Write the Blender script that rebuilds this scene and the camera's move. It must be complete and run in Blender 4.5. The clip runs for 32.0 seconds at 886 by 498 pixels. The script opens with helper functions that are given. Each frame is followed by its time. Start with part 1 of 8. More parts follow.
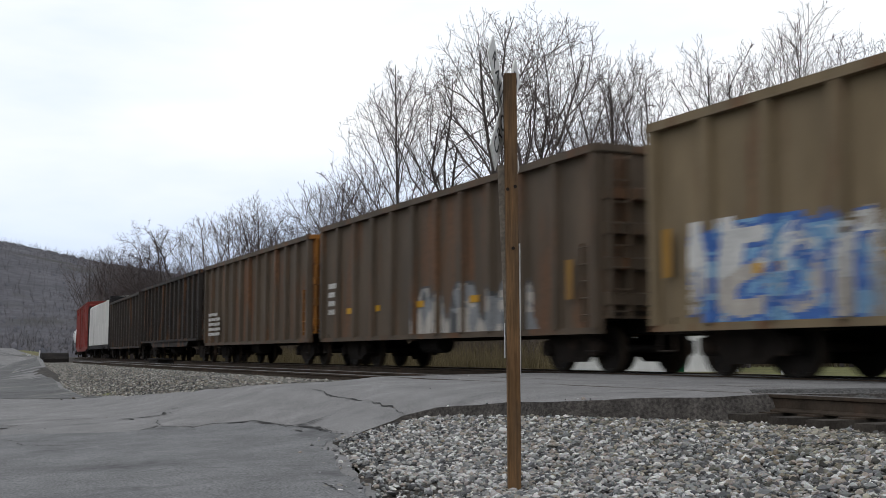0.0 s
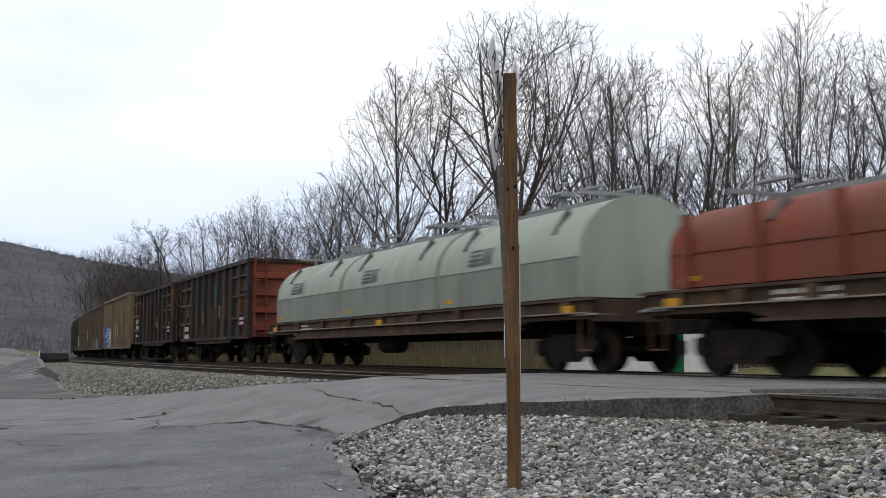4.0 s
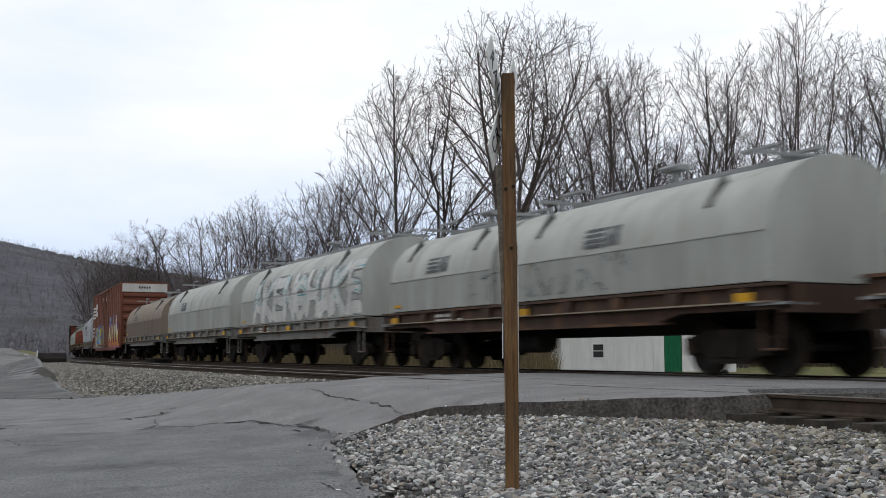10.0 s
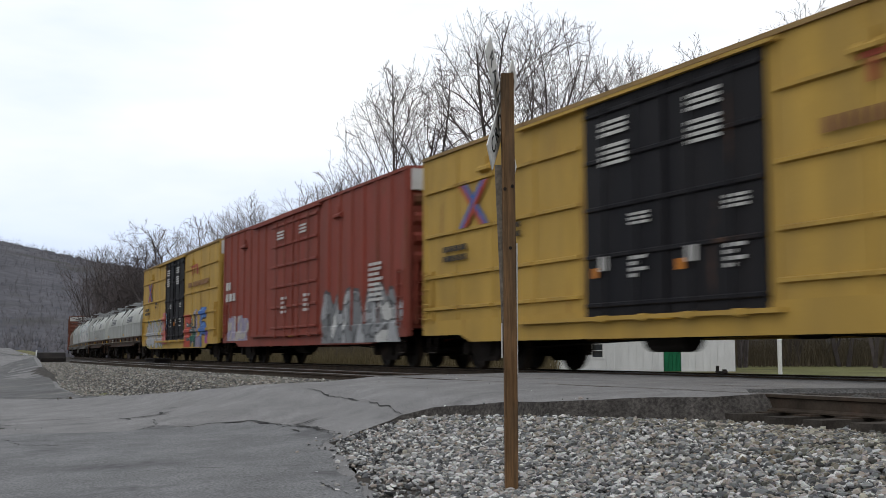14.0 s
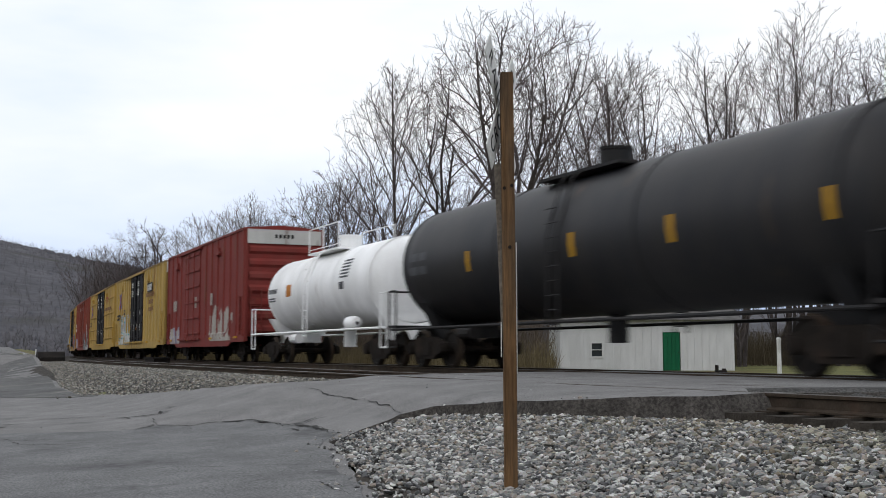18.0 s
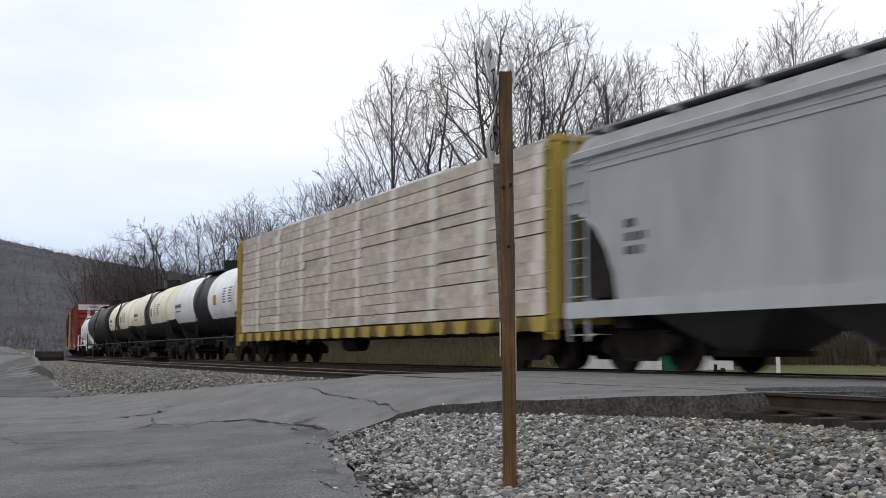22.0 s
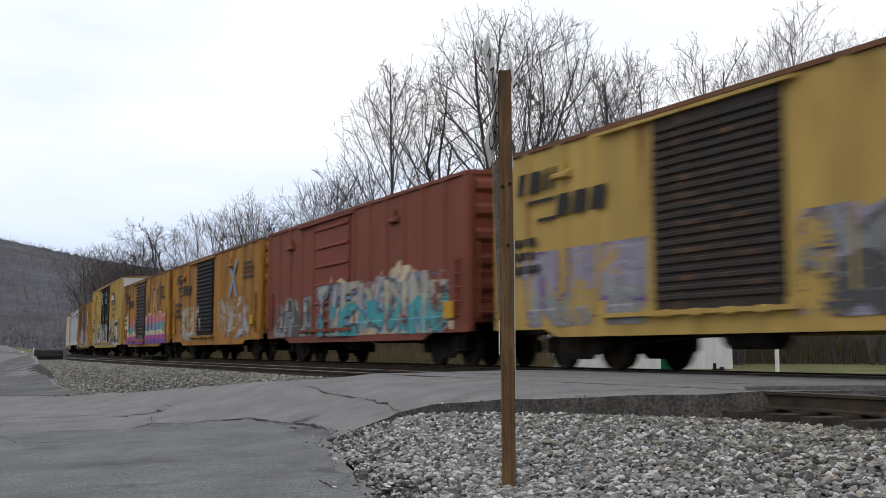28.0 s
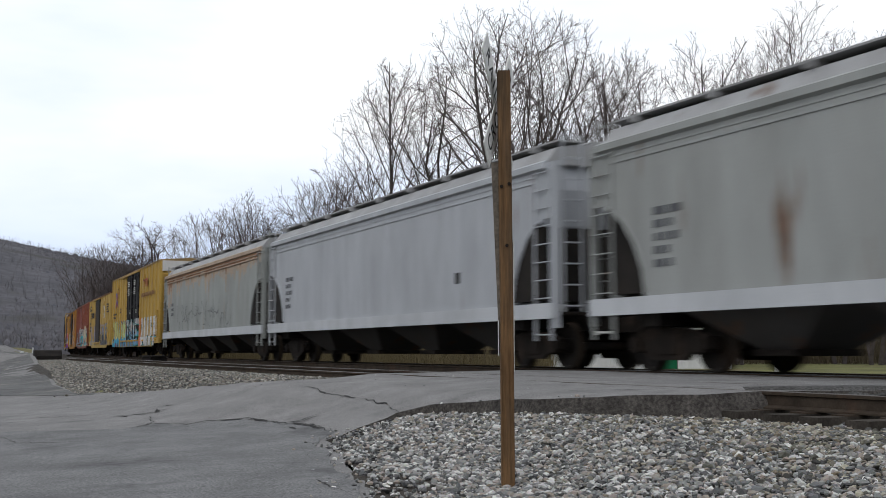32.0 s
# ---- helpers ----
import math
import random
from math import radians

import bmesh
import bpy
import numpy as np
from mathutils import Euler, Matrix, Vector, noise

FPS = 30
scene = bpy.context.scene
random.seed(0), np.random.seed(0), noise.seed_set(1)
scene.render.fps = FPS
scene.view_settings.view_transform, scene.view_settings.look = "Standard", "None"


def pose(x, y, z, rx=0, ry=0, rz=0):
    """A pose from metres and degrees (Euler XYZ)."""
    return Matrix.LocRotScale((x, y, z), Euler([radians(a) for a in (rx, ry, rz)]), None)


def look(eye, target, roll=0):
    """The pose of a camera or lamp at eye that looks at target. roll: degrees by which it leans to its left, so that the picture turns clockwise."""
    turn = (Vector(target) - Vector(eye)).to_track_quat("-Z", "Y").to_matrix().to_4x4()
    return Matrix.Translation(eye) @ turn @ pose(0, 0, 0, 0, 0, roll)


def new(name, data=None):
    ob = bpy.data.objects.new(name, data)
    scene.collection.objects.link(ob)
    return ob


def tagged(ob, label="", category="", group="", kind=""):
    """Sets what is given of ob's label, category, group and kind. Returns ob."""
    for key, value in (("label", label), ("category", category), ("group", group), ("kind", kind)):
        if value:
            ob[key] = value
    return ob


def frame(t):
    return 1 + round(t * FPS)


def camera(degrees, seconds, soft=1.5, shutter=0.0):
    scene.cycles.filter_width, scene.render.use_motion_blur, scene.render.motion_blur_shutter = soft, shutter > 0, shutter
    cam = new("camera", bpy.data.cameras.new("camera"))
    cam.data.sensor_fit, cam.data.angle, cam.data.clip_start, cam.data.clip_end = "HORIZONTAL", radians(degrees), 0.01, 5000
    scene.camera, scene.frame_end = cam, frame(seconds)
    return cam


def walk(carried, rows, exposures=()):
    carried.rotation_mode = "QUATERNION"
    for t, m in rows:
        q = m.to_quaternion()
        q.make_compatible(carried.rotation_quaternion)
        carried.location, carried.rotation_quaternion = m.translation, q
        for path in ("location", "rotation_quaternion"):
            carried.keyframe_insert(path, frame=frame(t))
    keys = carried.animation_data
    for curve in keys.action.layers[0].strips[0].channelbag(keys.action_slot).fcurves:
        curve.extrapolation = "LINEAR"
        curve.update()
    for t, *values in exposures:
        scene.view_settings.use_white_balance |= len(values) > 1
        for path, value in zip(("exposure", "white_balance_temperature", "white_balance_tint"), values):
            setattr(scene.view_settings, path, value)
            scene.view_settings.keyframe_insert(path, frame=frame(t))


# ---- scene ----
import colorsys

# ---- camera and its slight drift on the tripod ----
EYE_Z = 1.2
cam = camera(42.67, 32.0, soft=0.62, shutter=0.45)
DRIFT = [(0, 3, 0), (3, 3, 0), (5.5, 1.5, 0), (9, 0, 0), (12, -1.7, -.5), (14.5, -2, -.5), (18, -3, -2), (22, -5, -3),
         (25.5, -5, -3.2), (28, -6.5, -5), (32, -8, -5)]
walk(cam, [(t, pose(0, 0, EYE_Z, 90 + 5.30 + math.degrees(dy / 2007), 0, math.degrees(dx / 2007))) for t, dx, dy in DRIFT],
     exposures=[(0, 0.0), (3, 0.032), (6, 0.008), (9, 0.016), (10, -0.045), (11, -0.063), (12.2, 0.0), (14.5, 0.016), (17, 0.016), (18, -0.027), (19, -0.009), (20, -0.081), (21, -0.063), (22, -0.045), (23, -0.013), (24, 0.04), (25.5, 0.008), (28, 0.016), (29, 0.0), (30, 0.024), (32, 0.036)])

# ---- overcast daylight ----
SUN_EL, SUN_AZ = 48.0, 205.0
world = bpy.data.worlds.new("overcast_sky")
scene.world = world
world.use_nodes = True
wn, wl = world.node_tree.nodes, world.node_tree.links
wn.clear()
w_out = wn.new("ShaderNodeOutputWorld")
w_bg = wn.new("ShaderNodeBackground")
w_sky = wn.new("ShaderNodeTexSky")
w_sky.sky_type = "NISHITA"
w_sky.sun_disc = False
w_sky.sun_elevation = radians(SUN_EL)
w_sky.sun_rotation = radians(SUN_AZ)
w_sky.air_density, w_sky.dust_density, w_sky.ozone_density = 1.0, 4.0, 1.5
w_co = wn.new("ShaderNodeTexCoord")
w_map = wn.new("ShaderNodeMapping")
w_map.inputs["Scale"].default_value = (1.0, 1.0, 3.5)
w_noise = wn.new("ShaderNodeTexNoise")
w_noise.inputs["Scale"].default_value = 2.2
w_noise.inputs["Detail"].default_value = 5
w_noise.inputs["Roughness"].default_value = 0.55
w_ramp = wn.new("ShaderNodeValToRGB")
w_ramp.color_ramp.elements[0].position, w_ramp.color_ramp.elements[0].color = 0.33, (0.80, 0.88, 1.0, 1)
w_ramp.color_ramp.elements[1].position, w_ramp.color_ramp.elements[1].color = 0.62, (1.02, 1.03, 1.05, 1)
w_sep = wn.new("ShaderNodeSeparateXYZ")
w_el = wn.new("ShaderNodeValToRGB")          # cloud deck: dimmer and bluer towards the horizon
w_el.color_ramp.elements[0].position, w_el.color_ramp.elements[0].color = 0.0, (0.46, 0.55, 0.74, 1)
w_el.color_ramp.elements[1].position, w_el.color_ramp.elements[1].color = 0.20, (1.0, 1.0, 1.0, 1)
w_mid = w_el.color_ramp.elements.new(0.10)
w_mid.color = (0.76, 0.84, 0.98, 1)
w_mul = wn.new("ShaderNodeMix")
w_mul.data_type, w_mul.blend_type = "RGBA", "MULTIPLY"
w_mul.inputs["Factor"].default_value = 1.0
w_scale = wn.new("ShaderNodeMix")
w_scale.data_type, w_scale.blend_type = "RGBA", "MULTIPLY"
w_scale.inputs["Factor"].default_value = 1.0
w_scale.inputs[7].default_value = (0.1, 0.1, 0.1, 1)
w_mix = wn.new("ShaderNodeMix")
w_mix.data_type = "RGBA"
w_mix.inputs["Factor"].default_value = 0.92
wl.new(w_co.outputs["Generated"], w_map.inputs["Vector"])
wl.new(w_map.outputs["Vector"], w_noise.inputs["Vector"])
wl.new(w_noise.outputs["Fac"], w_ramp.inputs["Fac"])
wl.new(w_co.outputs["Generated"], w_sep.inputs["Vector"])
wl.new(w_sep.outputs["Z"], w_el.inputs["Fac"])
wl.new(w_ramp.outputs["Color"], w_mul.inputs[6])
wl.new(w_el.outputs["Color"], w_mul.inputs[7])
wl.new(w_sky.outputs["Color"], w_scale.inputs[6])
wl.new(w_scale.outputs[2], w_mix.inputs[6])
wl.new(w_mul.outputs[2], w_mix.inputs[7])
wl.new(w_mix.outputs[2], w_bg.inputs["Color"])
w_bg.inputs["Strength"].default_value = 1.12
wl.new(w_bg.outputs["Background"], w_out.inputs["Surface"])

sun = new("sun", bpy.data.lights.new("sun", "SUN"))
sun.data.energy, sun.data.angle, sun.data.color = 0.42, radians(30), (1.0, 0.97, 0.93)
sun_from = Vector((math.sin(radians(SUN_AZ)) * math.cos(radians(SUN_EL)), math.cos(radians(SUN_AZ)) * math.cos(radians(SUN_EL)), math.sin(radians(SUN_EL)))) * 80
sun.matrix_world = look(sun_from, (0, 0, 0))

# ---- materials ----
MATS = {}


def mat(name, base, rough=0.75, metal=0.0, var=0.18, scale=2.0, grain=0.10, gscale=40.0, bump=0.15, rust=None, amount=0.0,
        streak=False, dirt=0.0, random_shift=0.0, spec=0.12, rscale=1.6, wood=False):
    """A weathered surface: base colour with broad stains, fine grain, optional rust or grime patches and relief."""
    if name in MATS:
        return MATS[name]
    m = bpy.data.materials.new(name)
    m.use_nodes = True
    n, l = m.node_tree.nodes, m.node_tree.links
    b = n["Principled BSDF"]
    b.inputs["Roughness"].default_value = rough
    b.inputs["Metallic"].default_value = metal
    b.inputs["Specular IOR Level"].default_value = spec
    co = n.new("ShaderNodeTexCoord")
    info = n.new("ShaderNodeObjectInfo")
    shift = n.new("ShaderNodeVectorMath")
    shift.operation = "MULTIPLY_ADD"
    comb = n.new("ShaderNodeCombineXYZ")
    for i in range(3):
        l.new(info.outputs["Random"], comb.inputs[i])
    shift.inputs[1].default_value = (37.0, 53.0, 71.0)
    l.new(comb.outputs[0], shift.inputs[0])
    l.new(co.outputs["Object"], shift.inputs[2])

    def noise_tex(sc, detail, stretch=None):
        t = n.new("ShaderNodeTexNoise")
        t.inputs["Scale"].default_value, t.inputs["Detail"].default_value = sc, detail
        t.inputs["Roughness"].default_value = 0.6
        if stretch:
            mp = n.new("ShaderNodeMapping")
            mp.inputs["Scale"].default_value = stretch
            l.new(shift.outputs[0], mp.inputs["Vector"])
            l.new(mp.outputs[0], t.inputs["Vector"])
        else:
            l.new(shift.outputs[0], t.inputs["Vector"])
        return t

    def mix(fac, a, c, blend="MIX"):
        x = n.new("ShaderNodeMix")
        x.data_type, x.blend_type = "RGBA", blend
        for sock, v in ((x.inputs[0], fac), (x.inputs[6], a), (x.inputs[7], c)):
            if isinstance(v, (int, float)):
                sock.default_value = v
            elif isinstance(v, tuple):
                sock.default_value = (*v[:3], 1)
            else:
                l.new(v, sock)
        return x.outputs[2]

    def ramp(src, lo, hi):
        r = n.new("ShaderNodeMapRange")
        r.inputs["From Min"].default_value, r.inputs["From Max"].default_value = lo, hi
        l.new(src, r.inputs["Value"])
        return r.outputs[0]

    big = noise_tex(scale, 4, (1, 1, 0.35) if streak else None)
    fine = noise_tex(gscale, 3, (1, 1, 0.05) if wood else None)
    lo = tuple(max(0, c * (1 - var)) for c in base)
    hi = tuple(min(1, c * (1 + var)) for c in base)
    col = mix(ramp(big.outputs["Fac"], 0.3, 0.7), lo, hi)
    col = mix(ramp(fine.outputs["Fac"], 0.35, 0.65), col, mix(1.0, col, (1 - 2 * grain,) * 3, "MULTIPLY"))
    if rust and amount > 0:
        rn = noise_tex(rscale, 6, (1, 1, 0.16) if streak else None)
        edge = 0.66 - 0.34 * amount
        fac = ramp(rn.outputs["Fac"], edge, edge + 0.12)
        rn2 = noise_tex(9, 3)
        col = mix(fac, col, mix(ramp(rn2.outputs["Fac"], 0.3, 0.7), rust, tuple(c * 0.55 for c in rust)))
    if dirt > 0:
        dn = noise_tex(1.1, 5, (1.2, 1.2, 0.22) if streak else None)
        dm = n.new("ShaderNodeMath")
        dm.operation = "MULTIPLY"
        dm.inputs[1].default_value = dirt
        l.new(ramp(dn.outputs["Fac"], 0.32, 0.72), dm.inputs[0])
        col = mix(dm.outputs[0], col, (0.075, 0.062, 0.05))
    if random_shift > 0:
        rr = n.new("ShaderNodeMapRange")
        rr.inputs["To Min"].default_value, rr.inputs["To Max"].default_value = 1 - random_shift, 1 + random_shift
        l.new(info.outputs["Random"], rr.inputs["Value"])
        cc = n.new("ShaderNodeCombineXYZ")
        for i in range(3):
            l.new(rr.outputs[0], cc.inputs[i])
        col = mix(1.0, col, cc.outputs[0], "MULTIPLY")
    l.new(col, b.inputs["Base Color"])
    if bump > 0:
        bp = n.new("ShaderNodeBump")
        bp.inputs["Strength"].default_value, bp.inputs["Distance"].default_value = bump, 0.02
        l.new(fine.outputs["Fac"], bp.inputs["Height"])
        l.new(bp.outputs[0], b.inputs["Normal"])
    MATS[name] = m
    return m


RUST = (0.16, 0.075, 0.035)


def paint(name, base, rust=0.15, dirt=0.35, rough=0.62, rcol=RUST, var=0.12, spec=0.14):
    base = tuple(c * 0.84 for c in base)
    return mat(name, base, rough=rough, var=var, scale=1.2, rust=rcol, amount=rust, streak=True, dirt=dirt, bump=0.06, grain=0.05, spec=spec)


M_STEEL = mat("running_gear_steel", (0.020, 0.016, 0.0135), rough=0.85, var=0.4, scale=3, rust=(0.045, 0.032, 0.024), amount=0.35, bump=0.2)
M_WHEEL = mat("wheel_steel", (0.022, 0.019, 0.017), rough=0.7, var=0.3, scale=3, rust=(0.036, 0.025, 0.018), amount=0.4)
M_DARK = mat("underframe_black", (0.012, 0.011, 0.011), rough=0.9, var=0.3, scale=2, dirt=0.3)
M_YELLOW = paint("signal_yellow_paint", (0.62, 0.33, 0.02), 0.05, 0.2)
M_WHITE = paint("faded_white_paint", (0.66, 0.65, 0.62), 0.03, 0.22)
M_BLACK = paint("faded_black_paint", (0.022, 0.022, 0.024), 0.05, 0.2)
M_GREYBAR = paint("grey_lettering_paint", (0.11, 0.115, 0.125), 0.02, 0.1)
M_HOODBAR = paint("light_grey_bar_paint", (0.30, 0.31, 0.315), 0.06, 0.2)
M_RAILHEAD = mat("polished_rail_head", (0.105, 0.094, 0.085), rough=0.42, metal=0.8, var=0.2)
M_RAIL = mat("rusty_rail_web", (0.052, 0.040, 0.030), rough=0.9, var=0.35, scale=4, rust=(0.075, 0.05, 0.036), amount=0.4)
M_TIE = mat("creosoted_tie_wood", (0.060, 0.052, 0.044), rough=0.9, var=0.35, scale=5, grain=0.2, random_shift=0.3, bump=0.4)


# ---- mesh building ----
class B:
    """Gathers vertices and faces of one part."""

    def __init__(self):
        self.v, self.f, self.mi = [], [], []

    def add(self, verts, faces, mi=0):
        o = len(self.v)
        self.v.extend(verts)
        self.f.extend([tuple(i + o for i in q) for q in faces])
        self.mi.extend([mi] * len(faces))
        return self

    def box(self, x0, x1, y0, y1, z0, z1, mi=0, c=0.0):
        """A box; c bevels its four edges along x."""
        if c <= 0:
            v = [(x, y, z) for x in (x0, x1) for y in (y0, y1) for z in (z0, z1)]
            return self.add(v, [(0, 1, 3, 2), (4, 6, 7, 5), (0, 4, 5, 1), (2, 3, 7, 6), (0, 2, 6, 4), (1, 5, 7, 3)], mi)
        prof = [(y0 + c, z0), (y1 - c, z0), (y1, z0 + c), (y1, z1 - c), (y1 - c, z1), (y0 + c, z1), (y0, z1 - c), (y0, z0 + c)]
        return self.prism(prof, x0, x1, "x", mi)

    def prism(self, prof, a0, a1, axis="x", mi=0):
        """A closed outline drawn out along an axis: (y, z) along x, (x, z) along y, (x, y) along z."""
        n = len(prof)

        def at(p, a):
            return (a, p[0], p[1]) if axis == "x" else (p[0], a, p[1]) if axis == "y" else (p[0], p[1], a)
        v = [at(p, a0) for p in prof] + [at(p, a1) for p in prof]
        f = [(i, (i + 1) % n, n + (i + 1) % n, n + i) for i in range(n)] + [tuple(range(n))[::-1], tuple(range(n, 2 * n))]
        return self.add(v, f, mi)

    def cyl(self, p0, p1, r, n=10, r2=None, mi=0):
        p0, p1 = Vector(p0), Vector(p1)
        d = (p1 - p0).normalized()
        u = d.orthogonal().normalized()
        w = d.cross(u)
        r2 = r if r2 is None else r2
        v = []
        for p, rr in ((p0, r), (p1, r2)):
            for i in range(n):
                a = 2 * math.pi * i / n
                v.append(tuple(p + rr * (math.cos(a) * u + math.sin(a) * w)))
        f = [(i, (i + 1) % n, n + (i + 1) % n, n + i) for i in range(n)] + [tuple(range(n))[::-1], tuple(range(n, 2 * n))]
        return self.add(v, f, mi)

    def rod(self, pts, r, n=6, mi=0):
        for a, b in zip(pts, pts[1:]):
            self.cyl(a, b, r, n, mi=mi)
        return self

    def lathe(self, rows, n=28, mi=None, axis_y=0.0, axis_z=0.0, fmi=None):
        """Rings about the x axis: rows of (x, radius). fmi(x, angle) picks each face's material."""
        v = [(x, axis_y + r * math.cos(2 * math.pi * i / n), axis_z + r * math.sin(2 * math.pi * i / n)) for x, r in rows for i in range(n)]
        o = len(self.v)
        self.v.extend(v)
        for k in range(len(rows) - 1):
            for i in range(n):
                j = (i + 1) % n
                self.f.append((o + k * n + i, o + (k + 1) * n + i, o + (k + 1) * n + j, o + k * n + j))
                self.mi.append(fmi(0.5 * (rows[k][0] + rows[k + 1][0]), 2 * math.pi * (i + 0.5) / n) if fmi else 0)
        return self

    def mesh(self, name, mats, smooth=False):
        me = bpy.data.meshes.new(name)
        me.from_pydata([tuple(p) for p in self.v], [], self.f)
        for m in (mats if isinstance(mats, (list, tuple)) else [mats]):
            me.materials.append(m)
        me.polygons.foreach_set("material_index", self.mi)
        me.polygons.foreach_set("use_smooth", [smooth] * len(self.f))
        b = bmesh.new()
        b.from_mesh(me)
        bmesh.ops.recalc_face_normals(b, faces=b.faces)
        b.to_mesh(me)
        b.free()
        if smooth:
            me.set_sharp_from_angle(angle=radians(40))
        return me


def part(name, b, mats, parent, label="", at=None, smooth=False):
    """Links a gathered mesh (or a mesh that is shared) as one part under its thing."""
    me = b.mesh(name, mats, smooth) if isinstance(b, B) else b
    ob = new(name, me)
    ob.parent = parent
    if at is not None:
        ob.matrix_basis = at if isinstance(at, Matrix) else Matrix.Translation(at)
    if label:
        tagged(ob, label)
    return ob


def grid_mesh(name, xs, ys, zf, mats, pick=None, smooth=True):
    """A height sheet over xs, ys; pick(x, y) gives faces' material or -1 for none."""
    X, Y = np.meshgrid(xs, ys)
    Z = zf(X, Y)
    nx, ny = len(xs), len(ys)
    V = np.stack([X.ravel(), Y.ravel(), Z.ravel()], 1)
    i = (np.arange(ny - 1)[:, None] * nx + np.arange(nx - 1)[None, :]).ravel()
    F = np.stack([i, i + 1, i + nx + 1, i + nx], 1)
    me = bpy.data.meshes.new(name)
    me.from_pydata(V.tolist(), [], F.tolist())
    for m in (mats if isinstance(mats, (list, tuple)) else [mats]):
        me.materials.append(m)
    me.polygons.foreach_set("use_smooth", [smooth] * len(F))
    return me


# ---- the line of the railway: a long curve to the right, then straight towards the right ----
TH0, CURV, S1, Y0 = radians(117.15), -0.000875, -40.3, 24.84
HALF, RAIL_Z, NEAR_C, NEAR_Z, GAUGE = 1.55, 0.85, 4.56, 0.82, 1.435


def line(s, u=0.0):
    """Place and heading at s metres along the far track, u metres to its left (towards the eye)."""
    sc, st = max(s - S1, 0.0), min(s, S1)
    x = st * math.cos(TH0) + (math.sin(TH0 + CURV * sc) - math.sin(TH0)) / CURV
    y = Y0 + st * math.sin(TH0) - (math.cos(TH0 + CURV * sc) - math.cos(TH0)) / CURV
    th = TH0 + CURV * sc
    o = u - HALF
    return x - math.sin(th) * o, y + math.cos(th) * o, th


_px, _py = S1 * math.cos(TH0), Y0 + S1 * math.sin(TH0)
_R = -1 / CURV
_cx, _cy = _px + math.sin(TH0) * _R, _py - math.cos(TH0) * _R


def across(X, Y):
    """Metres to the left of the far track's centre."""
    al = (X - _px) * math.cos(TH0) + (Y - _py) * math.sin(TH0)
    straight = -(X - _px) * math.sin(TH0) + (Y - _py) * math.cos(TH0)
    curved = np.sqrt((X - _cx) ** 2 + (Y - _cy) ** 2) - _R
    return np.where(al > 0, curved, straight) + HALF


def smooth01(t):
    t = np.clip(t, 0, 1)
    return t * t * (3 - 2 * t)


def rise(X, Y, U):
    """The lane beside the line climbs gently in the distance."""
    return 1.9 * smooth01((Y - 38) / 75) * smooth01((U - 8.6) / 3)


def along_line(X, Y):
    """Metres along the line, counted as in line()."""
    return (X - _px) * math.cos(TH0) + (Y - _py) * math.sin(TH0) + S1


def ground_z(X, Y):
    U = across(X, Y)
    z = np.interp(U, [-300, -60, -15, -5, -3.4, -2.4, -1.9, 2.4, 3.4, 5.6, 6.2, 6.9, 8.6, 12, 30, 300],
                  [0.5, 0.36, 0.30, 0.34, 0.45, 0.62, 0.655, 0.64, 0.58, 0.53, 0.52, 0.53, 0.20, 0.02, 0.0, 3.0])
    heap = 0.13 * smooth01((along_line(X, Y) + 5) / 3) * smooth01((U - 4.0) / 1.0) * smooth01((8.8 - U) / 1.2)
    return z + heap + rise(X, Y, U)


def road_z(X, Y):
    U = across(X, Y)
    z = np.interp(U, [-60, -14, -2.5, -1.5, 5.3, 6.5, 6.96, 7.2, 7.7, 8.46, 9.43, 12, 13, 40],
                  [0.42, 0.46, 0.80, 0.835, 0.815, 0.755, 0.70, 0.62, 0.44, 0.265, 0.17, 0.05, 0.035, 0.03])
    # beside the heap of ballast the ramp reaches further out
    far = np.interp(U, [-60, 5.3, 6.5, 7.6, 7.94, 8.35, 8.9, 9.6, 12, 13, 40], [0.8, 0.815, 0.765, 0.70, 0.61, 0.47, 0.33, 0.20, 0.05, 0.035, 0.03])
    al = along_line(X, Y)
    w = smooth01((al + 8.0) / 3.0) * (1 - smooth01((al - 2) / 4)) * smooth01((U - 5.5) / 0.5)
    return z + (far - z) * w + rise(X, Y, U) + 0.22 * smooth01((Y - 50) / 25)


# ---- outline of the asphalt ----
ROAD = [(3.5, -14.0), (1.6, -4.0), (0.6, 2.0), (0.0, 6.0), (-0.41, 8.2), (-0.60, 9.25), (-1.03, 11.5), (-1.19, 12.5), (-0.95, 13.1), (-0.47, 13.51), (-0.14, 13.31), (0.12, 13.02), (0.64, 12.36), (1.05, 11.89),
        (1.58, 11.45), (2.06, 11.28), (2.60, 10.97), (4.25, 11.3), (9.0, 13.0), (16, 18), (30, 29.5), (60, 52), (58, 60), (24, 38), (9.5, 27.5), (1.5, 22.6), (-1.0, 20.3),
        (-1.8, 18.5), (-3.0, 18.7), (-4.0, 20.0), (-5.13, 21.45), (-6.86, 23.8), (-8.8, 27.6), (-11.2, 33.5), (-14.6, 43), (-18.5, 53), (-24.8, 70), (-33.7, 95), (-43, 122), (-53, 150), (-70, 195), (-79, 190),
        (-63, 150), (-52, 120), (-41, 90), (-33, 66), (-27, 48), (-22, 30), (-19, 14), (-18, 2), (-17, -14)]


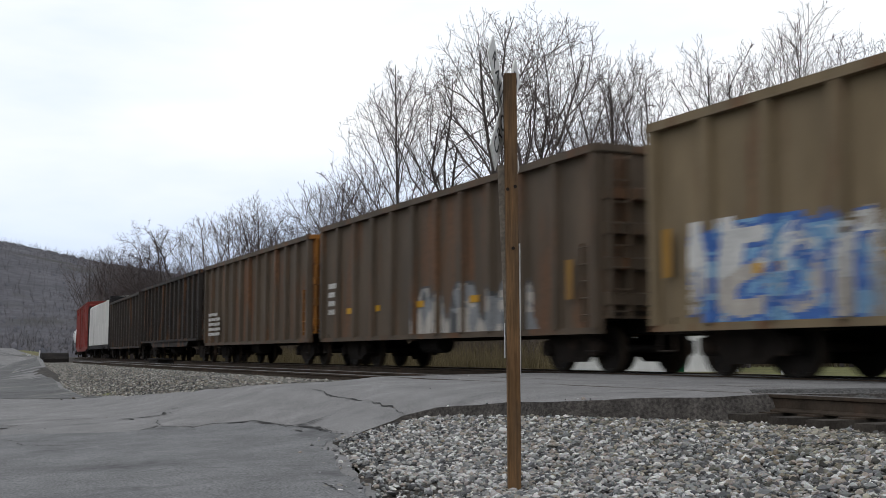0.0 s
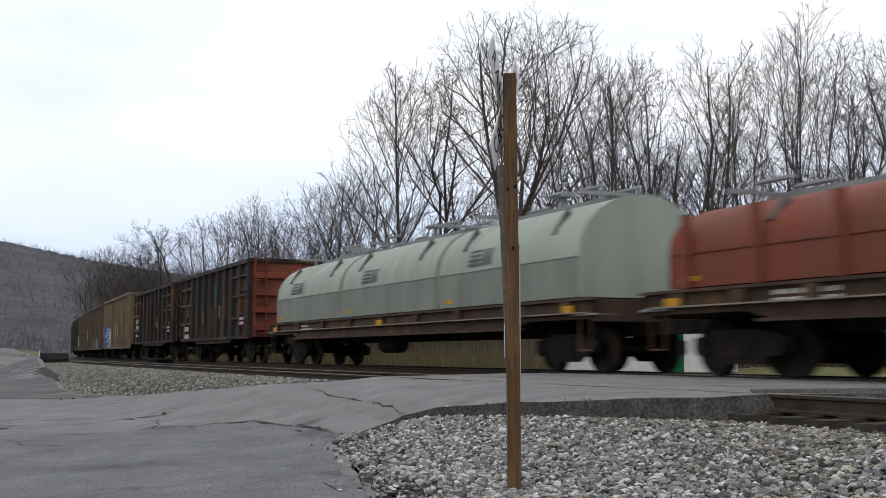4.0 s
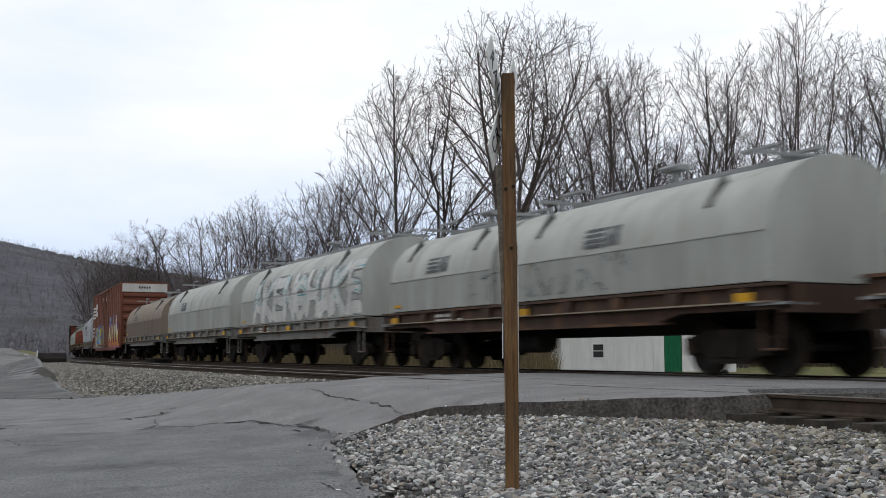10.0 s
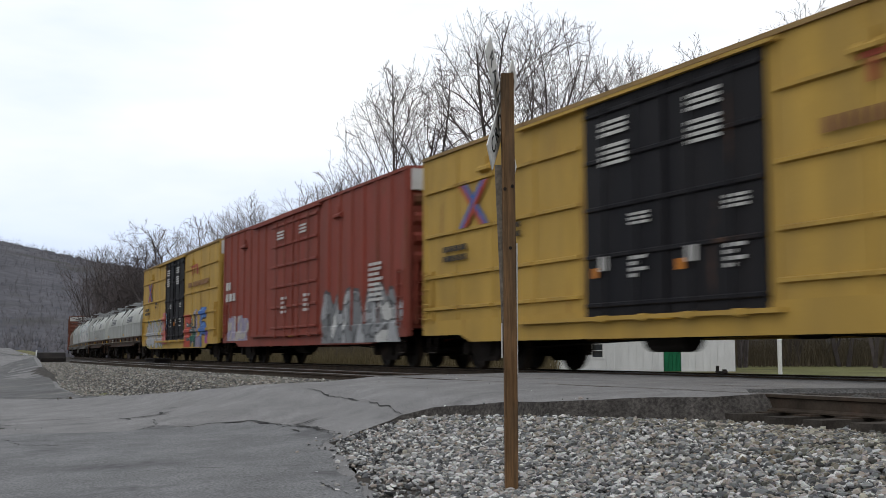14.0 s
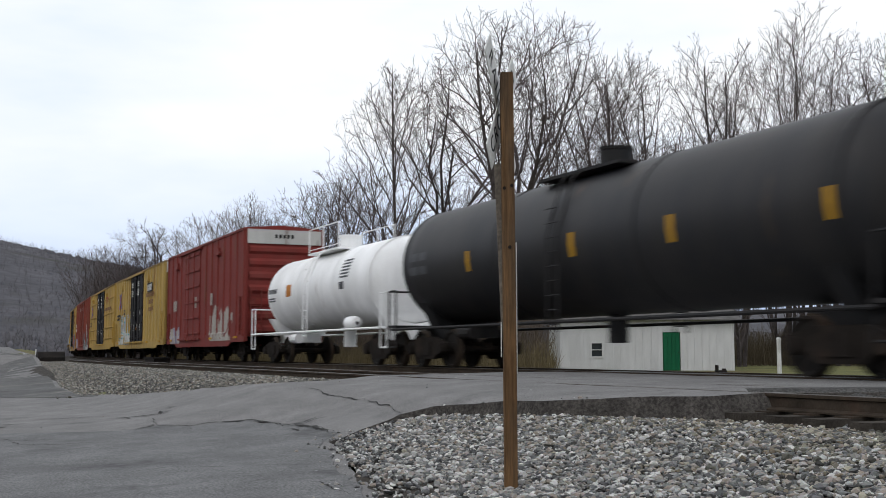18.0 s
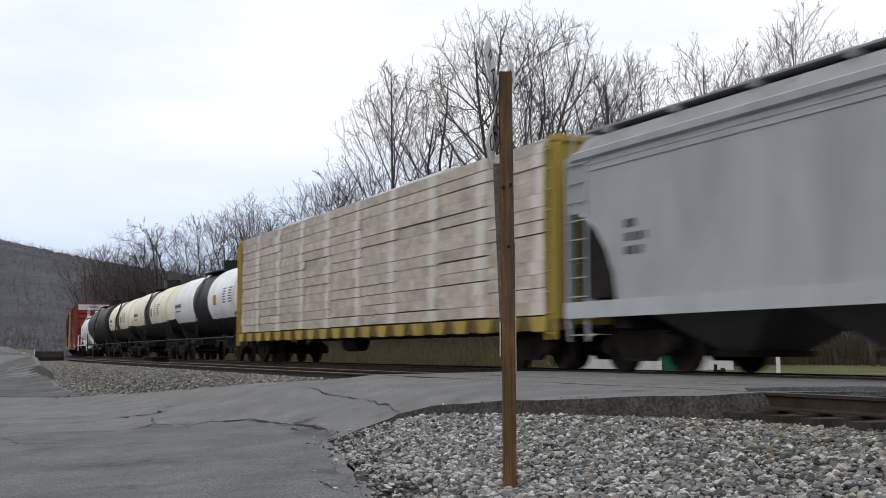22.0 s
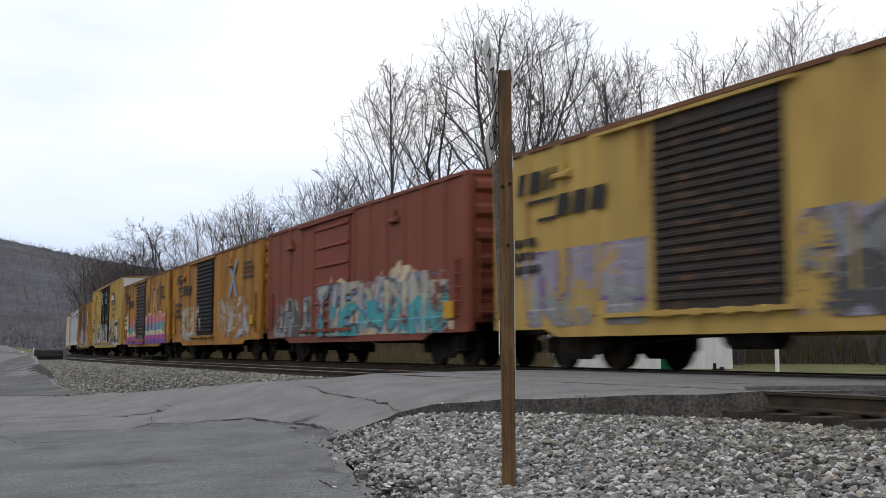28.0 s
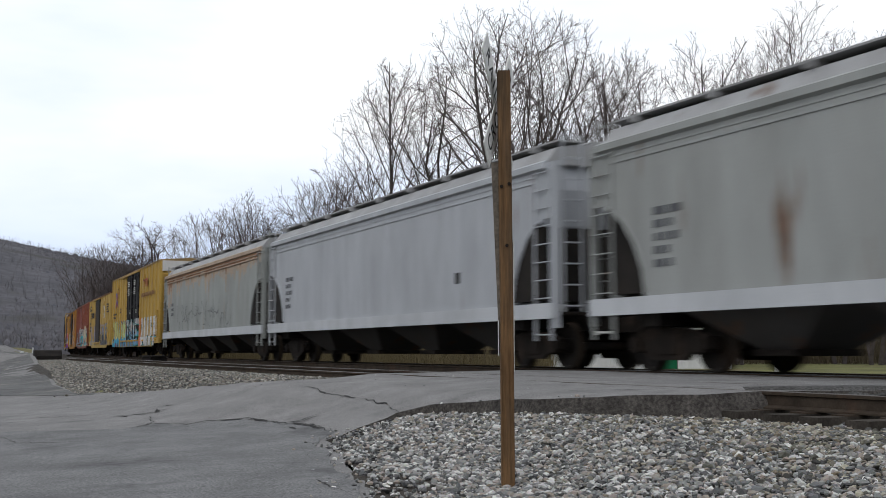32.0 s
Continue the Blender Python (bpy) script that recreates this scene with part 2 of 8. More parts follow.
def inside(px, py, poly):
    hit = np.zeros(px.shape, bool)
    n = len(poly)
    for i in range(n):
        x0, y0 = poly[i]
        x1, y1 = poly[(i + 1) % n]
        cond = ((y0 > py) != (y1 > py)) & (px < (x1 - x0) * (py - y0) / (y1 - y0 + 1e-12) + x0)
        hit ^= cond
    return hit


# ---- ground ----
M_GRASS = mat("winter_grass_ground", (0.150, 0.150, 0.058), rough=0.95, var=0.35, scale=0.35, grain=0.25, gscale=9, bump=0.6,
              rust=(0.15, 0.125, 0.065), amount=0.4, rscale=0.12)
# dark bed colour stands for the shade in gaps between the stones
M_BALLAST = mat("ballast_bed", (0.070, 0.064, 0.058), rough=0.95, var=0.3, scale=1.2, grain=0.35, gscale=26, bump=1.0, dirt=0.2)


def spaced(a, b, near, n, p=2.4):
    """Steps that crowd about `near` and spread out towards both ends."""
    t = np.linspace(-1, 1, n)
    return np.where(t < 0, near - (near - a) * np.abs(t) ** p, near + (b - near) * np.abs(t) ** p)


ground = new("ground", grid_mesh("ground", spaced(-2500, 2500, 0, 261, 3.2), spaced(-900, 4500, 20, 301, 3.2),
                                 lambda X, Y: ground_z(X, Y) - 0.03 - 0.25 * inside(X, Y, ROAD), M_GRASS))
tagged(ground, "brown-green winter grass and bare soil around the railway", "ground", kind="structure")


def strip(name, s_list, u_list, zf, material, label, category):
    """A sheet that follows the line."""
    b = B()
    n = len(u_list)
    for s in s_list:
        for u in u_list:
            x, y, _ = line(s, u)
            b.v.append((x, y, float(zf(x, y))))
    for i in range(len(s_list) - 1):
        for j in range(n - 1):
            b.f.append((i * n + j, i * n + j + 1, (i + 1) * n + j + 1, (i + 1) * n + j))
            b.mi.append(0)
    ob = new(name, b.mesh(name, material, True))
    return tagged(ob, label, category, kind="structure")


S_LIST = [-700, -500, -300, -200, -120, -80] + list(np.arange(-60, 100, 1.0)) + list(np.arange(100, 420, 10.0))
strip("ballast_bed", S_LIST, [-4.2, -3.4, -2.9, -2.4, -1.9, 0, 2.3, 4.56, 6.4, 6.65, 6.9, 7.4, 8.0, 8.6, 9.2],
      lambda x, y: ground_z(x, y) + 0.012, M_BALLAST, "grey crushed-stone railway ballast bed under both tracks", "ballast")

# ---- asphalt: crossing, apron and the lane beside the line ----
M_ASPHALT = mat("old_grey_asphalt", (0.235, 0.230, 0.226), rough=0.92, var=0.18, scale=1.6, grain=0.25, gscale=60, bump=0.32,
                rust=(0.155, 0.152, 0.15), amount=0.20, rscale=0.9)
M_ASPHALT_EDGE = mat("broken_dark_asphalt_edge", (0.088, 0.080, 0.073), rough=0.95, var=0.4, scale=4, grain=0.3, gscale=30, bump=1.0)
M_APRON = mat("dark_grey_worn_asphalt", (0.198, 0.198, 0.199), rough=0.92, var=0.22, scale=1.1, grain=0.28, gscale=48, bump=0.45,
              rust=(0.12, 0.12, 0.122), amount=0.30, rscale=0.7)
M_LANE = mat("old_lane_asphalt", (0.150, 0.149, 0.148), rough=0.94, var=0.25, scale=0.8, grain=0.3, gscale=40, bump=0.4, rust=(0.21, 0.205, 0.19), amount=0.35, rscale=0.5)


def wobble(poly, step=0.35, amp=0.07, seed=3):
    """The outline with a crumbled edge."""
    rnd = random.Random(seed)
    out = []
    for (x0, y0), (x1, y1) in zip(poly, poly[1:] + poly[:1]):
        d = math.hypot(x1 - x0, y1 - y0)
        far = min(y0, y1) > 26 or max(x0, x1) > 9
        n = 1 if far else max(1, int(d / step))
        for k in range(n):
            t = k / n
            a = 0 if far else amp
            out.append((x0 + (x1 - x0) * t + rnd.uniform(-a, a), y0 + (y1 - y0) * t + rnd.uniform(-a, a)))
    return out


def sheet_from_outline(name, poly, zf, mats, cell, thick):
    """A slab with the outline's shape that follows zf, with a vertical rim."""
    bm = bmesh.new()
    vs = [bm.verts.new((x, y, 0)) for x, y in poly]
    bm.faces.new(vs)
    bm.normal_update()
    xs = [p[0] for p in poly]
    ys = [p[1] for p in poly]
    for k, (lo, hi) in enumerate(((min(xs), max(xs)), (min(ys), max(ys)))):
        c, cuts = lo, []
        while c < hi:
            near = abs(c) if k == 0 else abs(c - 14)
            c += cell * (1 if near < 14 else 3 if near < 30 else 9)
            cuts.append(c)
        for c in cuts:
            no = (1, 0, 0) if k == 0 else (0, 1, 0)
            bmesh.ops.bisect_plane(bm, geom=list(bm.verts) + list(bm.edges) + list(bm.faces), plane_co=(c, 0, 0) if k == 0 else (0, c, 0), plane_no=no)
    for f in bm.faces:
        if f.normal.z < 0:
            f.normal_flip()
    edges = [e for e in bm.edges if e.is_boundary]
    for v in bm.verts:
        v.co.z = float(zf(v.co.x, v.co.y))
    ext = bmesh.ops.extrude_edge_only(bm, edges=edges)
    for v in [g for g in ext["geom"] if isinstance(g, bmesh.types.BMVert)]:
        v.co.z -= thick
        v.co.x += 0.05
        v.co.y -= 0.13
    for f in [g for g in ext["geom"] if isinstance(g, bmesh.types.BMFace)]:
        f.material_index = 1 if f.calc_center_median().y < 14.5 else 0
    me = bpy.data.meshes.new(name)
    bm.to_mesh(me)
    bm.free()
    for m in mats:
        me.materials.append(m)
    return me


def road_surface(X, Y):
    """The patched asphalt: ramp plus shallow unevenness."""
    z = float(road_z(X, Y))
    return z + 0.010 * noise.noise((X * 0.9, Y * 0.9, 0.3)) + 0.012 * noise.noise((X * 0.25, Y * 0.25, 5.3))


ROAD_EDGE = wobble(ROAD)
road = new("road", sheet_from_outline("road", ROAD_EDGE, road_surface, [M_ASPHALT, M_ASPHALT_EDGE], 0.4, 0.30))
tagged(road, "worn grey asphalt road and level crossing with crumbling edges", "road", kind="structure")

# ---- rails and ties ----
RAIL_PROF = [(-0.07, -0.17), (0.07, -0.17), (0.07, -0.155), (0.012, -0.135), (0.010, -0.045), (0.034, -0.035), (0.036, -0.006), (0.030, 0.0),
             (-0.030, 0.0), (-0.036, -0.006), (-0.034, -0.035), (-0.010, -0.045), (-0.012, -0.135), (-0.07, -0.155)]


def rail(u, z, s_list, name="rail"):
    b = B()
    n = len(RAIL_PROF)
    for s in s_list:
        for a, h in RAIL_PROF:
            x, y, _ = line(s, u + a)
            b.v.append((x, y, z + h))
    for i in range(len(s_list) - 1):
        for j in range(n):
            k = (j + 1) % n
            b.f.append((i * n + j, i * n + k, (i + 1) * n + k, (i + 1) * n + j))
            b.mi.append(1 if j in (6, 7, 8) else 0)
    return tagged(new(name, b.mesh(name, [M_RAIL, M_RAILHEAD])), "long rusty steel rail with a polished head", "rail", "rails of the two tracks")


RS = [-700, -300, -150, -80] + list(np.arange(-60, 160, 2.5)) + list(np.arange(165, 420, 10))
NEAR_RS = [s for s in RS if s < 46]
for side in (-1, 1):
    rail(side * (GAUGE / 2 + 0.036), RAIL_Z, RS)
    rail(NEAR_C + side * (GAUGE / 2 + 0.036), NEAR_Z, NEAR_RS)


# ---- railway cars: x forward, y towards the eye, z from the rail head ----
TRAIN = []          # (car, s of its middle at 20 s)


def new_car(name, front, rear, label, category):
    ob = new(name)
    ob.empty_display_size = 0.5
    tagged(ob, label, category, "cars of the freight train")
    TRAIN.append((ob, 0.5 * (front + rear)))
    return ob, (front - rear)


SHARED = {}


def bogie_meshes():
    if SHARED:
        return
    b = B()          # cast side frame: arched top bar, sagging bottom bar, bearing boxes
    top = [(-1.12, 0.40), (-1.12, 0.60), (-0.85, 0.66), (-0.5, 0.74), (0.5, 0.74), (0.85, 0.66), (1.12, 0.60), (1.12, 0.40), (0.72, 0.38),
           (0.46, 0.20), (-0.46, 0.20), (-0.72, 0.38)]
    b.prism(top, -0.055, 0.055, "y")
    for x in (-0.89, 0.89):
        b.cyl((x, -0.09, 0.46), (x, 0.13, 0.46), 0.145, 12)
    b.prism([(-0.34, 0.64), (0.34, 0.64), (0.30, 0.30), (-0.30, 0.30)], 0.03, 0.09, "y")
    SHARED["side_frame"] = b.mesh("side_frame", M_STEEL)
    b = B()
    for x in (-0.16, 0.0, 0.16):
        for z in np.linspace(0.33, 0.56, 5):
            b.cyl((x, 0, z), (x, 0, z + 0.03), 0.07, 8)
    SHARED["spring_nest"] = b.mesh("spring_nest", M_WHEEL)
    b = B()          # wheelset: axle and two wheels with flange and dished plate
    b.cyl((0, -0.98, 0), (0, 0.98, 0), 0.075, 10)
    for sg in (-1, 1):
        n = 28
        rows = [(0.665, 0.12), (0.672, 0.40), (0.655, 0.42), (0.655, 0.485), (0.685, 0.488), (0.70, 0.457), (0.79, 0.452), (0.79, 0.40), (0.745, 0.38), (0.73, 0.16), (0.80, 0.14), (0.80, 0.08)]
        o = len(b.v)
        for yy, r in rows:
            for i in range(n):
                a = 2 * math.pi * i / n
                b.v.append((r * math.cos(a), sg * yy, r * math.sin(a)))
        for k in range(len(rows) - 1):
            for i in range(n):
                j = (i + 1) % n
                b.f.append((o + k * n + i, o + k * n + j, o + (k + 1) * n + j, o + (k + 1) * n + i))
                b.mi.append(1 if k in (4, 5) else 0)
        for i in range(4):      # cast marks on the plate
            a = math.pi / 2 * i + 0.4
            b.box(0.27 * math.cos(a) - 0.04, 0.27 * math.cos(a) + 0.04, sg * 0.735 - 0.012, sg * 0.735 + 0.012, 0.27 * math.sin(a) - 0.02, 0.27 * math.sin(a) + 0.02)
    SHARED["wheelset"] = b.mesh("wheelset", [M_WHEEL, M_RAIL])
    b = B()
    b.box(-0.18, 0.18, -1.0, 1.0, 0.40, 0.62, c=0.04)
    b.cyl((0, 0, 0.62), (0, 0, 0.74), 0.2, 12)
    b.box(-1.0, 1.0, -0.55, -0.48, 0.30, 0.36)
    b.box(-1.0, 1.0, 0.48, 0.55, 0.30, 0.36)
    SHARED["bogie"] = b.mesh("bogie", M_STEEL)
    b = B()
    b.box(0.0, 0.62, -0.12, 0.12, 0.72, 1.0)
    b.prism([(0.55, -0.16), (0.80, -0.20), (0.92, -0.06), (0.92, 0.05), (0.80, 0.0), (0.78, 0.16), (0.88, 0.22), (0.55, 0.20)], 0.72, 1.02, "z")
    SHARED["coupler"] = b.mesh("coupler", M_STEEL)
    b = B()
    n = 20
    for i in range(n):
        a, c = 2 * math.pi * i / n, 2 * math.pi * (i + 1) / n
        b.cyl((0, 0.27 * math.cos(a), 0.27 * math.sin(a)), (0, 0.27 * math.cos(c), 0.27 * math.sin(c)), 0.016, 5)
    for i in range(4):
        a = math.pi / 2 * i
        b.cyl((0, 0, 0), (0.03, 0.27 * math.cos(a), 0.27 * math.sin(a)), 0.012, 5)
    SHARED["brake_wheel"] = b.mesh("brake_wheel", M_STEEL)
    b = B()
    b.cyl((-0.55, 0, 0), (0.55, 0, 0), 0.24, 14)
    b.box(-0.2, 0.2, -0.05, 0.05, 0.2, 0.45)
    SHARED["air_reservoir"] = b.mesh("air_reservoir", M_DARK)


WHEELS = []          # (wheelset, car's middle s)


def running_gear(car, L, inset=1.9, reservoir=True, overhang=0.0):
    """Two bogies with their wheelsets, couplers at both ends, and the brake gear."""
    bogie_meshes()
    s_mid = TRAIN[-1][1]
    for sg in (1, -1):
        x = sg * (L / 2 - inset)
        bo = part("bogie", SHARED["bogie"], None, car, "grimy cast steel bogie", (x, 0, 0))
        for y in (-1.0, 1.0):
            part("side_frame", SHARED["side_frame"], None, bo, "", pose(0, y, 0, 0, 0, 0 if y > 0 else 180))
            part("spring_nest", SHARED["spring_nest"], None, bo, "", pose(0, y, 0))
        for xx in (-0.89, 0.89):
            WHEELS.append((part("wheelset", SHARED["wheelset"], None, bo, "", (xx, 0, 0.458)), s_mid))
        part("coupler", SHARED["coupler"], None, car, "rusty knuckle coupler", pose(sg * (L / 2 - 0.25 + overhang), 0, 0, 0, 0, 0 if sg > 0 else 180))
    if reservoir:
        part("air_reservoir", SHARED["air_reservoir"], None, car, "", (0.8, 0.85, 0.62))
    return car


def center_sill(car, L, z0=0.75, z1=1.0, w=0.3):
    part("center_sill", B().box(-L / 2 + 0.3, L / 2 - 0.3, -w, w, z0, z1), M_DARK, car)


def ladder(car, x, y, z0, z1, material, rungs=8, w=0.42, along="x", out=0.07):
    """Two stiles and rungs on a side (along x) or an end (along y), as one part with its rungs."""
    b = B()
    sy = 1 if y > 0 else -1
    if along == "x":
        for dx in (-w / 2, w / 2):
            b.box(x + dx - 0.02, x + dx + 0.02, y, y + sy * out, z0, z1)
        lad = part("ladder", b, material, car)
        for k in range(rungs):
            z = z0 + 0.12 + (z1 - z0 - 0.2) * k / (rungs - 1)
            part("rung", B().cyl((x - w / 2, y + sy * out, z), (x + w / 2, y + sy * out, z), 0.014, 6), material, lad)
    else:
        sx = 1 if x > 0 else -1
        for dy in (-w / 2, w / 2):
            b.box(x, x + sx * out, y + dy - 0.02, y + dy + 0.02, z0, z1)
        lad = part("ladder", b, material, car)
        for k in range(rungs):
            z = z0 + 0.12 + (z1 - z0 - 0.2) * k / (rungs - 1)
            part("rung", B().cyl((x + sx * out, y - w / 2, z), (x + sx * out, y + w / 2, z), 0.014, 6), material, lad)
    return lad


def bars(car, y, x, z, widths, h, gap, material, name="lettering", thick=0.006):
    """Plain bars standing for painted letters; x is the left end as read from the eye's side (letters run towards -x)."""
    sy = 1 if y > 0 else -1
    for w in widths:
        part(name, B().box(x - w, x, *sorted((y, y + sy * thick)), z - h / 2, z + h / 2), material, car)
        x -= w + gap


def flag_stripes(car, y, x, z, w, h, n, material, name="stripes", slant=0.25):
    """Slanted parallel stripes, as painted on the doors or as a mark on the side."""
    b = B()
    sy = 1 if y > 0 else -1
    for i in range(n):
        z1 = z - i * h * 1.75
        b.prism([(x, z1 - h / 2), (x - w, z1 - h / 2), (x - w - slant * h, z1 + h / 2), (x - slant * h, z1 + h / 2)], y, y + sy * 0.006, "y")
    return part(name, b, material, car)


# ---- sprayed lettering shapes, laid on the ribbed sides ----
STROKES = {          # letters as strokes over a 2 x 4 field
    "A": "00-14-20 05.2", "B": "00-04-14-22-12-02 12-21-10-00", "C": "23-14-03-01-10-21", "D": "00-04-14-23-21-10-00", "E": "24-04-00-20 02-22", "F": "00-04-24 02-22", "G": "23-14-03-01-10-21-22-12",
    "H": "00-04 20-24 02-22", "I": "10-14", "K": "00-04 24-02-20", "L": "04-00-20", "M": "00-04-12-24-20", "N": "00-04-20-24", "O": "01-03-14-23-21-10-01", "P": "00-04-14-23-22-02", "R": "00-04-14-23-22-02-20",
    "S": "23-14-03-02-22-21-10-01", "T": "04-24 14-10", "U": "04-01-10-21-24", "V": "04-10-24", "X": "00-24 04-20", "Y": "04-12-24 12-10", "Z": "04-24-00-20"}


def art_word(word, w, h, cell, seed, slant=0.0, fat=0.13, rim=0.06, halo=0.0, jitter=0.05, fade=0.5, worn=0.0):
    """Raster of sprayed letters that touch and overlap: 0 none, 1 halo, 2 outline, 3 lower fill, 4 upper fill, 5 glint."""
    rnd_ = random.Random(seed)
    nx, nz = max(2, int(w / cell)), max(2, int(h / cell))
    gx, gz = np.meshgrid((np.arange(nx) + 0.5) / nx * w, (np.arange(nz) + 0.5) / nz * h)
    ph = [rnd_.uniform(0, 6.28) for _ in range(4)]
    gx2 = gx + 0.03 * h * np.sin(gz * 6 / h + gx * 2.1 + ph[0]) - slant * (gz - h / 2)
    gz2 = gz + 0.03 * h * np.sin(gx * 3.3 + ph[1])
    lw = w / len(word)
    out = np.zeros((nz, nx), int)
    for k, ch in enumerate(word):
        base, top = h * (0.10 + rnd_.uniform(-0.03, 0.06)), h * (0.90 + rnd_.uniform(-0.08, 0.04))
        x0, x1 = k * lw + lw * 0.16, (k + 1) * lw - lw * 0.10
        r = fat * min(lw, h * 0.8) * rnd_.uniform(0.9, 1.2)
        d = np.full(gx.shape, 9.0)
        for run in STROKES[ch].replace("05.2", "01-21").split():
            pts = [(x0 + int(c[0]) / 2 * (x1 - x0) + rnd_.uniform(-1, 1) * jitter * lw, base + int(c[1]) / 4 * (top - base) + rnd_.uniform(-1, 1) * jitter * h) for c in run.split("-")]
            for (ax, az), (bx_, bz_) in zip(pts, pts[1:]):
                ex_, ez_ = bx_ - ax, bz_ - az
                t = np.clip(((gx2 - ax) * ex_ + (gz2 - az) * ez_) / (ex_ * ex_ + ez_ * ez_ + 1e-9), 0, 1)
                d = np.minimum(d, np.hypot(gx2 - ax - t * ex_, gz2 - az - t * ez_))
        if halo:
            out[(d < r + rim + halo * (1 + 0.5 * np.sin(gx * 5 + ph[2]))) & (out == 0)] = 1
        out[(d < r + rim) & (out < 2)] = 2
        fill = d < r
        out[fill] = np.where(gz[fill] < h * fade + 0.08 * h * np.sin(gx[fill] * 4 + ph[3]), 3, 4)
        out[(np.abs(d - r * 0.62) < 0.018) & (np.sin(gx * 3.1 + k) > 0.2) & (gz > h * 0.35)] = 5
    if worn:          # weathered away in blotches and thin streaks
        rs_ = np.random.RandomState(seed)
        lose = np.zeros(gx.shape)
        for f_ in (1.3, 2.7, 5.1, 9.7, 16.0):
            a_, b_, c_ = rs_.uniform(0, 6.28, 3)
            lose += np.sin(gx * f_ + a_ + 1.5 * np.sin(gz * f_ * 0.8 + b_)) * np.sin(gz * f_ * 0.9 + c_ + np.sin(gx * f_ * 0.7)) / math.sqrt(f_)
        lose += rs_.normal(0, 0.35, gx.shape)
        out[lose > np.quantile(lose, 1 - worn)] = 0
    return out


def art_patch(w, h, cell, seed, rough=1.0):
    """A worn painted-over patch with a ragged rim: 0 none, 3 and 4 two tones."""
    nx, nz = int(w / cell), int(h / cell)
    out = np.zeros((nz, nx), int)
    for j in range(nz):
        for i in range(nx):
            x, z = i * cell, j * cell
            v = noise.fractal((x * 1.3 + seed * 7.1, z * 1.6, seed * 3.3), 1.0, 2.0, 4)
            edge = min(i, nx - i) / nx * 4, (nz - j) / nz * 3.0
            if v + min(edge[0], 1) + min(edge[1], 1) > 1.15 * rough:
                out[j, i] = 3 if noise.noise((x * 3 + 5, z * 3, seed)) < 0.05 else 4
    return out


def art_scrawl(w, h, cell, seed, n=30):
    """Thin wandering sprayed strokes."""
    rs_ = np.random.RandomState(seed)
    nx, nz = int(w / cell), int(h / cell)
    out = np.zeros((nz, nx), int)
    for k in range(n):
        x, z = (k + rs_.uniform(0.1, 0.9)) * w / n, h * rs_.uniform(0.1, 0.8)
        a, bend = rs_.uniform(0, 6.28), rs_.uniform(-2.6, 2.6)
        for q in range(int(rs_.uniform(0.6, 1.7) / cell)):
            a += bend * cell + rs_.normal(0, 0.05)
            if rs_.rand() < 0.03:
                bend = -bend
            x, z = x + 0.8 * math.cos(a) * cell, z + math.sin(a) * cell
            i, j = int(x / cell), int(z / cell)
            if 0 <= i < nx and 0 <= j < nz:
                out[j, i] = 3 + k % 2
    return out


def art_shards(w, h, cell, seed, n=40, ragged=0.35):
    """Overlapping angular patches in several tones with dark rims and a ragged upper edge."""
    rs_ = np.random.RandomState(seed)
    nx, nz = int(w / cell), int(h / cell)
    gx, gz = np.meshgrid((np.arange(nx) + 0.5) * cell, (np.arange(nz) + 0.5) * cell)
    px, pz = rs_.uniform(0, w, n), rs_.uniform(0, h, n)
    tone = rs_.choice([3, 4, 4, 5, 3], n)
    st = rs_.uniform(0.6, 1.7, n)
    d = np.hypot((gx[..., None] - px) * st, (gz[..., None] - pz) / st)
    near = np.sort(d, axis=2)
    out = tone[np.argmin(d, axis=2)]
    out[(near[..., 1] - near[..., 0]) < 0.045] = 2
    edge = h * (1 - ragged * (0.5 + 0.5 * np.sin(gx * 2.9 + seed)) * (0.6 + 0.4 * np.sin(gx * 7.3 + 2 * seed)))
    ends = np.minimum(gx, w - gx) * 2.2 + 0.25 * np.sin(gz * 6 + seed)
    out[(gz > edge) | (ends < 0.35)] = 0
    rim = (gz > edge - 0.09) & (gz <= edge) & (out > 0)
    out[rim] = 1
    return out


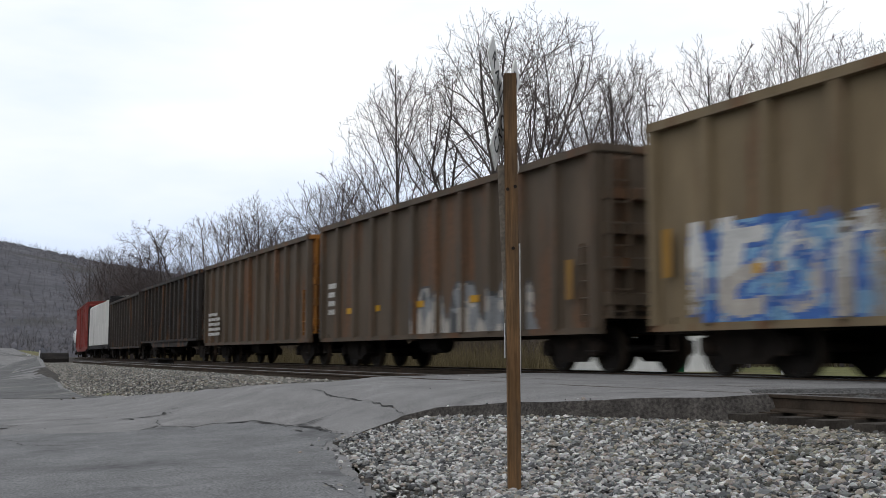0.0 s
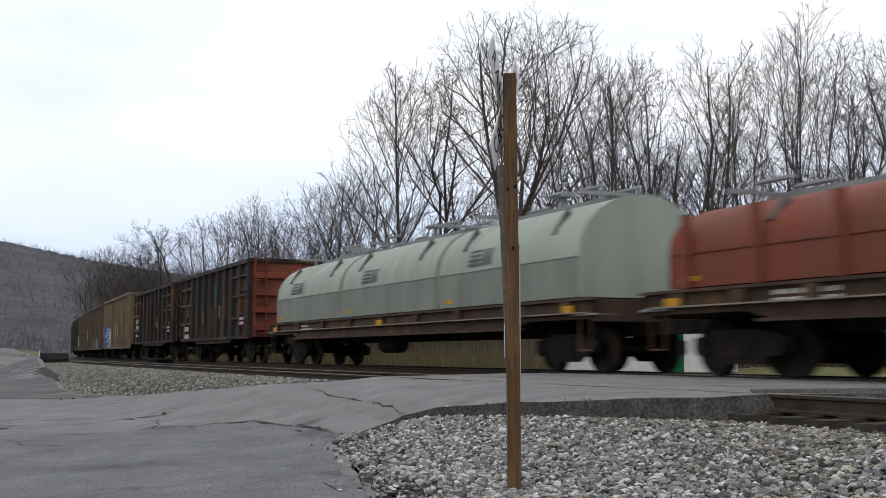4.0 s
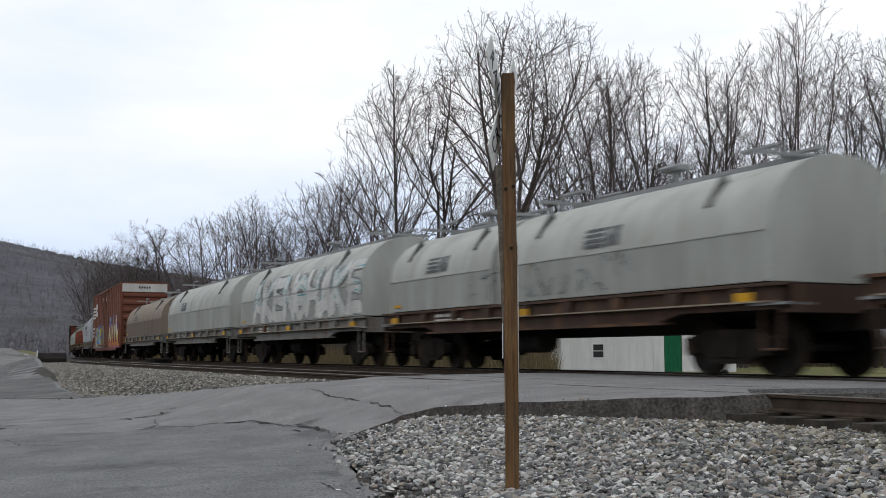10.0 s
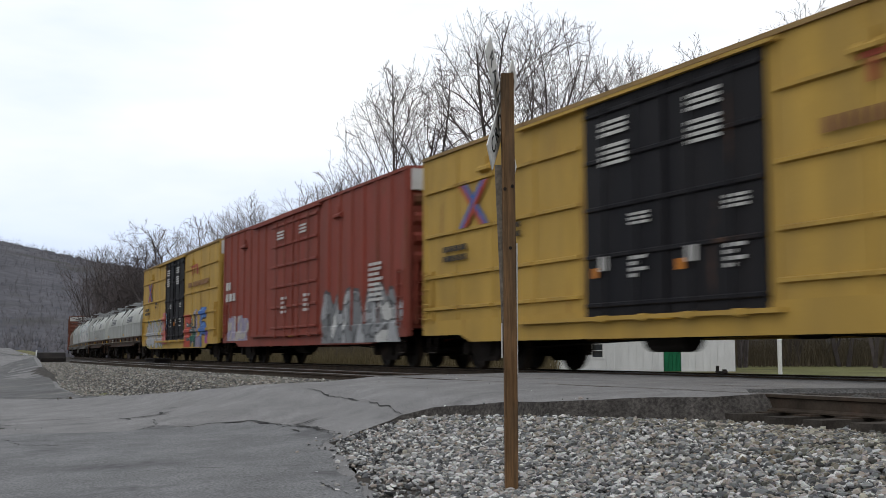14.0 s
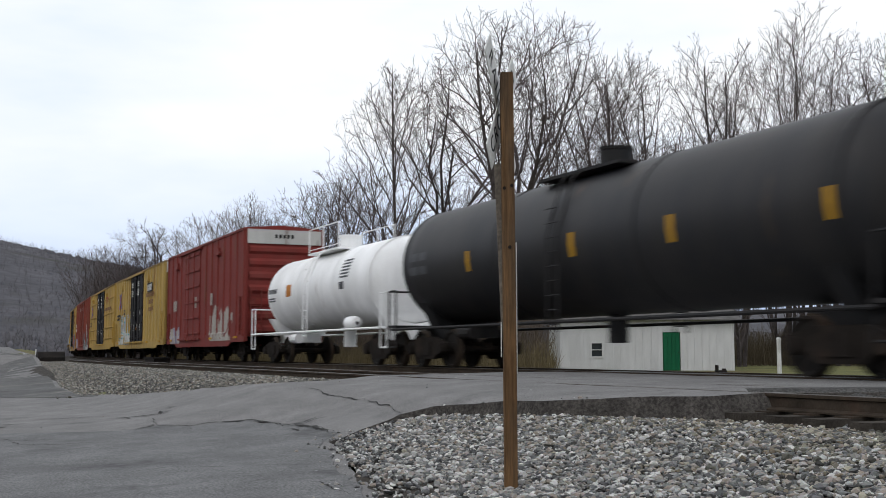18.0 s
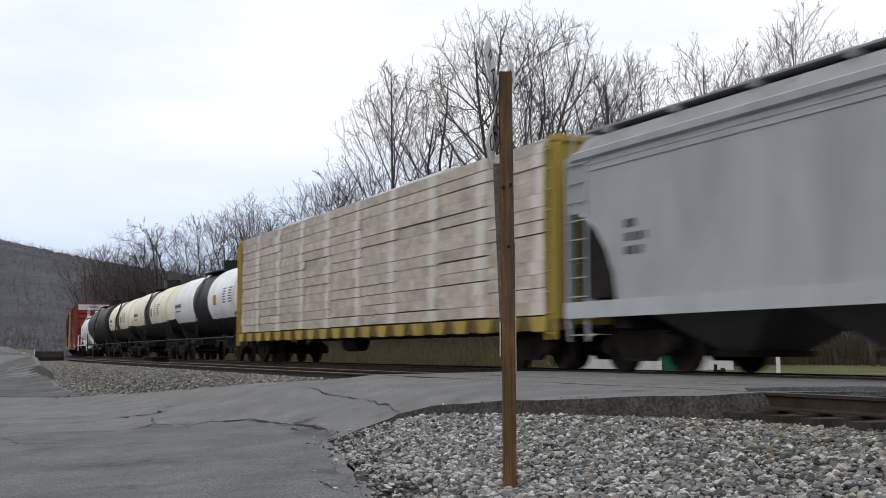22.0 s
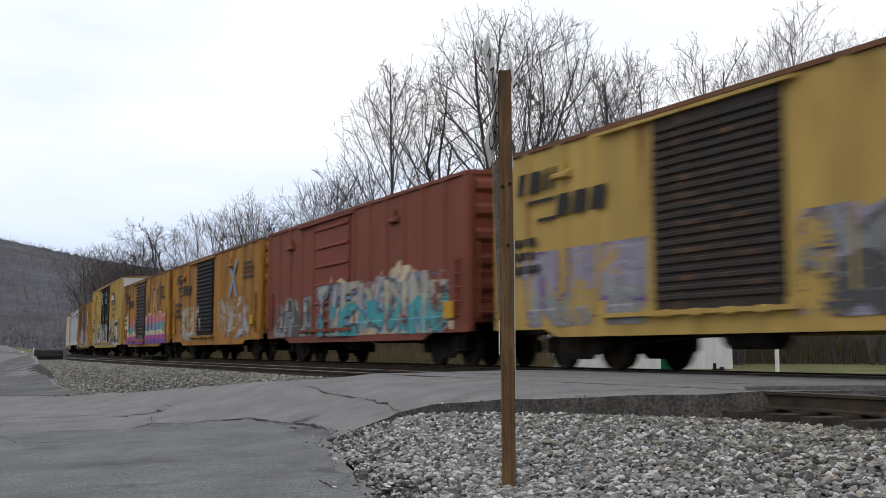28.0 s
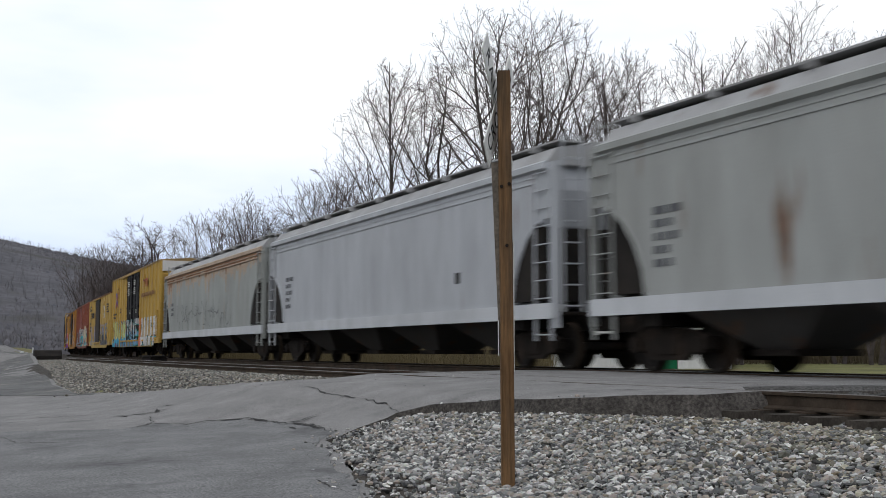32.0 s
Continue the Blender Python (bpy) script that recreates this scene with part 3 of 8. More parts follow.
def graffiti(car, grid, cell, x_left, z0, prof, mats, y0=1.52, label="sprayed graffiti", off=0.006, bulge=None, steps=()):
    """Lays the raster on the side that faces the eye; x_left is the end nearest the front; prof(x) is how far the side stands out there, and steps are raised strips (z0, z1, depth)."""
    nz, nx = grid.shape
    if y0 == 1.52:          # box cars: over the side sill too, and no lower than its edge
        steps = tuple(steps) + ((0.0, 1.15, 0.028),)
        grid = np.where((z0 + np.arange(nz) * cell < 0.64)[:, None], 0, grid)
    xs = x_left - np.arange(nx + 1) * cell
    ys = np.array([y0 + prof(float(x)) + off for x in xs])
    zs = z0 + np.arange(nz + 1) * cell
    proud = np.array([max([d for a, c, d in steps if a <= z <= c] or [0.0]) for z in zs])
    idx = -np.ones((nz + 1, nx + 1), int)
    b = B()
    jj, ii = np.nonzero(grid)
    for j, i in zip(jj, ii):
        q = []
        for a, c in ((j, i), (j, i + 1), (j + 1, i + 1), (j + 1, i)):
            if idx[a, c] < 0:
                idx[a, c] = len(b.v)
                b.v.append((float(xs[c]), max(float(ys[c]), y0 + float(proud[a]) + off) - (bulge(float(zs[a])) if bulge else 0.0), float(zs[a])))
            q.append(int(idx[a, c]))
        b.f.append(tuple(q))
        b.mi.append(int(grid[j, i]) - 1)
    me = bpy.data.meshes.new("graffiti")
    me.from_pydata(b.v, [], [f[::-1] for f in b.f])
    for m in mats:
        me.materials.append(m)
    me.polygons.foreach_set("material_index", b.mi)
    return part("graffiti", me, None, car, label)


def spray(name, rgb):
    return mat("spray_" + name, rgb, rough=0.6, var=0.18, scale=3, grain=0.12, gscale=18, bump=0, dirt=0.25, streak=True)


SP = {k: spray(k, v) for k, v in dict(
    white=(0.58, 0.58, 0.56), black=(0.03, 0.03, 0.035), blue=(0.06, 0.15, 0.42), sky=(0.20, 0.38, 0.58), yellow=(0.55, 0.46, 0.08), grey=(0.22, 0.23, 0.24), silver=(0.38, 0.39, 0.40),
    red=(0.45, 0.07, 0.04), orange=(0.55, 0.20, 0.03), teal=(0.07, 0.36, 0.40), cyan=(0.05, 0.33, 0.52), purple=(0.16, 0.08, 0.28), pink=(0.62, 0.20, 0.20), lilac=(0.30, 0.27, 0.36), cream=(0.60, 0.54, 0.36),
    green=(0.18, 0.36, 0.20), lime=(0.46, 0.56, 0.24), magenta=(0.36, 0.06, 0.24), dkgrey=(0.08, 0.085, 0.09), faintgrey=(0.27, 0.275, 0.28), darkgreen=(0.02, 0.11, 0.08), fadedwhite=(0.42, 0.39, 0.35), rose=(0.5, 0.32, 0.27), rustbrown=(0.13, 0.058, 0.028), rustpale=(0.23, 0.10, 0.035)).items()}


def pal(*names):
    return [SP[n] for n in names]


def rib_profile(xs, half, depth, doors=()):
    """How far the side stands out at x: ribs at xs and doors as (x0, x1, depth)."""
    xs = sorted(xs)

    def f(x):
        for x0, x1, d in doors:
            if x0 <= x <= x1:
                return d
        for r in xs:
            if abs(x - r) < half:
                return depth
        return 0.0
    return f


# ---- box cars ----
def box_car(front, rear, body, label, eave=5.08, sill=0.62, ribs=16, door=None, bands=False, roof_mat=None, end_white=True, end_mat=None, rib_w=0.075,
            sill_step=True, name="box_car", end_ribs=7, bandmat=None, door_at=0.0):
    car, L = new_car(name, front, rear, label, "box car")
    hx, hy = L / 2, 1.52
    running_gear(car, L, inset=2.35)
    center_sill(car, L)
    part("body", B().box(-hx, hx, -hy, hy, 1.0, eave - 0.06), body, car)
    for sg in (-1, 1):      # side sill: a deep plate, deeper between the bogies
        b = B()
        st = sill + (0.16 if sill_step else 0)
        y0, y1 = sorted((sg * (hy - 0.02), sg * (hy + 0.025)))
        b.prism([(-hx, 1.12), (-hx, st), (-hx + 2.0, st), (-hx + 2.5, sill), (hx - 2.5, sill), (hx - 2.0, st), (hx, st), (hx, 1.12)], y0, y1, "y")
        part("side_sill", b, body, car)
    b = B()                 # peaked roof with an eave lip and seam ribs
    rp = [(-hy - 0.05, eave - 0.10), (hy + 0.05, eave - 0.10), (hy + 0.05, eave - 0.02), (0, eave + 0.10), (-hy - 0.05, eave - 0.02)]
    b.prism(rp, -hx - 0.04, hx + 0.04)
    rf = part("roof", b, roof_mat or body, car)
    seam = B().prism([(-hy - 0.03, eave - 0.015), (hy + 0.03, eave - 0.015), (0, eave + 0.13)], -0.04, 0.04).mesh("roof_seam", roof_mat or body)
    for k in range(int(L / 1.4)):
        part("roof_seam", seam, None, rf, "", (-hx + 0.7 + k * (L - 1.4) / (int(L / 1.4) - 1), 0, 0))
    dx0, dx1 = (door_at - door["w"] / 2, door_at + door["w"] / 2) if door else (9e9, 9e9)
    rx = [-hx + 0.12 + (L - 0.24) * k / (ribs - 1) for k in range(ribs)]
    rx = [x for x in rx if not (dx0 - 0.12 < x < dx1 + 0.12)]
    depth = 0.055
    if not bands:
        w = rib_w
        rib_me = {}
        for sg in (-1, 1):
            b = B().prism([(-w * 1.35, 0), (w * 1.35, 0), (w * 0.75, sg * depth), (-w * 0.75, sg * depth)], 1.0, eave - 0.1, "z")
            rib_me[sg] = b.mesh("rib", body)
            for x in rx:
                part("rib", rib_me[sg], None, car, "", (x, sg * hy, 0))
        prof_ribs, prof_half = rx, w
    else:                   # smooth panels held by short horizontal stiffeners
        secs = [(-hx + 0.1, dx0 - 0.15), (dx1 + 0.15, hx - 0.1)]
        for x0, x1 in secs:
            n = 4
            for sg in (-1, 1):
                for zz in (eave - 0.90, eave - 1.97, eave - 2.95, eave - 3.70):
                    for i in range(n):
                        wv = (x1 - x0) / n
                        a = x0 + i * wv + 0.06
                        y0, y1 = sorted((sg * hy, sg * (hy + 0.06)))
                        part("stiffener", B().prism([(y0 if sg > 0 else y1, zz - 0.05), (y1 if sg > 0 else y0, zz - 0.03), (y1 if sg > 0 else y0, zz + 0.03), (y0 if sg > 0 else y1, zz + 0.05)], a, a + wv - 0.12), body, car)
                for i in range(n + 1):
                    x = x0 + i * (x1 - x0) / n
                    y0, y1 = sorted((sg * hy, sg * (hy + 0.018)))
                    part("panel_seam", B().box(x - 0.03, x + 0.03, y0, y1, 1.05, eave - 0.12), body, car)
        prof_ribs, prof_half = [], 0.05
    em = end_mat or body
    zr = np.linspace(1.25, eave - (0.85 if end_white else 0.35), end_ribs)
    eb = B().prism([(0, -0.17), (0.085, -0.07), (0.085, 0.07), (0, 0.17)], -1.36, 1.36, "y").mesh("end_rib", em)
    for sg in (-1, 1):
        for zz in zr:
            part("end_rib", eb, None, car, "", pose(sg * hx, 0, zz, 0, 0, 0 if sg > 0 else 180))
        for y in (-hy + 0.05, hy - 0.05):
            part("corner_post", B().box(*sorted((sg * hx, sg * (hx + 0.06))), y - 0.05, y + 0.05, 0.8, eave - 0.1), em, car)
        if end_white:
            pl = part("end_panel", B().box(*sorted((sg * (hx + 0.001), sg * (hx + 0.075))), -1.45, 1.45, eave - 0.62, eave - 0.08), M_WHITE, car, "white end panel with dark number bars")
            b = B()
            yy = -0.35 if sg < 0 else 0.35
            for i in range(5):
                y = yy + (0.16 * i) * (1 if sg < 0 else -1)
                b.box(*sorted((sg * (hx + 0.075), sg * (hx + 0.081))), min(y, y + 0.1), max(y, y + 0.1), eave - 0.40, eave - 0.26)
            part("lettering", b, M_BLACK, pl)
        part("walkway", B().box(*sorted((sg * hx, sg * (hx + 0.28))), -1.1, 1.1, 1.02, 1.07), M_STEEL, car, "end platform grating")
        part("corner_step", B().rod([(sg * (hx - 0.25), hy - 0.02, 0.8), (sg * (hx - 0.25), hy - 0.02, 0.38), (sg * (hx - 0.65), hy - 0.02, 0.38), (sg * (hx - 0.65), hy - 0.02, 0.8)], 0.018), M_STEEL, car)
    ladder(car, -hx + 0.36, hy, 1.05, 2.5, em, 5)
    ladder(car, hx - 0.36, hy, 1.05, 2.3, em, 4)
    ladder(car, -hx, 1.1, 1.1, 2.8, em, 6, along="y", out=0.14)
    for x in (-hx + 0.27 * L, hx - 0.17 * L):          # lifting brackets under the eaves
        b = B().prism([(hy, eave - 0.80), (hy + 0.13, eave - 0.76), (hy + 0.13, eave - 0.70), (hy, eave - 0.60)], x - 0.28, x + 0.28)
        part("bracket", b.box(x - 0.10, x + 0.10, hy, hy + 0.09, eave - 0.66, eave - 0.46), body, car)
    part("brake_wheel", SHARED["brake_wheel"], None, car, "", (-hx - 0.22, -0.5, 2.2))
    part("brake_cylinder", B().cyl((-2.6, 0.55, 0.72), (-1.9, 0.55, 0.72), 0.15, 12), M_DARK, car)
    part("brake_rod", B().rod([(-hx + 3.4, 0.75, 0.50), (-1.9, 0.6, 0.66), (2.2, 0.62, 0.60), (hx - 3.4, 0.75, 0.48)], 0.018), M_DARK, car)
    part("cross_bearer", B().box(-0.25, 0.25, -1.4, 1.4, 0.74, 1.0), M_DARK, car)
    if door:
        leaf_n = door.get("leaves", 2)
        dm = door["mat"]
        for sg in (-1, 1):
            lw = (dx1 - dx0) / leaf_n
            for i in range(leaf_n):
                x0 = dx0 + i * lw
                y0, y1 = sorted((sg * hy, sg * (hy + 0.05)))
                df = part("door", B().box(x0 + 0.015, x0 + lw - 0.015, y0, y1, 1.02, eave - 0.2), dm, car, door.get("label", ""))
                n = door.get("bars", 5)
                y2, y3 = sorted((sg * (hy + 0.05), sg * (hy + 0.095)))
                for k in range(n):
                    zz = 1.22 + (eave - 1.62) * k / (n - 1)
                    part("door_stiffener", B().box(x0 + 0.05, x0 + lw - 0.05, y2, y3, zz - 0.045, zz + 0.045, c=0.018), dm, df)
                if door.get("plug", True):
                    for xx in (x0 + lw * 0.3, x0 + lw * 0.7):
                        y4 = sg * (hy + 0.12)
                        part("lock_rod", B().cyl((xx, y4, 1.06), (xx, y4, eave - 0.25), 0.022, 6), dm, df)
            y2, y3 = sorted((sg * hy, sg * (hy + 0.13)))
            for za, zb in ((0.94, 1.015), (eave - 0.2, eave - 0.14)):
                part("door_track", B().box(dx0 - 0.3, dx1 + (dx1 - dx0) * 0.5, y2, y3, za, zb), door.get("track", body), car)
            if leaf_n == 2:
                part("door_gap_post", B().box(-0.03 + door_at, 0.03 + door_at, *sorted((sg * hy, sg * (hy + 0.11))), 1.02, eave - 0.2), dm, car)
            for k in range(4):      # rollers on the lower track
                x = dx0 + (dx1 - dx0) * (0.12 + 0.25 * k)
                part("door_roller", B().box(x - 0.10, x + 0.10, *sorted((sg * (hy + 0.05), sg * (hy + 0.16))), 0.90, 1.03, c=0.02), door.get("track", body), car)
    doors = [(dx0, dx1, 0.096)] if door else []
    prof = rib_profile(prof_ribs, prof_half, depth, doors)
    for i in range(max(3, int(L / 3.4))):
        x = -hx + 1.2 + i * (L - 2.4) / max(2, int(L / 3.4) - 1)
        y = hy + prof(x) + 0.004
        part("reflector_strip", B().box(x - 0.22, x + 0.22, hy, y + 0.02, 0.92, 1.00), M_YELLOW, car)
    return car, L, prof


def stencil(car, hx, y, material, x, z, rows=4, w=1.0, h=0.09, seed=0):
    """A block of painted data lines, as plain bars; large ones are parts of their own, small print stays joined."""
    rnd = random.Random(seed)
    joined = B()
    for r in range(rows):
        xx = x
        left = w * rnd.uniform(0.6, 1.0)
        while left > 0.08:
            q = min(left, rnd.uniform(0.12, 0.35))
            bar = B() if rows <= 3 else joined
            bar.box(xx - q, xx, y, y + 0.006, z - r * h * 1.7 - h / 2, z - r * h * 1.7 + h / 2)
            if rows <= 3:
                part("lettering", bar, material, car)
            xx -= q + 0.07
            left -= q + 0.07
    if rows > 3:
        tagged(part("small_lettering", joined, material, car), kind="stuff")


# ---- high-side gondolas ----
GOND_RIB = 0.13


def gondola(front, rear, body, label, top=4.18, sill=0.72, ribs=13, end_mat=None, step=0.0, rib_w=0.09, name="gondola_car", chord_mat=None):
    car, L = new_car(name, front, rear, label, "gondola car")
    hx, hy = L / 2, 1.48
    running_gear(car, L, inset=1.75)
    center_sill(car, L)
    b = B()
    t = 0.06
    em = end_mat or body
    for sg in (-1, 1):
        y0, y1 = sorted((sg * (hy - t), sg * hy))
        pr = [(-hx, sill + step), (-hx + 2.9, sill + step), (-hx + 3.4, sill), (hx - 3.4, sill), (hx - 2.9, sill + step), (hx, sill + step), (hx, top), (-hx, top)]
        part("side_wall", B().prism(pr, y0, y1, "y"), body, car)
    part("floor", B().box(-hx, hx, -hy + t, hy - t, 1.05, 1.15), M_DARK, car)
    for sg in (-1, 1):
        part("end_wall", B().box(*sorted((sg * (hx - t), sg * hx)), -hy + t, hy - t, 1.0, top), em, car)
        for zz in (1.35, 2.0, 2.65, 3.3):
            part("end_rib", B().prism([(sg * hx, zz - 0.13), (sg * (hx + 0.14), zz - 0.10), (sg * (hx + 0.14), zz + 0.10), (sg * hx, zz + 0.13)], -1.42, 1.42, "y"), em, car)
        b = B().box(*sorted((sg * (hx - 0.1), sg * (hx + 0.08))), -1.56, 1.56, top - 0.12, top + 0.03)
        part("end_chord", b, chord_mat or em, car)
        part("top_chord", B().box(-hx, hx, *sorted((sg * (hy - 0.08), sg * (hy + 0.14))), top - 0.13, top + 0.02), chord_mat or body, car)
        part("bottom_chord", B().box(-hx, hx, *sorted((sg * (hy - 0.04), sg * (hy + 0.08))), sill + step, sill + step + 0.12), body, car)
    rx = [-hx + 0.12 + (L - 0.24) * k / (ribs - 1) for k in range(ribs)]
    for sg in (-1, 1):
        me = B().prism([(-rib_w * 1.3, 0), (rib_w * 1.3, 0), (rib_w * 0.9, sg * GOND_RIB), (-rib_w * 0.9, sg * GOND_RIB)], sill + step + 0.1, top - 0.12, "z").mesh("rib", body)
        for x in rx:
            part("rib", me, None, car, "", (x, sg * hy, 0))
    ladder(car, -hx + 0.33, hy + 0.04, 0.95, 2.4, em, 5)
    ladder(car, -hx, 1.15, 1.0, 4.0, em, 8, along="y", out=0.2)
    part("brake_wheel", SHARED["brake_wheel"], None, car, "", (-hx - 0.25, -0.5, 2.4))
    for sg in (-1, 1):
        part("corner_step", B().rod([(sg * (hx - 0.15), hy, 0.95), (sg * (hx - 0.15), hy, 0.40), (sg * (hx - 0.55), hy, 0.40), (sg * (hx - 0.55), hy, 0.95)], 0.018), M_STEEL, car)
    return car, L, rib_profile(rx, rib_w, GOND_RIB)


# ---- coil cars with hoods ----
# pale tan holds both dust and the light that the ledge's top catches
M_LIT_DUST = paint("dusty_lit_ledge_steel", (0.30, 0.255, 0.19), 0.25, 0.3)
M_HOODHOOK = mat("dark_hook_steel", (0.10, 0.10, 0.095), rough=0.8, var=0.2, scale=3)


def hood(car, x0, x1, material, z0, ztop, ribs=(), lower=None, flat=0.40, skirt=None):
    """An arched steel cover over the trough; flat sets how high its upright side is."""
    hy = 1.46
    zs = z0 + (ztop - z0) * flat
    prof = [(-hy, z0), (hy, z0), (hy, zs)]
    n = 12
    for i in range(1, n):
        a = math.pi * i / n
        prof.append((hy * math.cos(a) ** 1 if abs(math.cos(a)) > 1e-9 else 0.0, zs + (ztop - zs) * math.sin(a) ** 0.95))
    prof.append((-hy, zs))
    h = part("hood", B().prism(prof, x0, x1), material, car, "", smooth=True)
    for x in (x0 - 0.012, x1 - 0.04 + 0.012):
        part("hood_rim", B().prism([(y * 1.012, z + (0.012 if z > z0 else 0)) for y, z in prof], x, x + 0.04), material, h)
    part("hood_seam", B().box(x0 + 0.02, x1 - 0.02, -hy - 0.02, hy + 0.02, zs - 0.03, zs - 0.005), lower or material, h)
    nb = max(2, int((x1 - x0) / 1.3))
    for k in range(1, nb):
        x = x0 + (x1 - x0) * k / nb
        part("hood_band", B().prism([(y * 1.004, z + (0.006 if z > z0 else 0)) for y, z in prof], x - 0.03, x + 0.03), material, h)
    for x in ribs:
        part("lifting_hook", B().prism([(hy * 0.62, zs + (ztop - zs) * 0.62), (hy * 0.86, zs + (ztop - zs) * 0.30), (hy * 0.94, zs + (ztop - zs) * 0.42), (hy * 0.70, zs + (ztop - zs) * 0.86)], x - 0.06, x + 0.06), M_HOODHOOK, h, "dark lifting hook")
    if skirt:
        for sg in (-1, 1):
            part("hood_skirt", B().box(x0 + 0.03, x1 - 0.03, *sorted((sg * hy, sg * (hy + 0.006))), z0 + 0.01, zs - 0.03), skirt, h, "lower side of the hood, grime and shade in its colour")
    xm = 0.5 * (x0 + x1)
    part("ridge_rail", B().box(x0 + 0.9, x1 - 0.9, -0.16, 0.16, ztop - 0.03, ztop + 0.10), M_HOODBAR, h)
    b = B()
    b.cyl((xm - 0.1, 0, ztop), (xm - 0.1, 0, ztop + 0.42), 0.09, 8)
    b.box(xm - 0.34, xm + 0.2, -0.2, 0.2, ztop + 0.34, ztop + 0.44, c=0.04)
    part("lifting_bracket", b, M_HOODBAR, h)
    for xx in (x0 + 0.9, x1 - 0.9):
        b = B()
        b.rod([(xx, -0.5, ztop - 0.06), (xx, -0.5, ztop + 0.3), (xx - 0.9 if xx > xm else xx + 0.9, -0.5, ztop + 0.3)], 0.045)
        b.rod([(xx, 0.4, ztop - 0.06), (xx, 0.4, ztop + 0.28), (xx - 0.9 if xx > xm else xx + 0.9, 0.4, ztop + 0.28)], 0.045)
        b.box(xx - 0.05, xx + 0.05, -0.95, 0.95, ztop + 0.10, ztop + 0.17)
        part("guide_bar", b, M_HOODBAR, h)
    return zs


def hood_bar(car, zs, ztop, x, z, w, h, material, name):
    """A painted bar that follows the arched side of a hood."""
    v = []
    for q in (z - h / 2, z, z + h / 2):
        d = min(0.98, max(0.0, (q - zs) / (ztop - zs)))
        y = 1.46 * math.sqrt(1 - d * d) + 0.012
        v += [(x, y, q), (x - w, y, q)]
    me = bpy.data.meshes.new(name)
    me.from_pydata(v, [], [(0, 2, 3, 1), (2, 4, 5, 3)])
    me.materials.append(material)
    return part(name, me, None, car)


def coil_car(front, rear, frame_mat, label, hoods, hood_mat, ztop=3.45, z0=1.42, girder=None, name="coil_car", pockets=9, mark=M_GREYBAR, mark_w=1.1, skirt=None, mark_at=0.24):
    car, L = new_car(name, front, rear, label, "coil car")
    hx, hy = L / 2, 1.5
    running_gear(car, L, inset=1.9)
    center_sill(car, L, 0.7, 1.05, 0.35)
    g0 = girder or 0.86
    for sg in (-1, 1):
        y0, y1 = sorted((sg * (hy - 0.1), sg * hy))
        part("side_girder", B().prism([(-hx, 1.0), (-hx + 2.6, 1.0), (-hx + 3.2, g0), (hx - 3.2, g0), (hx - 2.6, 1.0), (hx, 1.0), (hx, 1.34), (-hx, 1.34)], y0, y1, "y"), frame_mat, car)
        part("top_flange", B().box(-hx, hx, *sorted((sg * (hy - 0.12), sg * (hy + 0.09))), 1.34, 1.39), frame_mat, car)
        part("ledge", B().box(-hx + 0.25, hx - 0.25, *sorted((sg * hy, sg * (hy + 0.13))), 1.10, 1.125), M_LIT_DUST, car, "dusty ledge along the side girder, caught light in its colour")
        part("lower_flange", B().box(-hx + 2.9, hx - 2.9, *sorted((sg * (hy - 0.1), sg * (hy + 0.10))), g0 - 0.03, g0 + 0.02), frame_mat, car)
        for k in range(pockets):
            x = -hx + 1.0 + (L - 2.0) * k / (pockets - 1)
            part("stake_pocket", B().prism([(x - 0.16, 1.33), (x + 0.16, 1.33), (x + 0.10, 1.10), (x - 0.10, 1.10)], *sorted((sg * hy, sg * (hy + 0.085))), "y"), frame_mat, car)
    part("trough", B().prism([(-1.4, 1.36), (1.4, 1.36), (0.45, 0.95), (-0.45, 0.95)], -hx + 0.3, hx - 0.3), M_DARK, car)
    for k in range(3):
        x = hx - 0.9 - k * (L - 1.8) / 2
        part("reflector_strip", B().box(x - 0.2, x + 0.2, hy + 0.086, hy + 0.094, 1.12, 1.26), M_YELLOW, car)
    stencil(car, hx, hy + 0.004, M_WHITE, hx - 3.2, 1.25, 2, 1.6, 0.07, int(front))
    for sg in (-1, 1):
        part("end_platform", B().box(*sorted((sg * (hx - 0.75), sg * hx)), 1.0, 1.58, 1.06, 1.10), M_HOODBAR, car, "light grey grating")
        part("end_beam", B().box(*sorted((sg * (hx - 0.2), sg * hx)), -1.5, 1.5, 0.95, 1.36), frame_mat, car)
        part("corner_step", B().rod([(sg * (hx - 0.2), hy, 1.0), (sg * (hx - 0.2), hy, 0.42), (sg * (hx - 0.6), hy, 0.42), (sg * (hx - 0.6), hy, 1.0)], 0.02), frame_mat, car)
    part("brake_wheel", SHARED["brake_wheel"], None, car, "", (-hx + 0.05, -0.7, 1.9))
    zs = 0
    for a, c in hoods:
        x0, x1 = hx - c * L, hx - a * L
        zs = hood(car, x0, x1, hood_mat, z0, ztop, (x0 + (x1 - x0) * 0.18, x0 + (x1 - x0) * 0.82), skirt=skirt)
        if mark:
            xm = x1 - (x1 - x0) * mark_at
            for k in range(4):
                hood_bar(car, zs, ztop, xm, zs + 0.42 - 0.10 * k, mark_w * 0.60, 0.06, mark, "stripe")
            hood_bar(car, zs, ztop, xm - mark_w * 0.66, zs + 0.27, mark_w * 0.16, 0.36, mark, "railway_mark")
            hood_bar(car, zs, ztop, xm - mark_w * 0.88, zs + 0.27, mark_w * 0.16, 0.36, mark, "railway_mark")
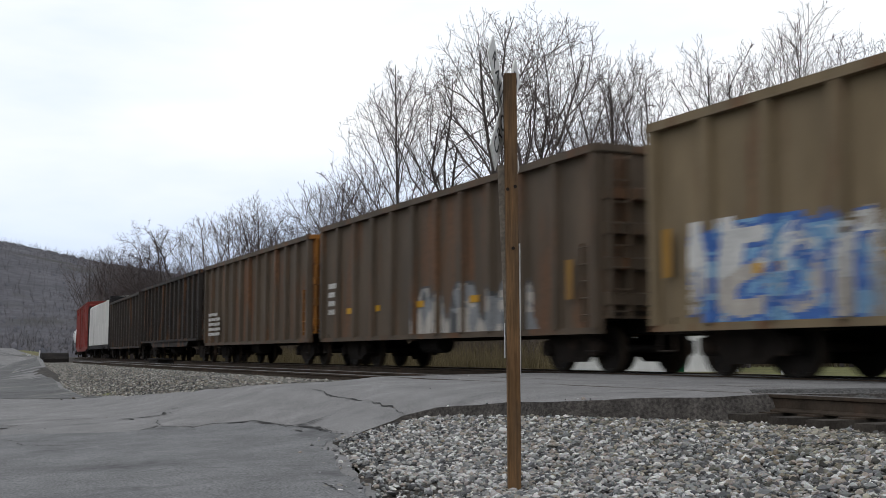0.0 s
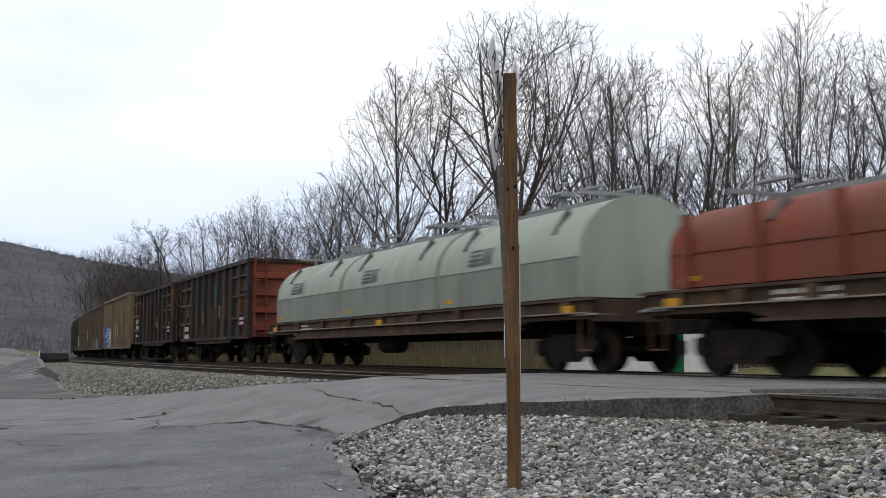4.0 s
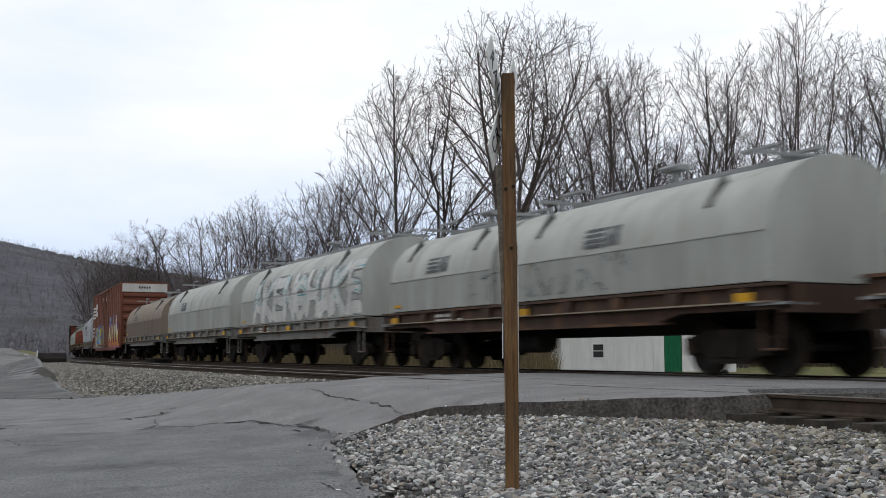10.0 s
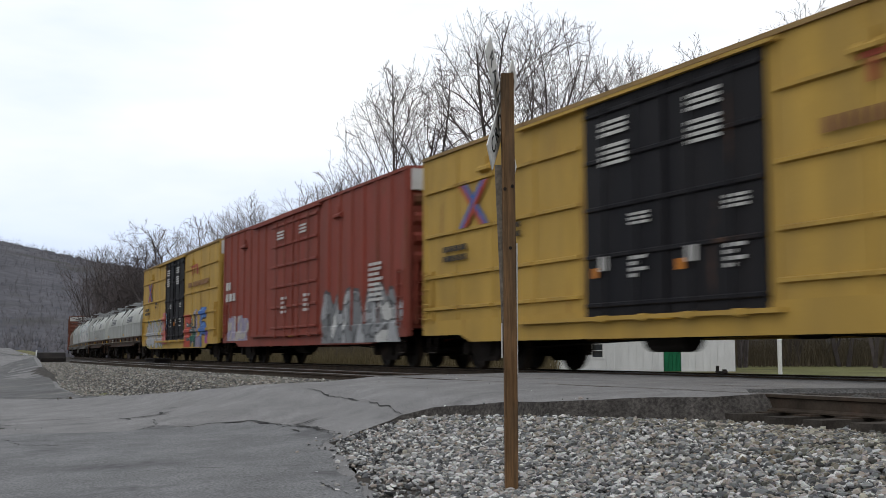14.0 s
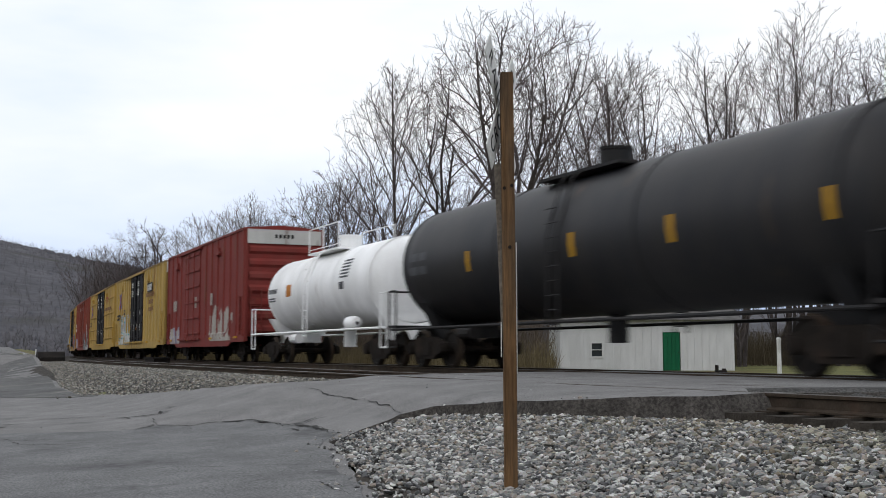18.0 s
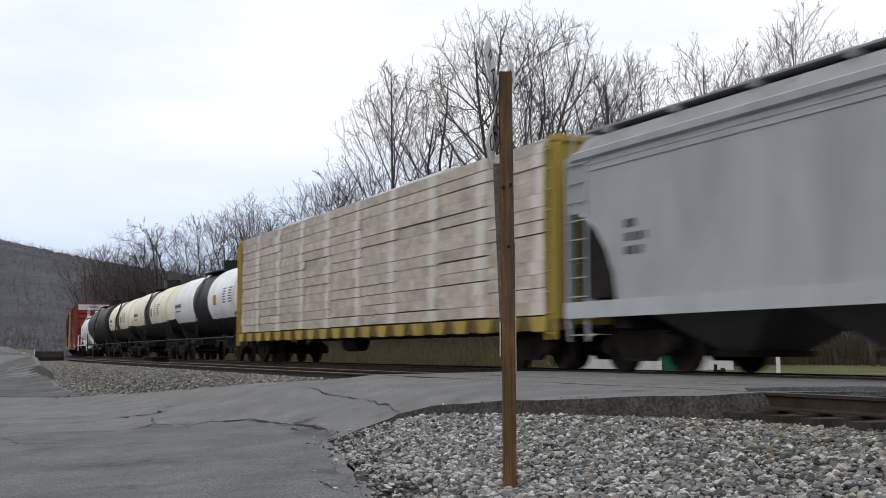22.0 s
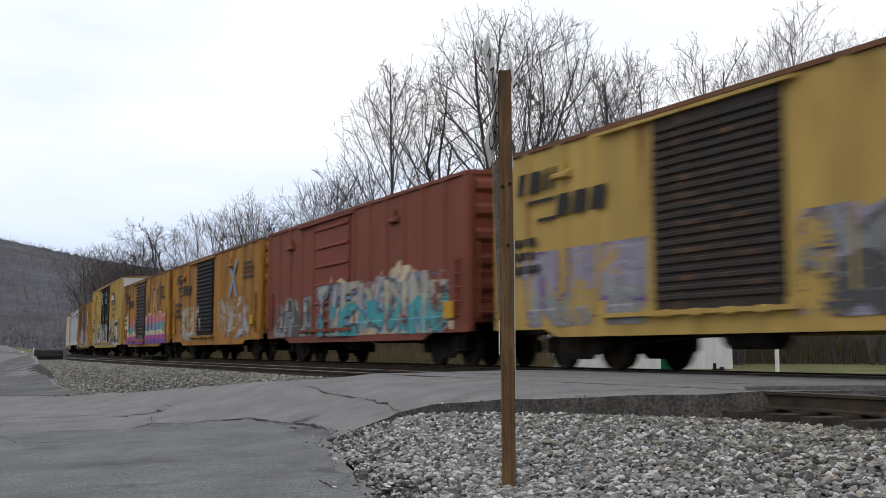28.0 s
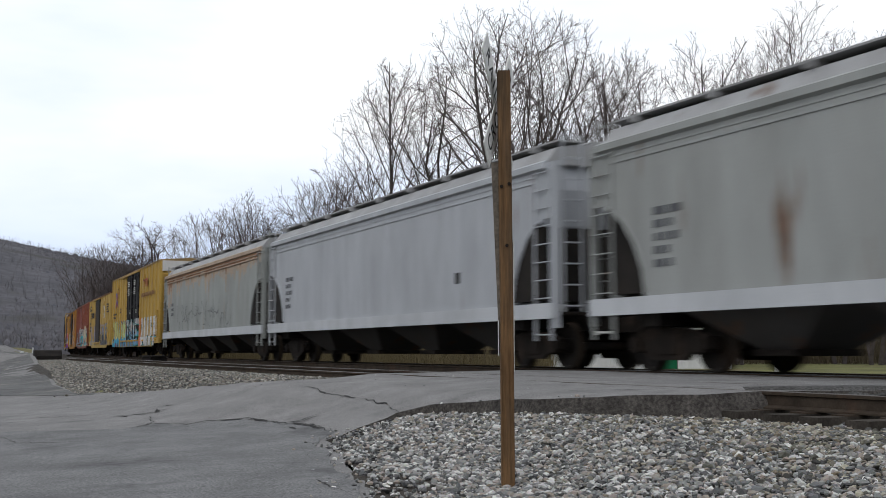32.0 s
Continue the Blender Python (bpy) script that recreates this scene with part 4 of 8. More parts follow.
        part("hood_label", B().box(x1 - 0.75, x1 - 0.3, 1.469, 1.476, z0 + 0.10, z0 + 0.18), M_YELLOW, car)
    return car, L


# ---- tank cars ----
def tank_car(front, rear, label, mats, top=3.95, r=1.4, band=None, low=None, walk_mat=None, frame_mat=None, name="tank_car", overhang=0.6, frame_z=0.95, long_rail=True):
    """mats: upper, band or lower colour. band: x range as a share of the length; low: angle below which the lower colour starts."""
    car, L = new_car(name, front, rear, label, "tank car")
    hx = L / 2
    frame_mat = frame_mat or M_BLACK
    walk_mat = walk_mat or M_BLACK
    running_gear(car, L, inset=1.55, reservoir=False)
    cz = top - r
    tx = hx - overhang
    rows = [(-tx, 0.05), (-tx + 0.03, r * 0.45), (-tx + 0.12, r * 0.72), (-tx + 0.27, r * 0.90), (-tx + 0.5, r)]
    m = 24
    rows += [(-tx + 0.5 + (2 * tx - 1.0) * i / m, r) for i in range(1, m)]
    rows += [(tx - 0.5, r), (tx - 0.27, r * 0.90), (tx - 0.12, r * 0.72), (tx - 0.03, r * 0.45), (tx, 0.05)]

    def pick(x, a):
        sh = (tx - x) / (2 * tx)
        if band and band[0] < sh < band[1]:
            return 1
        if low is not None and math.sin(a) < low:
            return 1
        return 0
    shell = part("tank_shell", B().lathe(rows, 40, None, 0, cz, pick), mats, car, "", smooth=True)
    for x in (-tx + 0.5, -tx * 0.33, tx * 0.33, tx - 0.5):
        b = B().lathe([(x - 0.03, r + 0.001), (x - 0.03, r + 0.014), (x + 0.03, r + 0.014), (x + 0.03, r + 0.001)], 40, None, 0, cz, lambda x_, a: pick(x_, a))
        part("weld_band", b, mats, shell)
    # manway with its platform and handrails
    part("manway", B().cyl((0, 0, top - 0.05), (0, 0, top + 0.40), 0.36, 16), walk_mat, car, "round manway housing")
    part("manway_lid", B().cyl((0, 0, top + 0.40), (0, 0, top + 0.46), 0.39, 16), walk_mat, car)
    part("top_platform", B().box(-1.5, 1.5, -0.95, 0.95, top - 0.12, top - 0.06), walk_mat, car)
    for sg in (-1, 1):
        b = B()
        for x in (-1.45, 0, 1.45):
            b.cyl((x, sg * 0.93, top - 0.1), (x, sg * 0.93, top + 0.72), 0.02, 6)
        b.cyl((-1.45, sg * 0.93, top + 0.72), (1.45, sg * 0.93, top + 0.72), 0.02, 6)
        b.cyl((-1.45, sg * 0.93, top + 0.04), (1.45, sg * 0.93, top + 0.04), 0.016, 6)
        if long_rail:
            part("handrail", b, walk_mat, car)
        b = B()
        for x in (-0.2, 0.2):
            b.rod([(x, sg * 1.53, 0.75), (x, sg * 1.53, cz + 0.1), (x, sg * 1.15, top - 0.25), (x, sg * 0.95, top - 0.08)], 0.022)
        lad = part("ladder", b, walk_mat, car)
        for k in range(9):
            z = 0.9 + k * (cz - 0.5) / 8 * 1.1
            part("rung", B().cyl((-0.2, sg * 1.53, z), (0.2, sg * 1.53, z), 0.014, 6), walk_mat, lad)
    for sg in (-1, 1):
        x0 = sg * (hx - 2.9)
        part("stub_sill", B().box(*sorted((x0, sg * hx)), -0.32, 0.32, 0.72, 1.02), frame_mat, car)
        part("saddle", B().prism([(-0.8, 1.0), (0.8, 1.0), (1.16, cz - 0.83), (1.0, cz - 0.85), (0.5, cz - r + 0.12), (0, cz - r - 0.02 + 0.05), (-0.5, cz - r + 0.12), (-1.0, cz - 0.85), (-1.16, cz - 0.83)], sg * (hx - 1.55) - 0.22, sg * (hx - 1.55) + 0.22), frame_mat, car)
        part("end_platform", B().box(*sorted((sg * (hx - 0.55), sg * hx)), -1.45, 1.45, 1.0, 1.06), walk_mat, car)
        b = B()
        b.rod([(sg * (hx - 0.05), 1.42, 0.5), (sg * (hx - 0.05), 1.42, 1.95), (sg * (hx - 0.5), 1.42, 1.95), (sg * (hx - 0.5), 1.42, 0.5), (sg * (hx - 0.05), 1.42, 0.5)], 0.024)
        b.rod([(sg * (hx - 0.05), 1.42, 1.95), (sg * (hx - 0.05), -1.42, 1.95), (sg * (hx - 0.05), -1.42, 1.05)], 0.024)
        part("end_handrail", b, walk_mat, car)
    for sg in (-1, 1):
        part("running_rail", B().cyl((-hx + 0.4, sg * 1.5, frame_z), (hx - 0.4, sg * 1.5, frame_z), 0.035, 8), walk_mat if long_rail else frame_mat, car)
    part("bottom_outlet", B().cyl((0, 0, cz - r + 0.05), (0, 0, 0.55), 0.2, 12), frame_mat, car)
    part("brake_cylinder", B().cyl((hx - 3.6, 0.7, 0.85), (hx - 2.9, 0.7, 0.85), 0.17, 12), frame_mat, car)
    part("brake_wheel", SHARED["brake_wheel"], None, car, "", (-hx + 0.02, -0.6, 1.75))
    return car, L, cz, r, tx


def tank_bars(car, cz, r, x, z, widths, h, gap, material, rows=1, pitch=None):
    """Lettering bars bent round the shell."""
    single = rows * len(widths) <= 8
    b = B()
    for k in range(rows):
        zz = z - k * (pitch or h * 1.7)
        xx = x
        for w in widths:
            ps = []
            for q in (zz - h / 2, zz, zz + h / 2):
                d = max(-1, min(1, (q - cz) / r))
                ps.append(((r + 0.006) * math.sqrt(1 - d * d), q))
            for (ya, za), (yb, zb) in zip(ps, ps[1:]):
                o = len(b.v)
                b.v += [(xx, ya, za), (xx - w, ya, za), (xx - w, yb, zb), (xx, yb, zb)]
                b.f.append((o, o + 1, o + 2, o + 3)[::-1])
                b.mi.append(0)
            xx -= w + gap
            if single or (k == rows - 1 and w == widths[-1]):
                me = bpy.data.meshes.new("lettering")
                me.from_pydata(b.v, [], b.f)
                me.materials.append(material)
                ob = part("lettering" if single else "small_lettering", me, None, car)
                if not single:
                    tagged(ob, kind="stuff")
                b = B()


# ---- covered hoppers ----
P_SILL = paint("pale_grey_sill_paint", (0.58, 0.60, 0.625), 0.03, 0.14)
# hopper bays are much darker than the grey bodies
P_BAY = paint("dark_hopper_bay_paint", (0.085, 0.082, 0.08), 0.2, 0.4)
def hopper(front, rear, body, label, top=4.04, roof=4.60, bays=4, roof_mat=None, rust_band=None, name="covered_hopper"):
    car, L = new_car(name, front, rear, label, "hopper car")
    hx, hy = L / 2, 1.5
    running_gear(car, L, inset=1.75, reservoir=False)
    xe = hx - 0.55
    left = [(-xe, top), (-xe - 0.1, top - 0.5), (-xe, top - 1.2), (-xe + 0.35, top - 1.9), (-xe + 1.0, top - 2.6), (-xe + 1.25, 1.22)]
    pr = left + [(-a, z) for a, z in left[::-1]]
    part("side_shell", B().prism(pr, -hy, hy, "y"), body, car)
    for sg in (-1, 1):
        y0, y1 = sorted((sg * (hy - 0.04), sg * (hy + 0.06)))
        part("side_sill", B().box(-hx + 0.1, hx - 0.1, y0, y1, 0.98, 1.28), P_SILL, car, "light side sill")
        part("top_chord", B().prism([(sg * hy, top - 0.14), (sg * (hy + 0.07), top - 0.10), (sg * (hy + 0.07), top + 0.02), (sg * hy, top + 0.06)], -hx + 0.35, hx - 0.35), rust_band or body, car)
        part("side_seam", B().box(-xe + 0.3, xe - 0.3, *sorted((sg * hy, sg * (hy + (0.045 if rust_band else 0.018)))), top - 0.36, top - 0.32), rust_band or body, car)
        part("side_seam", B().box(-xe + 0.3, xe - 0.3, *sorted((sg * hy, sg * (hy + (0.035 if rust_band else 0.012)))), top - 0.24, top - 0.21), rust_band or body, car)
    rp = [(-hy, top), (hy, top), (hy * 0.82, roof - 0.22), (hy * 0.45, roof - 0.12), (-hy * 0.45, roof - 0.12), (-hy * 0.82, roof - 0.22)]
    rf = part("roof", B().prism(rp, -hx + 0.4, hx - 0.4), roof_mat or body, car, "dull grey roof with hatches")
    part("roof_walk", B().box(-hx + 0.35, hx - 0.35, hy * 0.42, hy * 0.82, roof - 0.10, roof - 0.065), roof_mat or body, rf)
    part("roof_walk", B().box(-hx + 0.35, hx - 0.35, -hy * 0.82, -hy * 0.42, roof - 0.10, roof - 0.065), roof_mat or body, rf)
    nh = 9
    for k in range(nh):
        x = -hx + 1.2 + k * (L - 2.4) / (nh - 1)
        part("roof_hatch", B().box(x - 0.7, x + 0.7, -0.42, 0.42, roof - 0.12, roof - 0.015, c=0.05), roof_mat or body, rf)
        part("walk_bracket", B().box(x - 0.03, x + 0.03, -hy * 0.92, hy * 0.92, roof - 0.22, roof - 0.10), roof_mat or body, rf)
    bw = (2 * xe - 2.9) / bays
    for k in range(bays):
        x = -xe + 1.45 + (k + 0.5) * bw
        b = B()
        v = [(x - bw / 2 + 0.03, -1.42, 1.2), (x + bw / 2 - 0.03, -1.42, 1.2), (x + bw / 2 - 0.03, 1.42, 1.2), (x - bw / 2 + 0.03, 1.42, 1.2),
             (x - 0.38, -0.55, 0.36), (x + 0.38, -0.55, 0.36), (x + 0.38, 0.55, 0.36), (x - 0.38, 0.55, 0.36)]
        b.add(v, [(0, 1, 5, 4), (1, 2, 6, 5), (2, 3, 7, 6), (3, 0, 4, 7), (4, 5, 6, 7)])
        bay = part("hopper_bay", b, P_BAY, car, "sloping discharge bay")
        part("outlet_gate", B().box(x - 0.45, x + 0.45, -0.7, 0.7, 0.28, 0.38), M_STEEL, bay)
    for sg in (-1, 1):
        part("end_sill", B().box(*sorted((sg * (hx - 2.4), sg * hx)), -0.4, 0.4, 0.78, 1.1), M_DARK, car)
        part("bolster", B().box(sg * (hx - 1.75) - 0.2, sg * (hx - 1.75) + 0.2, -1.4, 1.4, 0.78, 1.08), M_DARK, car)
        part("slope_sheet", B().prism([(sg * (xe - 1.3), 1.3), (sg * (xe - 1.22), 1.3), (sg * (xe - 0.05), top - 1.4), (sg * (xe - 0.15), top - 1.4)], -hy + 0.02, hy - 0.02, "y"), body, car)
        for y in (-hy + 0.06, hy - 0.06):
            part("end_post", B().box(*sorted((sg * (hx - 0.16), sg * (hx - 0.05))), y - 0.05, y + 0.05, 0.8, top), body, car)
            part("end_brace", B().box(*sorted((sg * (hx - 0.95), sg * (hx - 0.85))), y - 0.04, y + 0.04, 1.0, top - 1.2), body, car)
        # a filled dark arch paints the shade of the open end bay
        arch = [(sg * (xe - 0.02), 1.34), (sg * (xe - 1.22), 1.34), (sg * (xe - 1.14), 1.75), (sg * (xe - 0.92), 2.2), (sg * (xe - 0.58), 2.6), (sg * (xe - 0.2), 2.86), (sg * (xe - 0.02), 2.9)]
        part("end_recess", B().prism(arch, -hy - 0.004, hy + 0.004, "y"), M_DARK, car, "solid dark infill standing for shade in the open end bay")
        part("recess_rim", B().rod([(x_, hy + 0.01, z_) for x_, z_ in arch[1:]], 0.035), body, car)
        part("corner_sheet", B().box(*sorted((sg * (xe - 0.03), sg * (hx - 0.16))), hy - 0.03, hy, top - 1.1, top), body, car)
        part("crossover_platform", B().box(*sorted((sg * (hx - 0.45), sg * (hx + 0.02))), -1.3, 1.3, 1.06, 1.11), M_STEEL, car)
        ladder(car, sg * (hx - 0.5), hy - 0.02, 0.55, top - 0.1, body, 10, 0.62, out=0.06)
        ladder(car, sg * (hx - 0.08), 1.1, 1.1, roof, body, 9, along="y", out=0.04)
    part("brake_wheel", SHARED["brake_wheel"], None, car, "", (-hx + 0.1, -0.5, 2.1))
    return car, L


# ---- paints of the train ----
P_OXBROWN = paint("oxide_brown_paint", (0.180, 0.062, 0.038), 0.12, 0.30)
P_RED = paint("oxide_red_paint", (0.265, 0.056, 0.037), 0.2, 0.32)
P_RED2 = paint("bright_oxide_red_paint", (0.245, 0.036, 0.030), 0.14, 0.30)
P_RED3 = paint("faded_maroon_paint", (0.235, 0.066, 0.040), 0.12, 0.25)
P_YEL = paint("golden_yellow_paint", (0.53, 0.335, 0.072), 0.16, 0.32, rcol=(0.26, 0.12, 0.04))
P_YEL2 = paint("pale_yellow_paint", (0.54, 0.36, 0.10), 0.24, 0.32, rcol=(0.28, 0.14, 0.05))
P_OR = paint("rust_stained_orange_paint", (0.49, 0.245, 0.038), 0.52, 0.45, rcol=(0.20, 0.085, 0.028))
P_OR2 = paint("faded_orange_paint", (0.45, 0.205, 0.032), 0.4, 0.35, rcol=(0.22, 0.09, 0.03))
P_BLKDOOR = paint("black_door_paint", (0.009, 0.009, 0.012), 0.06, 0.12)
P_GREYDOOR = paint("grey_door_paint", (0.085, 0.085, 0.093), 0.15, 0.25)
P_BRNDOOR = paint("dark_brown_door_paint", (0.038, 0.033, 0.029), 0.3, 0.3)
P_GON = paint("dusty_brown_gondola_paint", (0.105, 0.078, 0.054), 0.42, 0.5, var=0.30)
P_GON2 = paint("dusty_tan_gondola_paint", (0.212, 0.160, 0.094), 0.25, 0.36, var=0.25)
P_COAL = paint("coal_black_gondola_paint", (0.023, 0.019, 0.017), 0.36, 0.28, var=0.35)
P_COAL2 = paint("sooty_gondola_paint", (0.040, 0.033, 0.029), 0.3, 0.3)
P_RUSTRED = paint("rust_red_end_paint", (0.24, 0.055, 0.03), 0.3, 0.5)
P_ORANGE_END = paint("orange_end_paint", (0.34, 0.13, 0.015), 0.35, 0.5)
P_COILW = paint("off_white_hood_paint", (0.47, 0.485, 0.45), 0.06, 0.28, rcol=(0.30, 0.24, 0.18))
# skirts: darker hood colours, for grime and the shade of the upright sides
P_SKIRTW = paint("grimy_shaded_hood_skirt_paint", (0.385, 0.40, 0.375), 0.12, 0.35, rcol=(0.26, 0.22, 0.17))
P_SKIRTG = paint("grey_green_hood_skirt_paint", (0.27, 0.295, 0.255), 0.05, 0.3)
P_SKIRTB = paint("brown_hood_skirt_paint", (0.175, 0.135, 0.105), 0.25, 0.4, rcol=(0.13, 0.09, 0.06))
P_COILG = paint("pale_green_hood_paint", (0.40, 0.435, 0.375), 0.04, 0.22)
P_COILB = paint("dirty_tan_hood_paint", (0.275, 0.225, 0.175), 0.25, 0.35, rcol=(0.20, 0.15, 0.11))
P_GREY = paint("slate_grey_hood_paint", (0.36, 0.38, 0.40), 0.03, 0.18)
P_FRAME = paint("grey_green_frame_paint", (0.215, 0.215, 0.20), 0.35, 0.5)
P_FRAMER = paint("rust_brown_frame_paint", (0.060, 0.033, 0.023), 0.4, 0.45)
P_TANKW = paint("white_tank_paint", (1.08, 1.08, 1.07), 0.02, 0.05, rough=0.42, spec=0.3)
P_TANKC = paint("cream_tank_paint", (1.07, 0.99, 0.80), 0.06, 0.06, rough=0.45, rcol=(0.45, 0.30, 0.14), spec=0.3)
P_TANKB = paint("black_tank_paint", (0.018, 0.019, 0.023), 0.08, 0.25, rough=0.5, rcol=(0.10, 0.07, 0.05), spec=0.25)
P_HOP = paint("light_grey_hopper_paint", (0.485, 0.495, 0.51), 0.03, 0.18)
P_HOP2 = paint("weathered_grey_hopper_paint", (0.375, 0.395, 0.38), 0.12, 0.26, rcol=(0.40, 0.20, 0.10))
P_HOP3 = paint("grey_hopper_paint", (0.49, 0.51, 0.54), 0.04, 0.16)
P_ROOF = paint("dull_roof_paint", (0.40, 0.405, 0.41), 0.12, 0.3)
P_WRAP = mat("lumber_wrap", (0.60, 0.515, 0.435), rough=0.5, var=0.30, scale=2.6, grain=0.14, gscale=12, bump=0.6, dirt=0.15, random_shift=0.07)
P_FILM = mat("milky_wrap_film", (0.68, 0.63, 0.57), rough=0.35, var=0.10, scale=2.5, grain=0.05, gscale=14, bump=0.5, spec=0.3)
P_DULLYEL = paint("dull_reflector_yellow", (0.36, 0.19, 0.03), 0.15, 0.4)
P_ROOFTAN = paint("worn_tan_roof_paint", (0.34, 0.22, 0.085), 0.3, 0.4)
P_ROOFRUST = paint("rusty_roof_paint", (0.19, 0.085, 0.045), 0.3, 0.4)
P_BEAM = paint("centerbeam_yellow_paint", (0.56, 0.41, 0.09), 0.15, 0.3)
# darker than P_BEAM: shadows between the stake pockets, put into the sill colour
P_BEAMD = paint("shaded_yellow_sill_paint", (0.20, 0.14, 0.05), 0.3, 0.5)
P_RUSTPALE = paint("pale_rust_stain", (0.47, 0.36, 0.27), 0.25, 0.15, rcol=(0.38, 0.22, 0.12))
P_RUSTBAND = paint("rusty_top_band_paint", (0.36, 0.19, 0.10), 0.5, 0.25, rcol=(0.24, 0.10, 0.045))

# ---- the cars, from the far end of the train ----
tank_car(494.0, 471.6, "white tank car far down the train", [P_TANKW, P_TANKW], name="tank_car")
box_car(470.3, 449.6, P_RED2, "dark red box car far down the train", ribs=10, end_white=False, door=dict(w=3.0, mat=P_RED2, leaves=1), name="box_car")


def wrapped_flat(front, rear, label, wrap, frame_mat, rows=5, cols=11, h=3.25, bulkhead=4.45, name="lumber_car"):
    """A centre-beam flat car with bulkheads, loaded with wrapped packs of boards."""
    car, L = new_car(name, front, rear, label, "flat car")
    hx = L / 2
    running_gear(car, L, inset=1.9)
    for sg in (-1, 1):
        part("deck_sill", B().box(-hx, hx, *sorted((sg * 1.30, sg * 1.46)), 0.78, 1.06), P_BEAMD if rows > 3 else frame_mat, car)
        for k in range(20):
            x = -hx + 0.6 + (L - 1.2) * k / 19
            part("stake_pocket", B().prism([(x - 0.36, 1.05), (x + 0.36, 1.05), (x + 0.24, 0.76), (x - 0.24, 0.76)], *sorted((sg * 1.46, sg * 1.54)), "y"), frame_mat, car)
        part("end_bulkhead", B().box(*sorted((sg * (hx - 0.22), sg * (hx - 0.05))), -1.48, 1.48, 1.0, bulkhead), frame_mat, car, "tall steel end bulkhead")
        for y in (-1.4, -0.7, 0, 0.7, 1.4):
            part("bulkhead_rib", B().box(*sorted((sg * (hx - 0.05), sg * (hx + 0.07))), y - 0.06, y + 0.06, 1.0, bulkhead - 0.05), frame_mat, car)
        part("bulkhead_cap", B().box(*sorted((sg * (hx - 0.28), sg * (hx + 0.02))), -1.5, 1.5, bulkhead - 0.02, bulkhead + 0.1), frame_mat, car)
        ladder(car, sg * (hx - 0.14), 1.47, 0.6, bulkhead - 0.1, frame_mat, 10, 0.3, out=0.08)
    part("deck", B().box(-hx, hx, -1.3, 1.3, 0.9, 1.05), frame_mat, car)
    part("center_beam", B().box(-hx + 0.2, hx - 0.2, -0.08, 0.08, 1.05, 4.3), frame_mat, car)
    rnd = random.Random(int(front * 10))
    x_a, x_b = -hx + 0.35, hx - 0.35
    w = (x_b - x_a) / cols
    film = P_FILM if rows > 3 else wrap
    for c in range(cols):
        for sg in (-1, 1):
            for r in range(rows):
                hh = h / rows
                j = rnd.uniform(-0.025, 0.02)
                y0, y1 = sorted((sg * 0.12, sg * (1.46 + j)))
                z0 = 1.08 + r * hh + (rnd.uniform(-0.007, 0.007) if 0 < r < rows - 1 else 0)
                gap = rnd.choice((0.004, 0.008, 0.014, 0.022)) if rows > 3 else 0.003
                b = B().box(x_a + c * w + 0.002, x_a + (c + 1) * w - 0.002, y0, y1, z0 + gap, z0 + hh, c=0.004)
                pk = part("lumber_pack", b, wrap, car, "wrapped pack of sawn boards")
                if sg > 0:
                    xm_ = x_a + c * w + w * (0.06 + rnd.uniform(-0.02, 0.03))
                    part("wrap_film", B().box(xm_, xm_ + w * rnd.uniform(0.10, 0.22), y1 - 0.02, y1 + 0.010, z0 + gap, z0 + hh), film, pk, "milky overlap of the wrapping")
                    if r % 2 == 0:
                        part("wrap_label", B().box(x_a + c * w + w * 0.62, x_a + c * w + w * 0.62 + 0.16, y1 - 0.01, y1 + 0.007, z0 + hh * 0.35, z0 + hh * 0.72), M_WHITE, pk)
            top = B()
            y0, y1 = (0.1, 1.43) if sg > 0 else (-0.1, -1.43)
            crown_ = rnd.uniform(0.05, 0.34)
            zt = 1.08 + h
            top.prism([(y0, zt - 0.02), (y1, zt - 0.16), (y1 * 1.02, zt - 0.03), (y1 * 0.9, zt + crown_ * 0.55), (y1 * 0.65, zt + crown_), (y0, zt + crown_ + 0.06)], x_a + c * w + 0.01, x_a + (c + 1) * w - 0.01)
            part("top_cover", top, M_WHITE, car, "white plastic cover over the packs")
    return car


wrapped_flat(448.4, 428.0, "flat car with a load wrapped in white sheeting", M_WHITE, M_BLACK, rows=2, cols=4)
gondola(426.9, 411.6, P_COAL2, "sooty black gondola car", top=4.0, ribs=12)
gondola(410.5, 393.6, P_COAL, "black high-side gondola car with sloping end braces", top=4.1, ribs=15, step=0.25)
c, L, pf = gondola(392.4, 377.4, P_GON, "dark brown gondola car with an orange rear end", top=4.1, ribs=13, end_mat=P_ORANGE_END)
stencil(c, L / 2, 1.615, M_WHITE, L / 2 - 1.0, 2.0, 5, 2.2, 0.12, 4)
c, L, pf = gondola(376.2, 360.7, P_GON, "dusty brown gondola car with small graffiti", top=4.19, ribs=12)
graffiti(c, art_shards(6.5, 1.2, 0.05, 21, 60, 0.8), 0.05, 1.0, 0.85, pf, pal("dkgrey", "grey", "grey", "fadedwhite", "dkgrey"), 1.48, "faded grey graffiti tags")
stencil(c, L / 2, 1.615, M_WHITE, L / 2 - 0.9, 2.35, 4, 0.8, 0.15, 9)
for xx in (5.4, 3.3, 0.4, -2.6, -4.6):
    part("reflector_strip", B().box(xx - 0.22, xx + 0.22, 1.485, 1.50, 1.50, 1.66), M_YELLOW, c)
bars(c, 1.615, -L / 2 + 1.0, 1.75, [0.22], 0.75, 0.1, P_DULLYEL)
c, L, pf = gondola(359.1, 343.5, P_GON2, "dusty tan gondola car with blue graffiti", top=4.22, ribs=12)
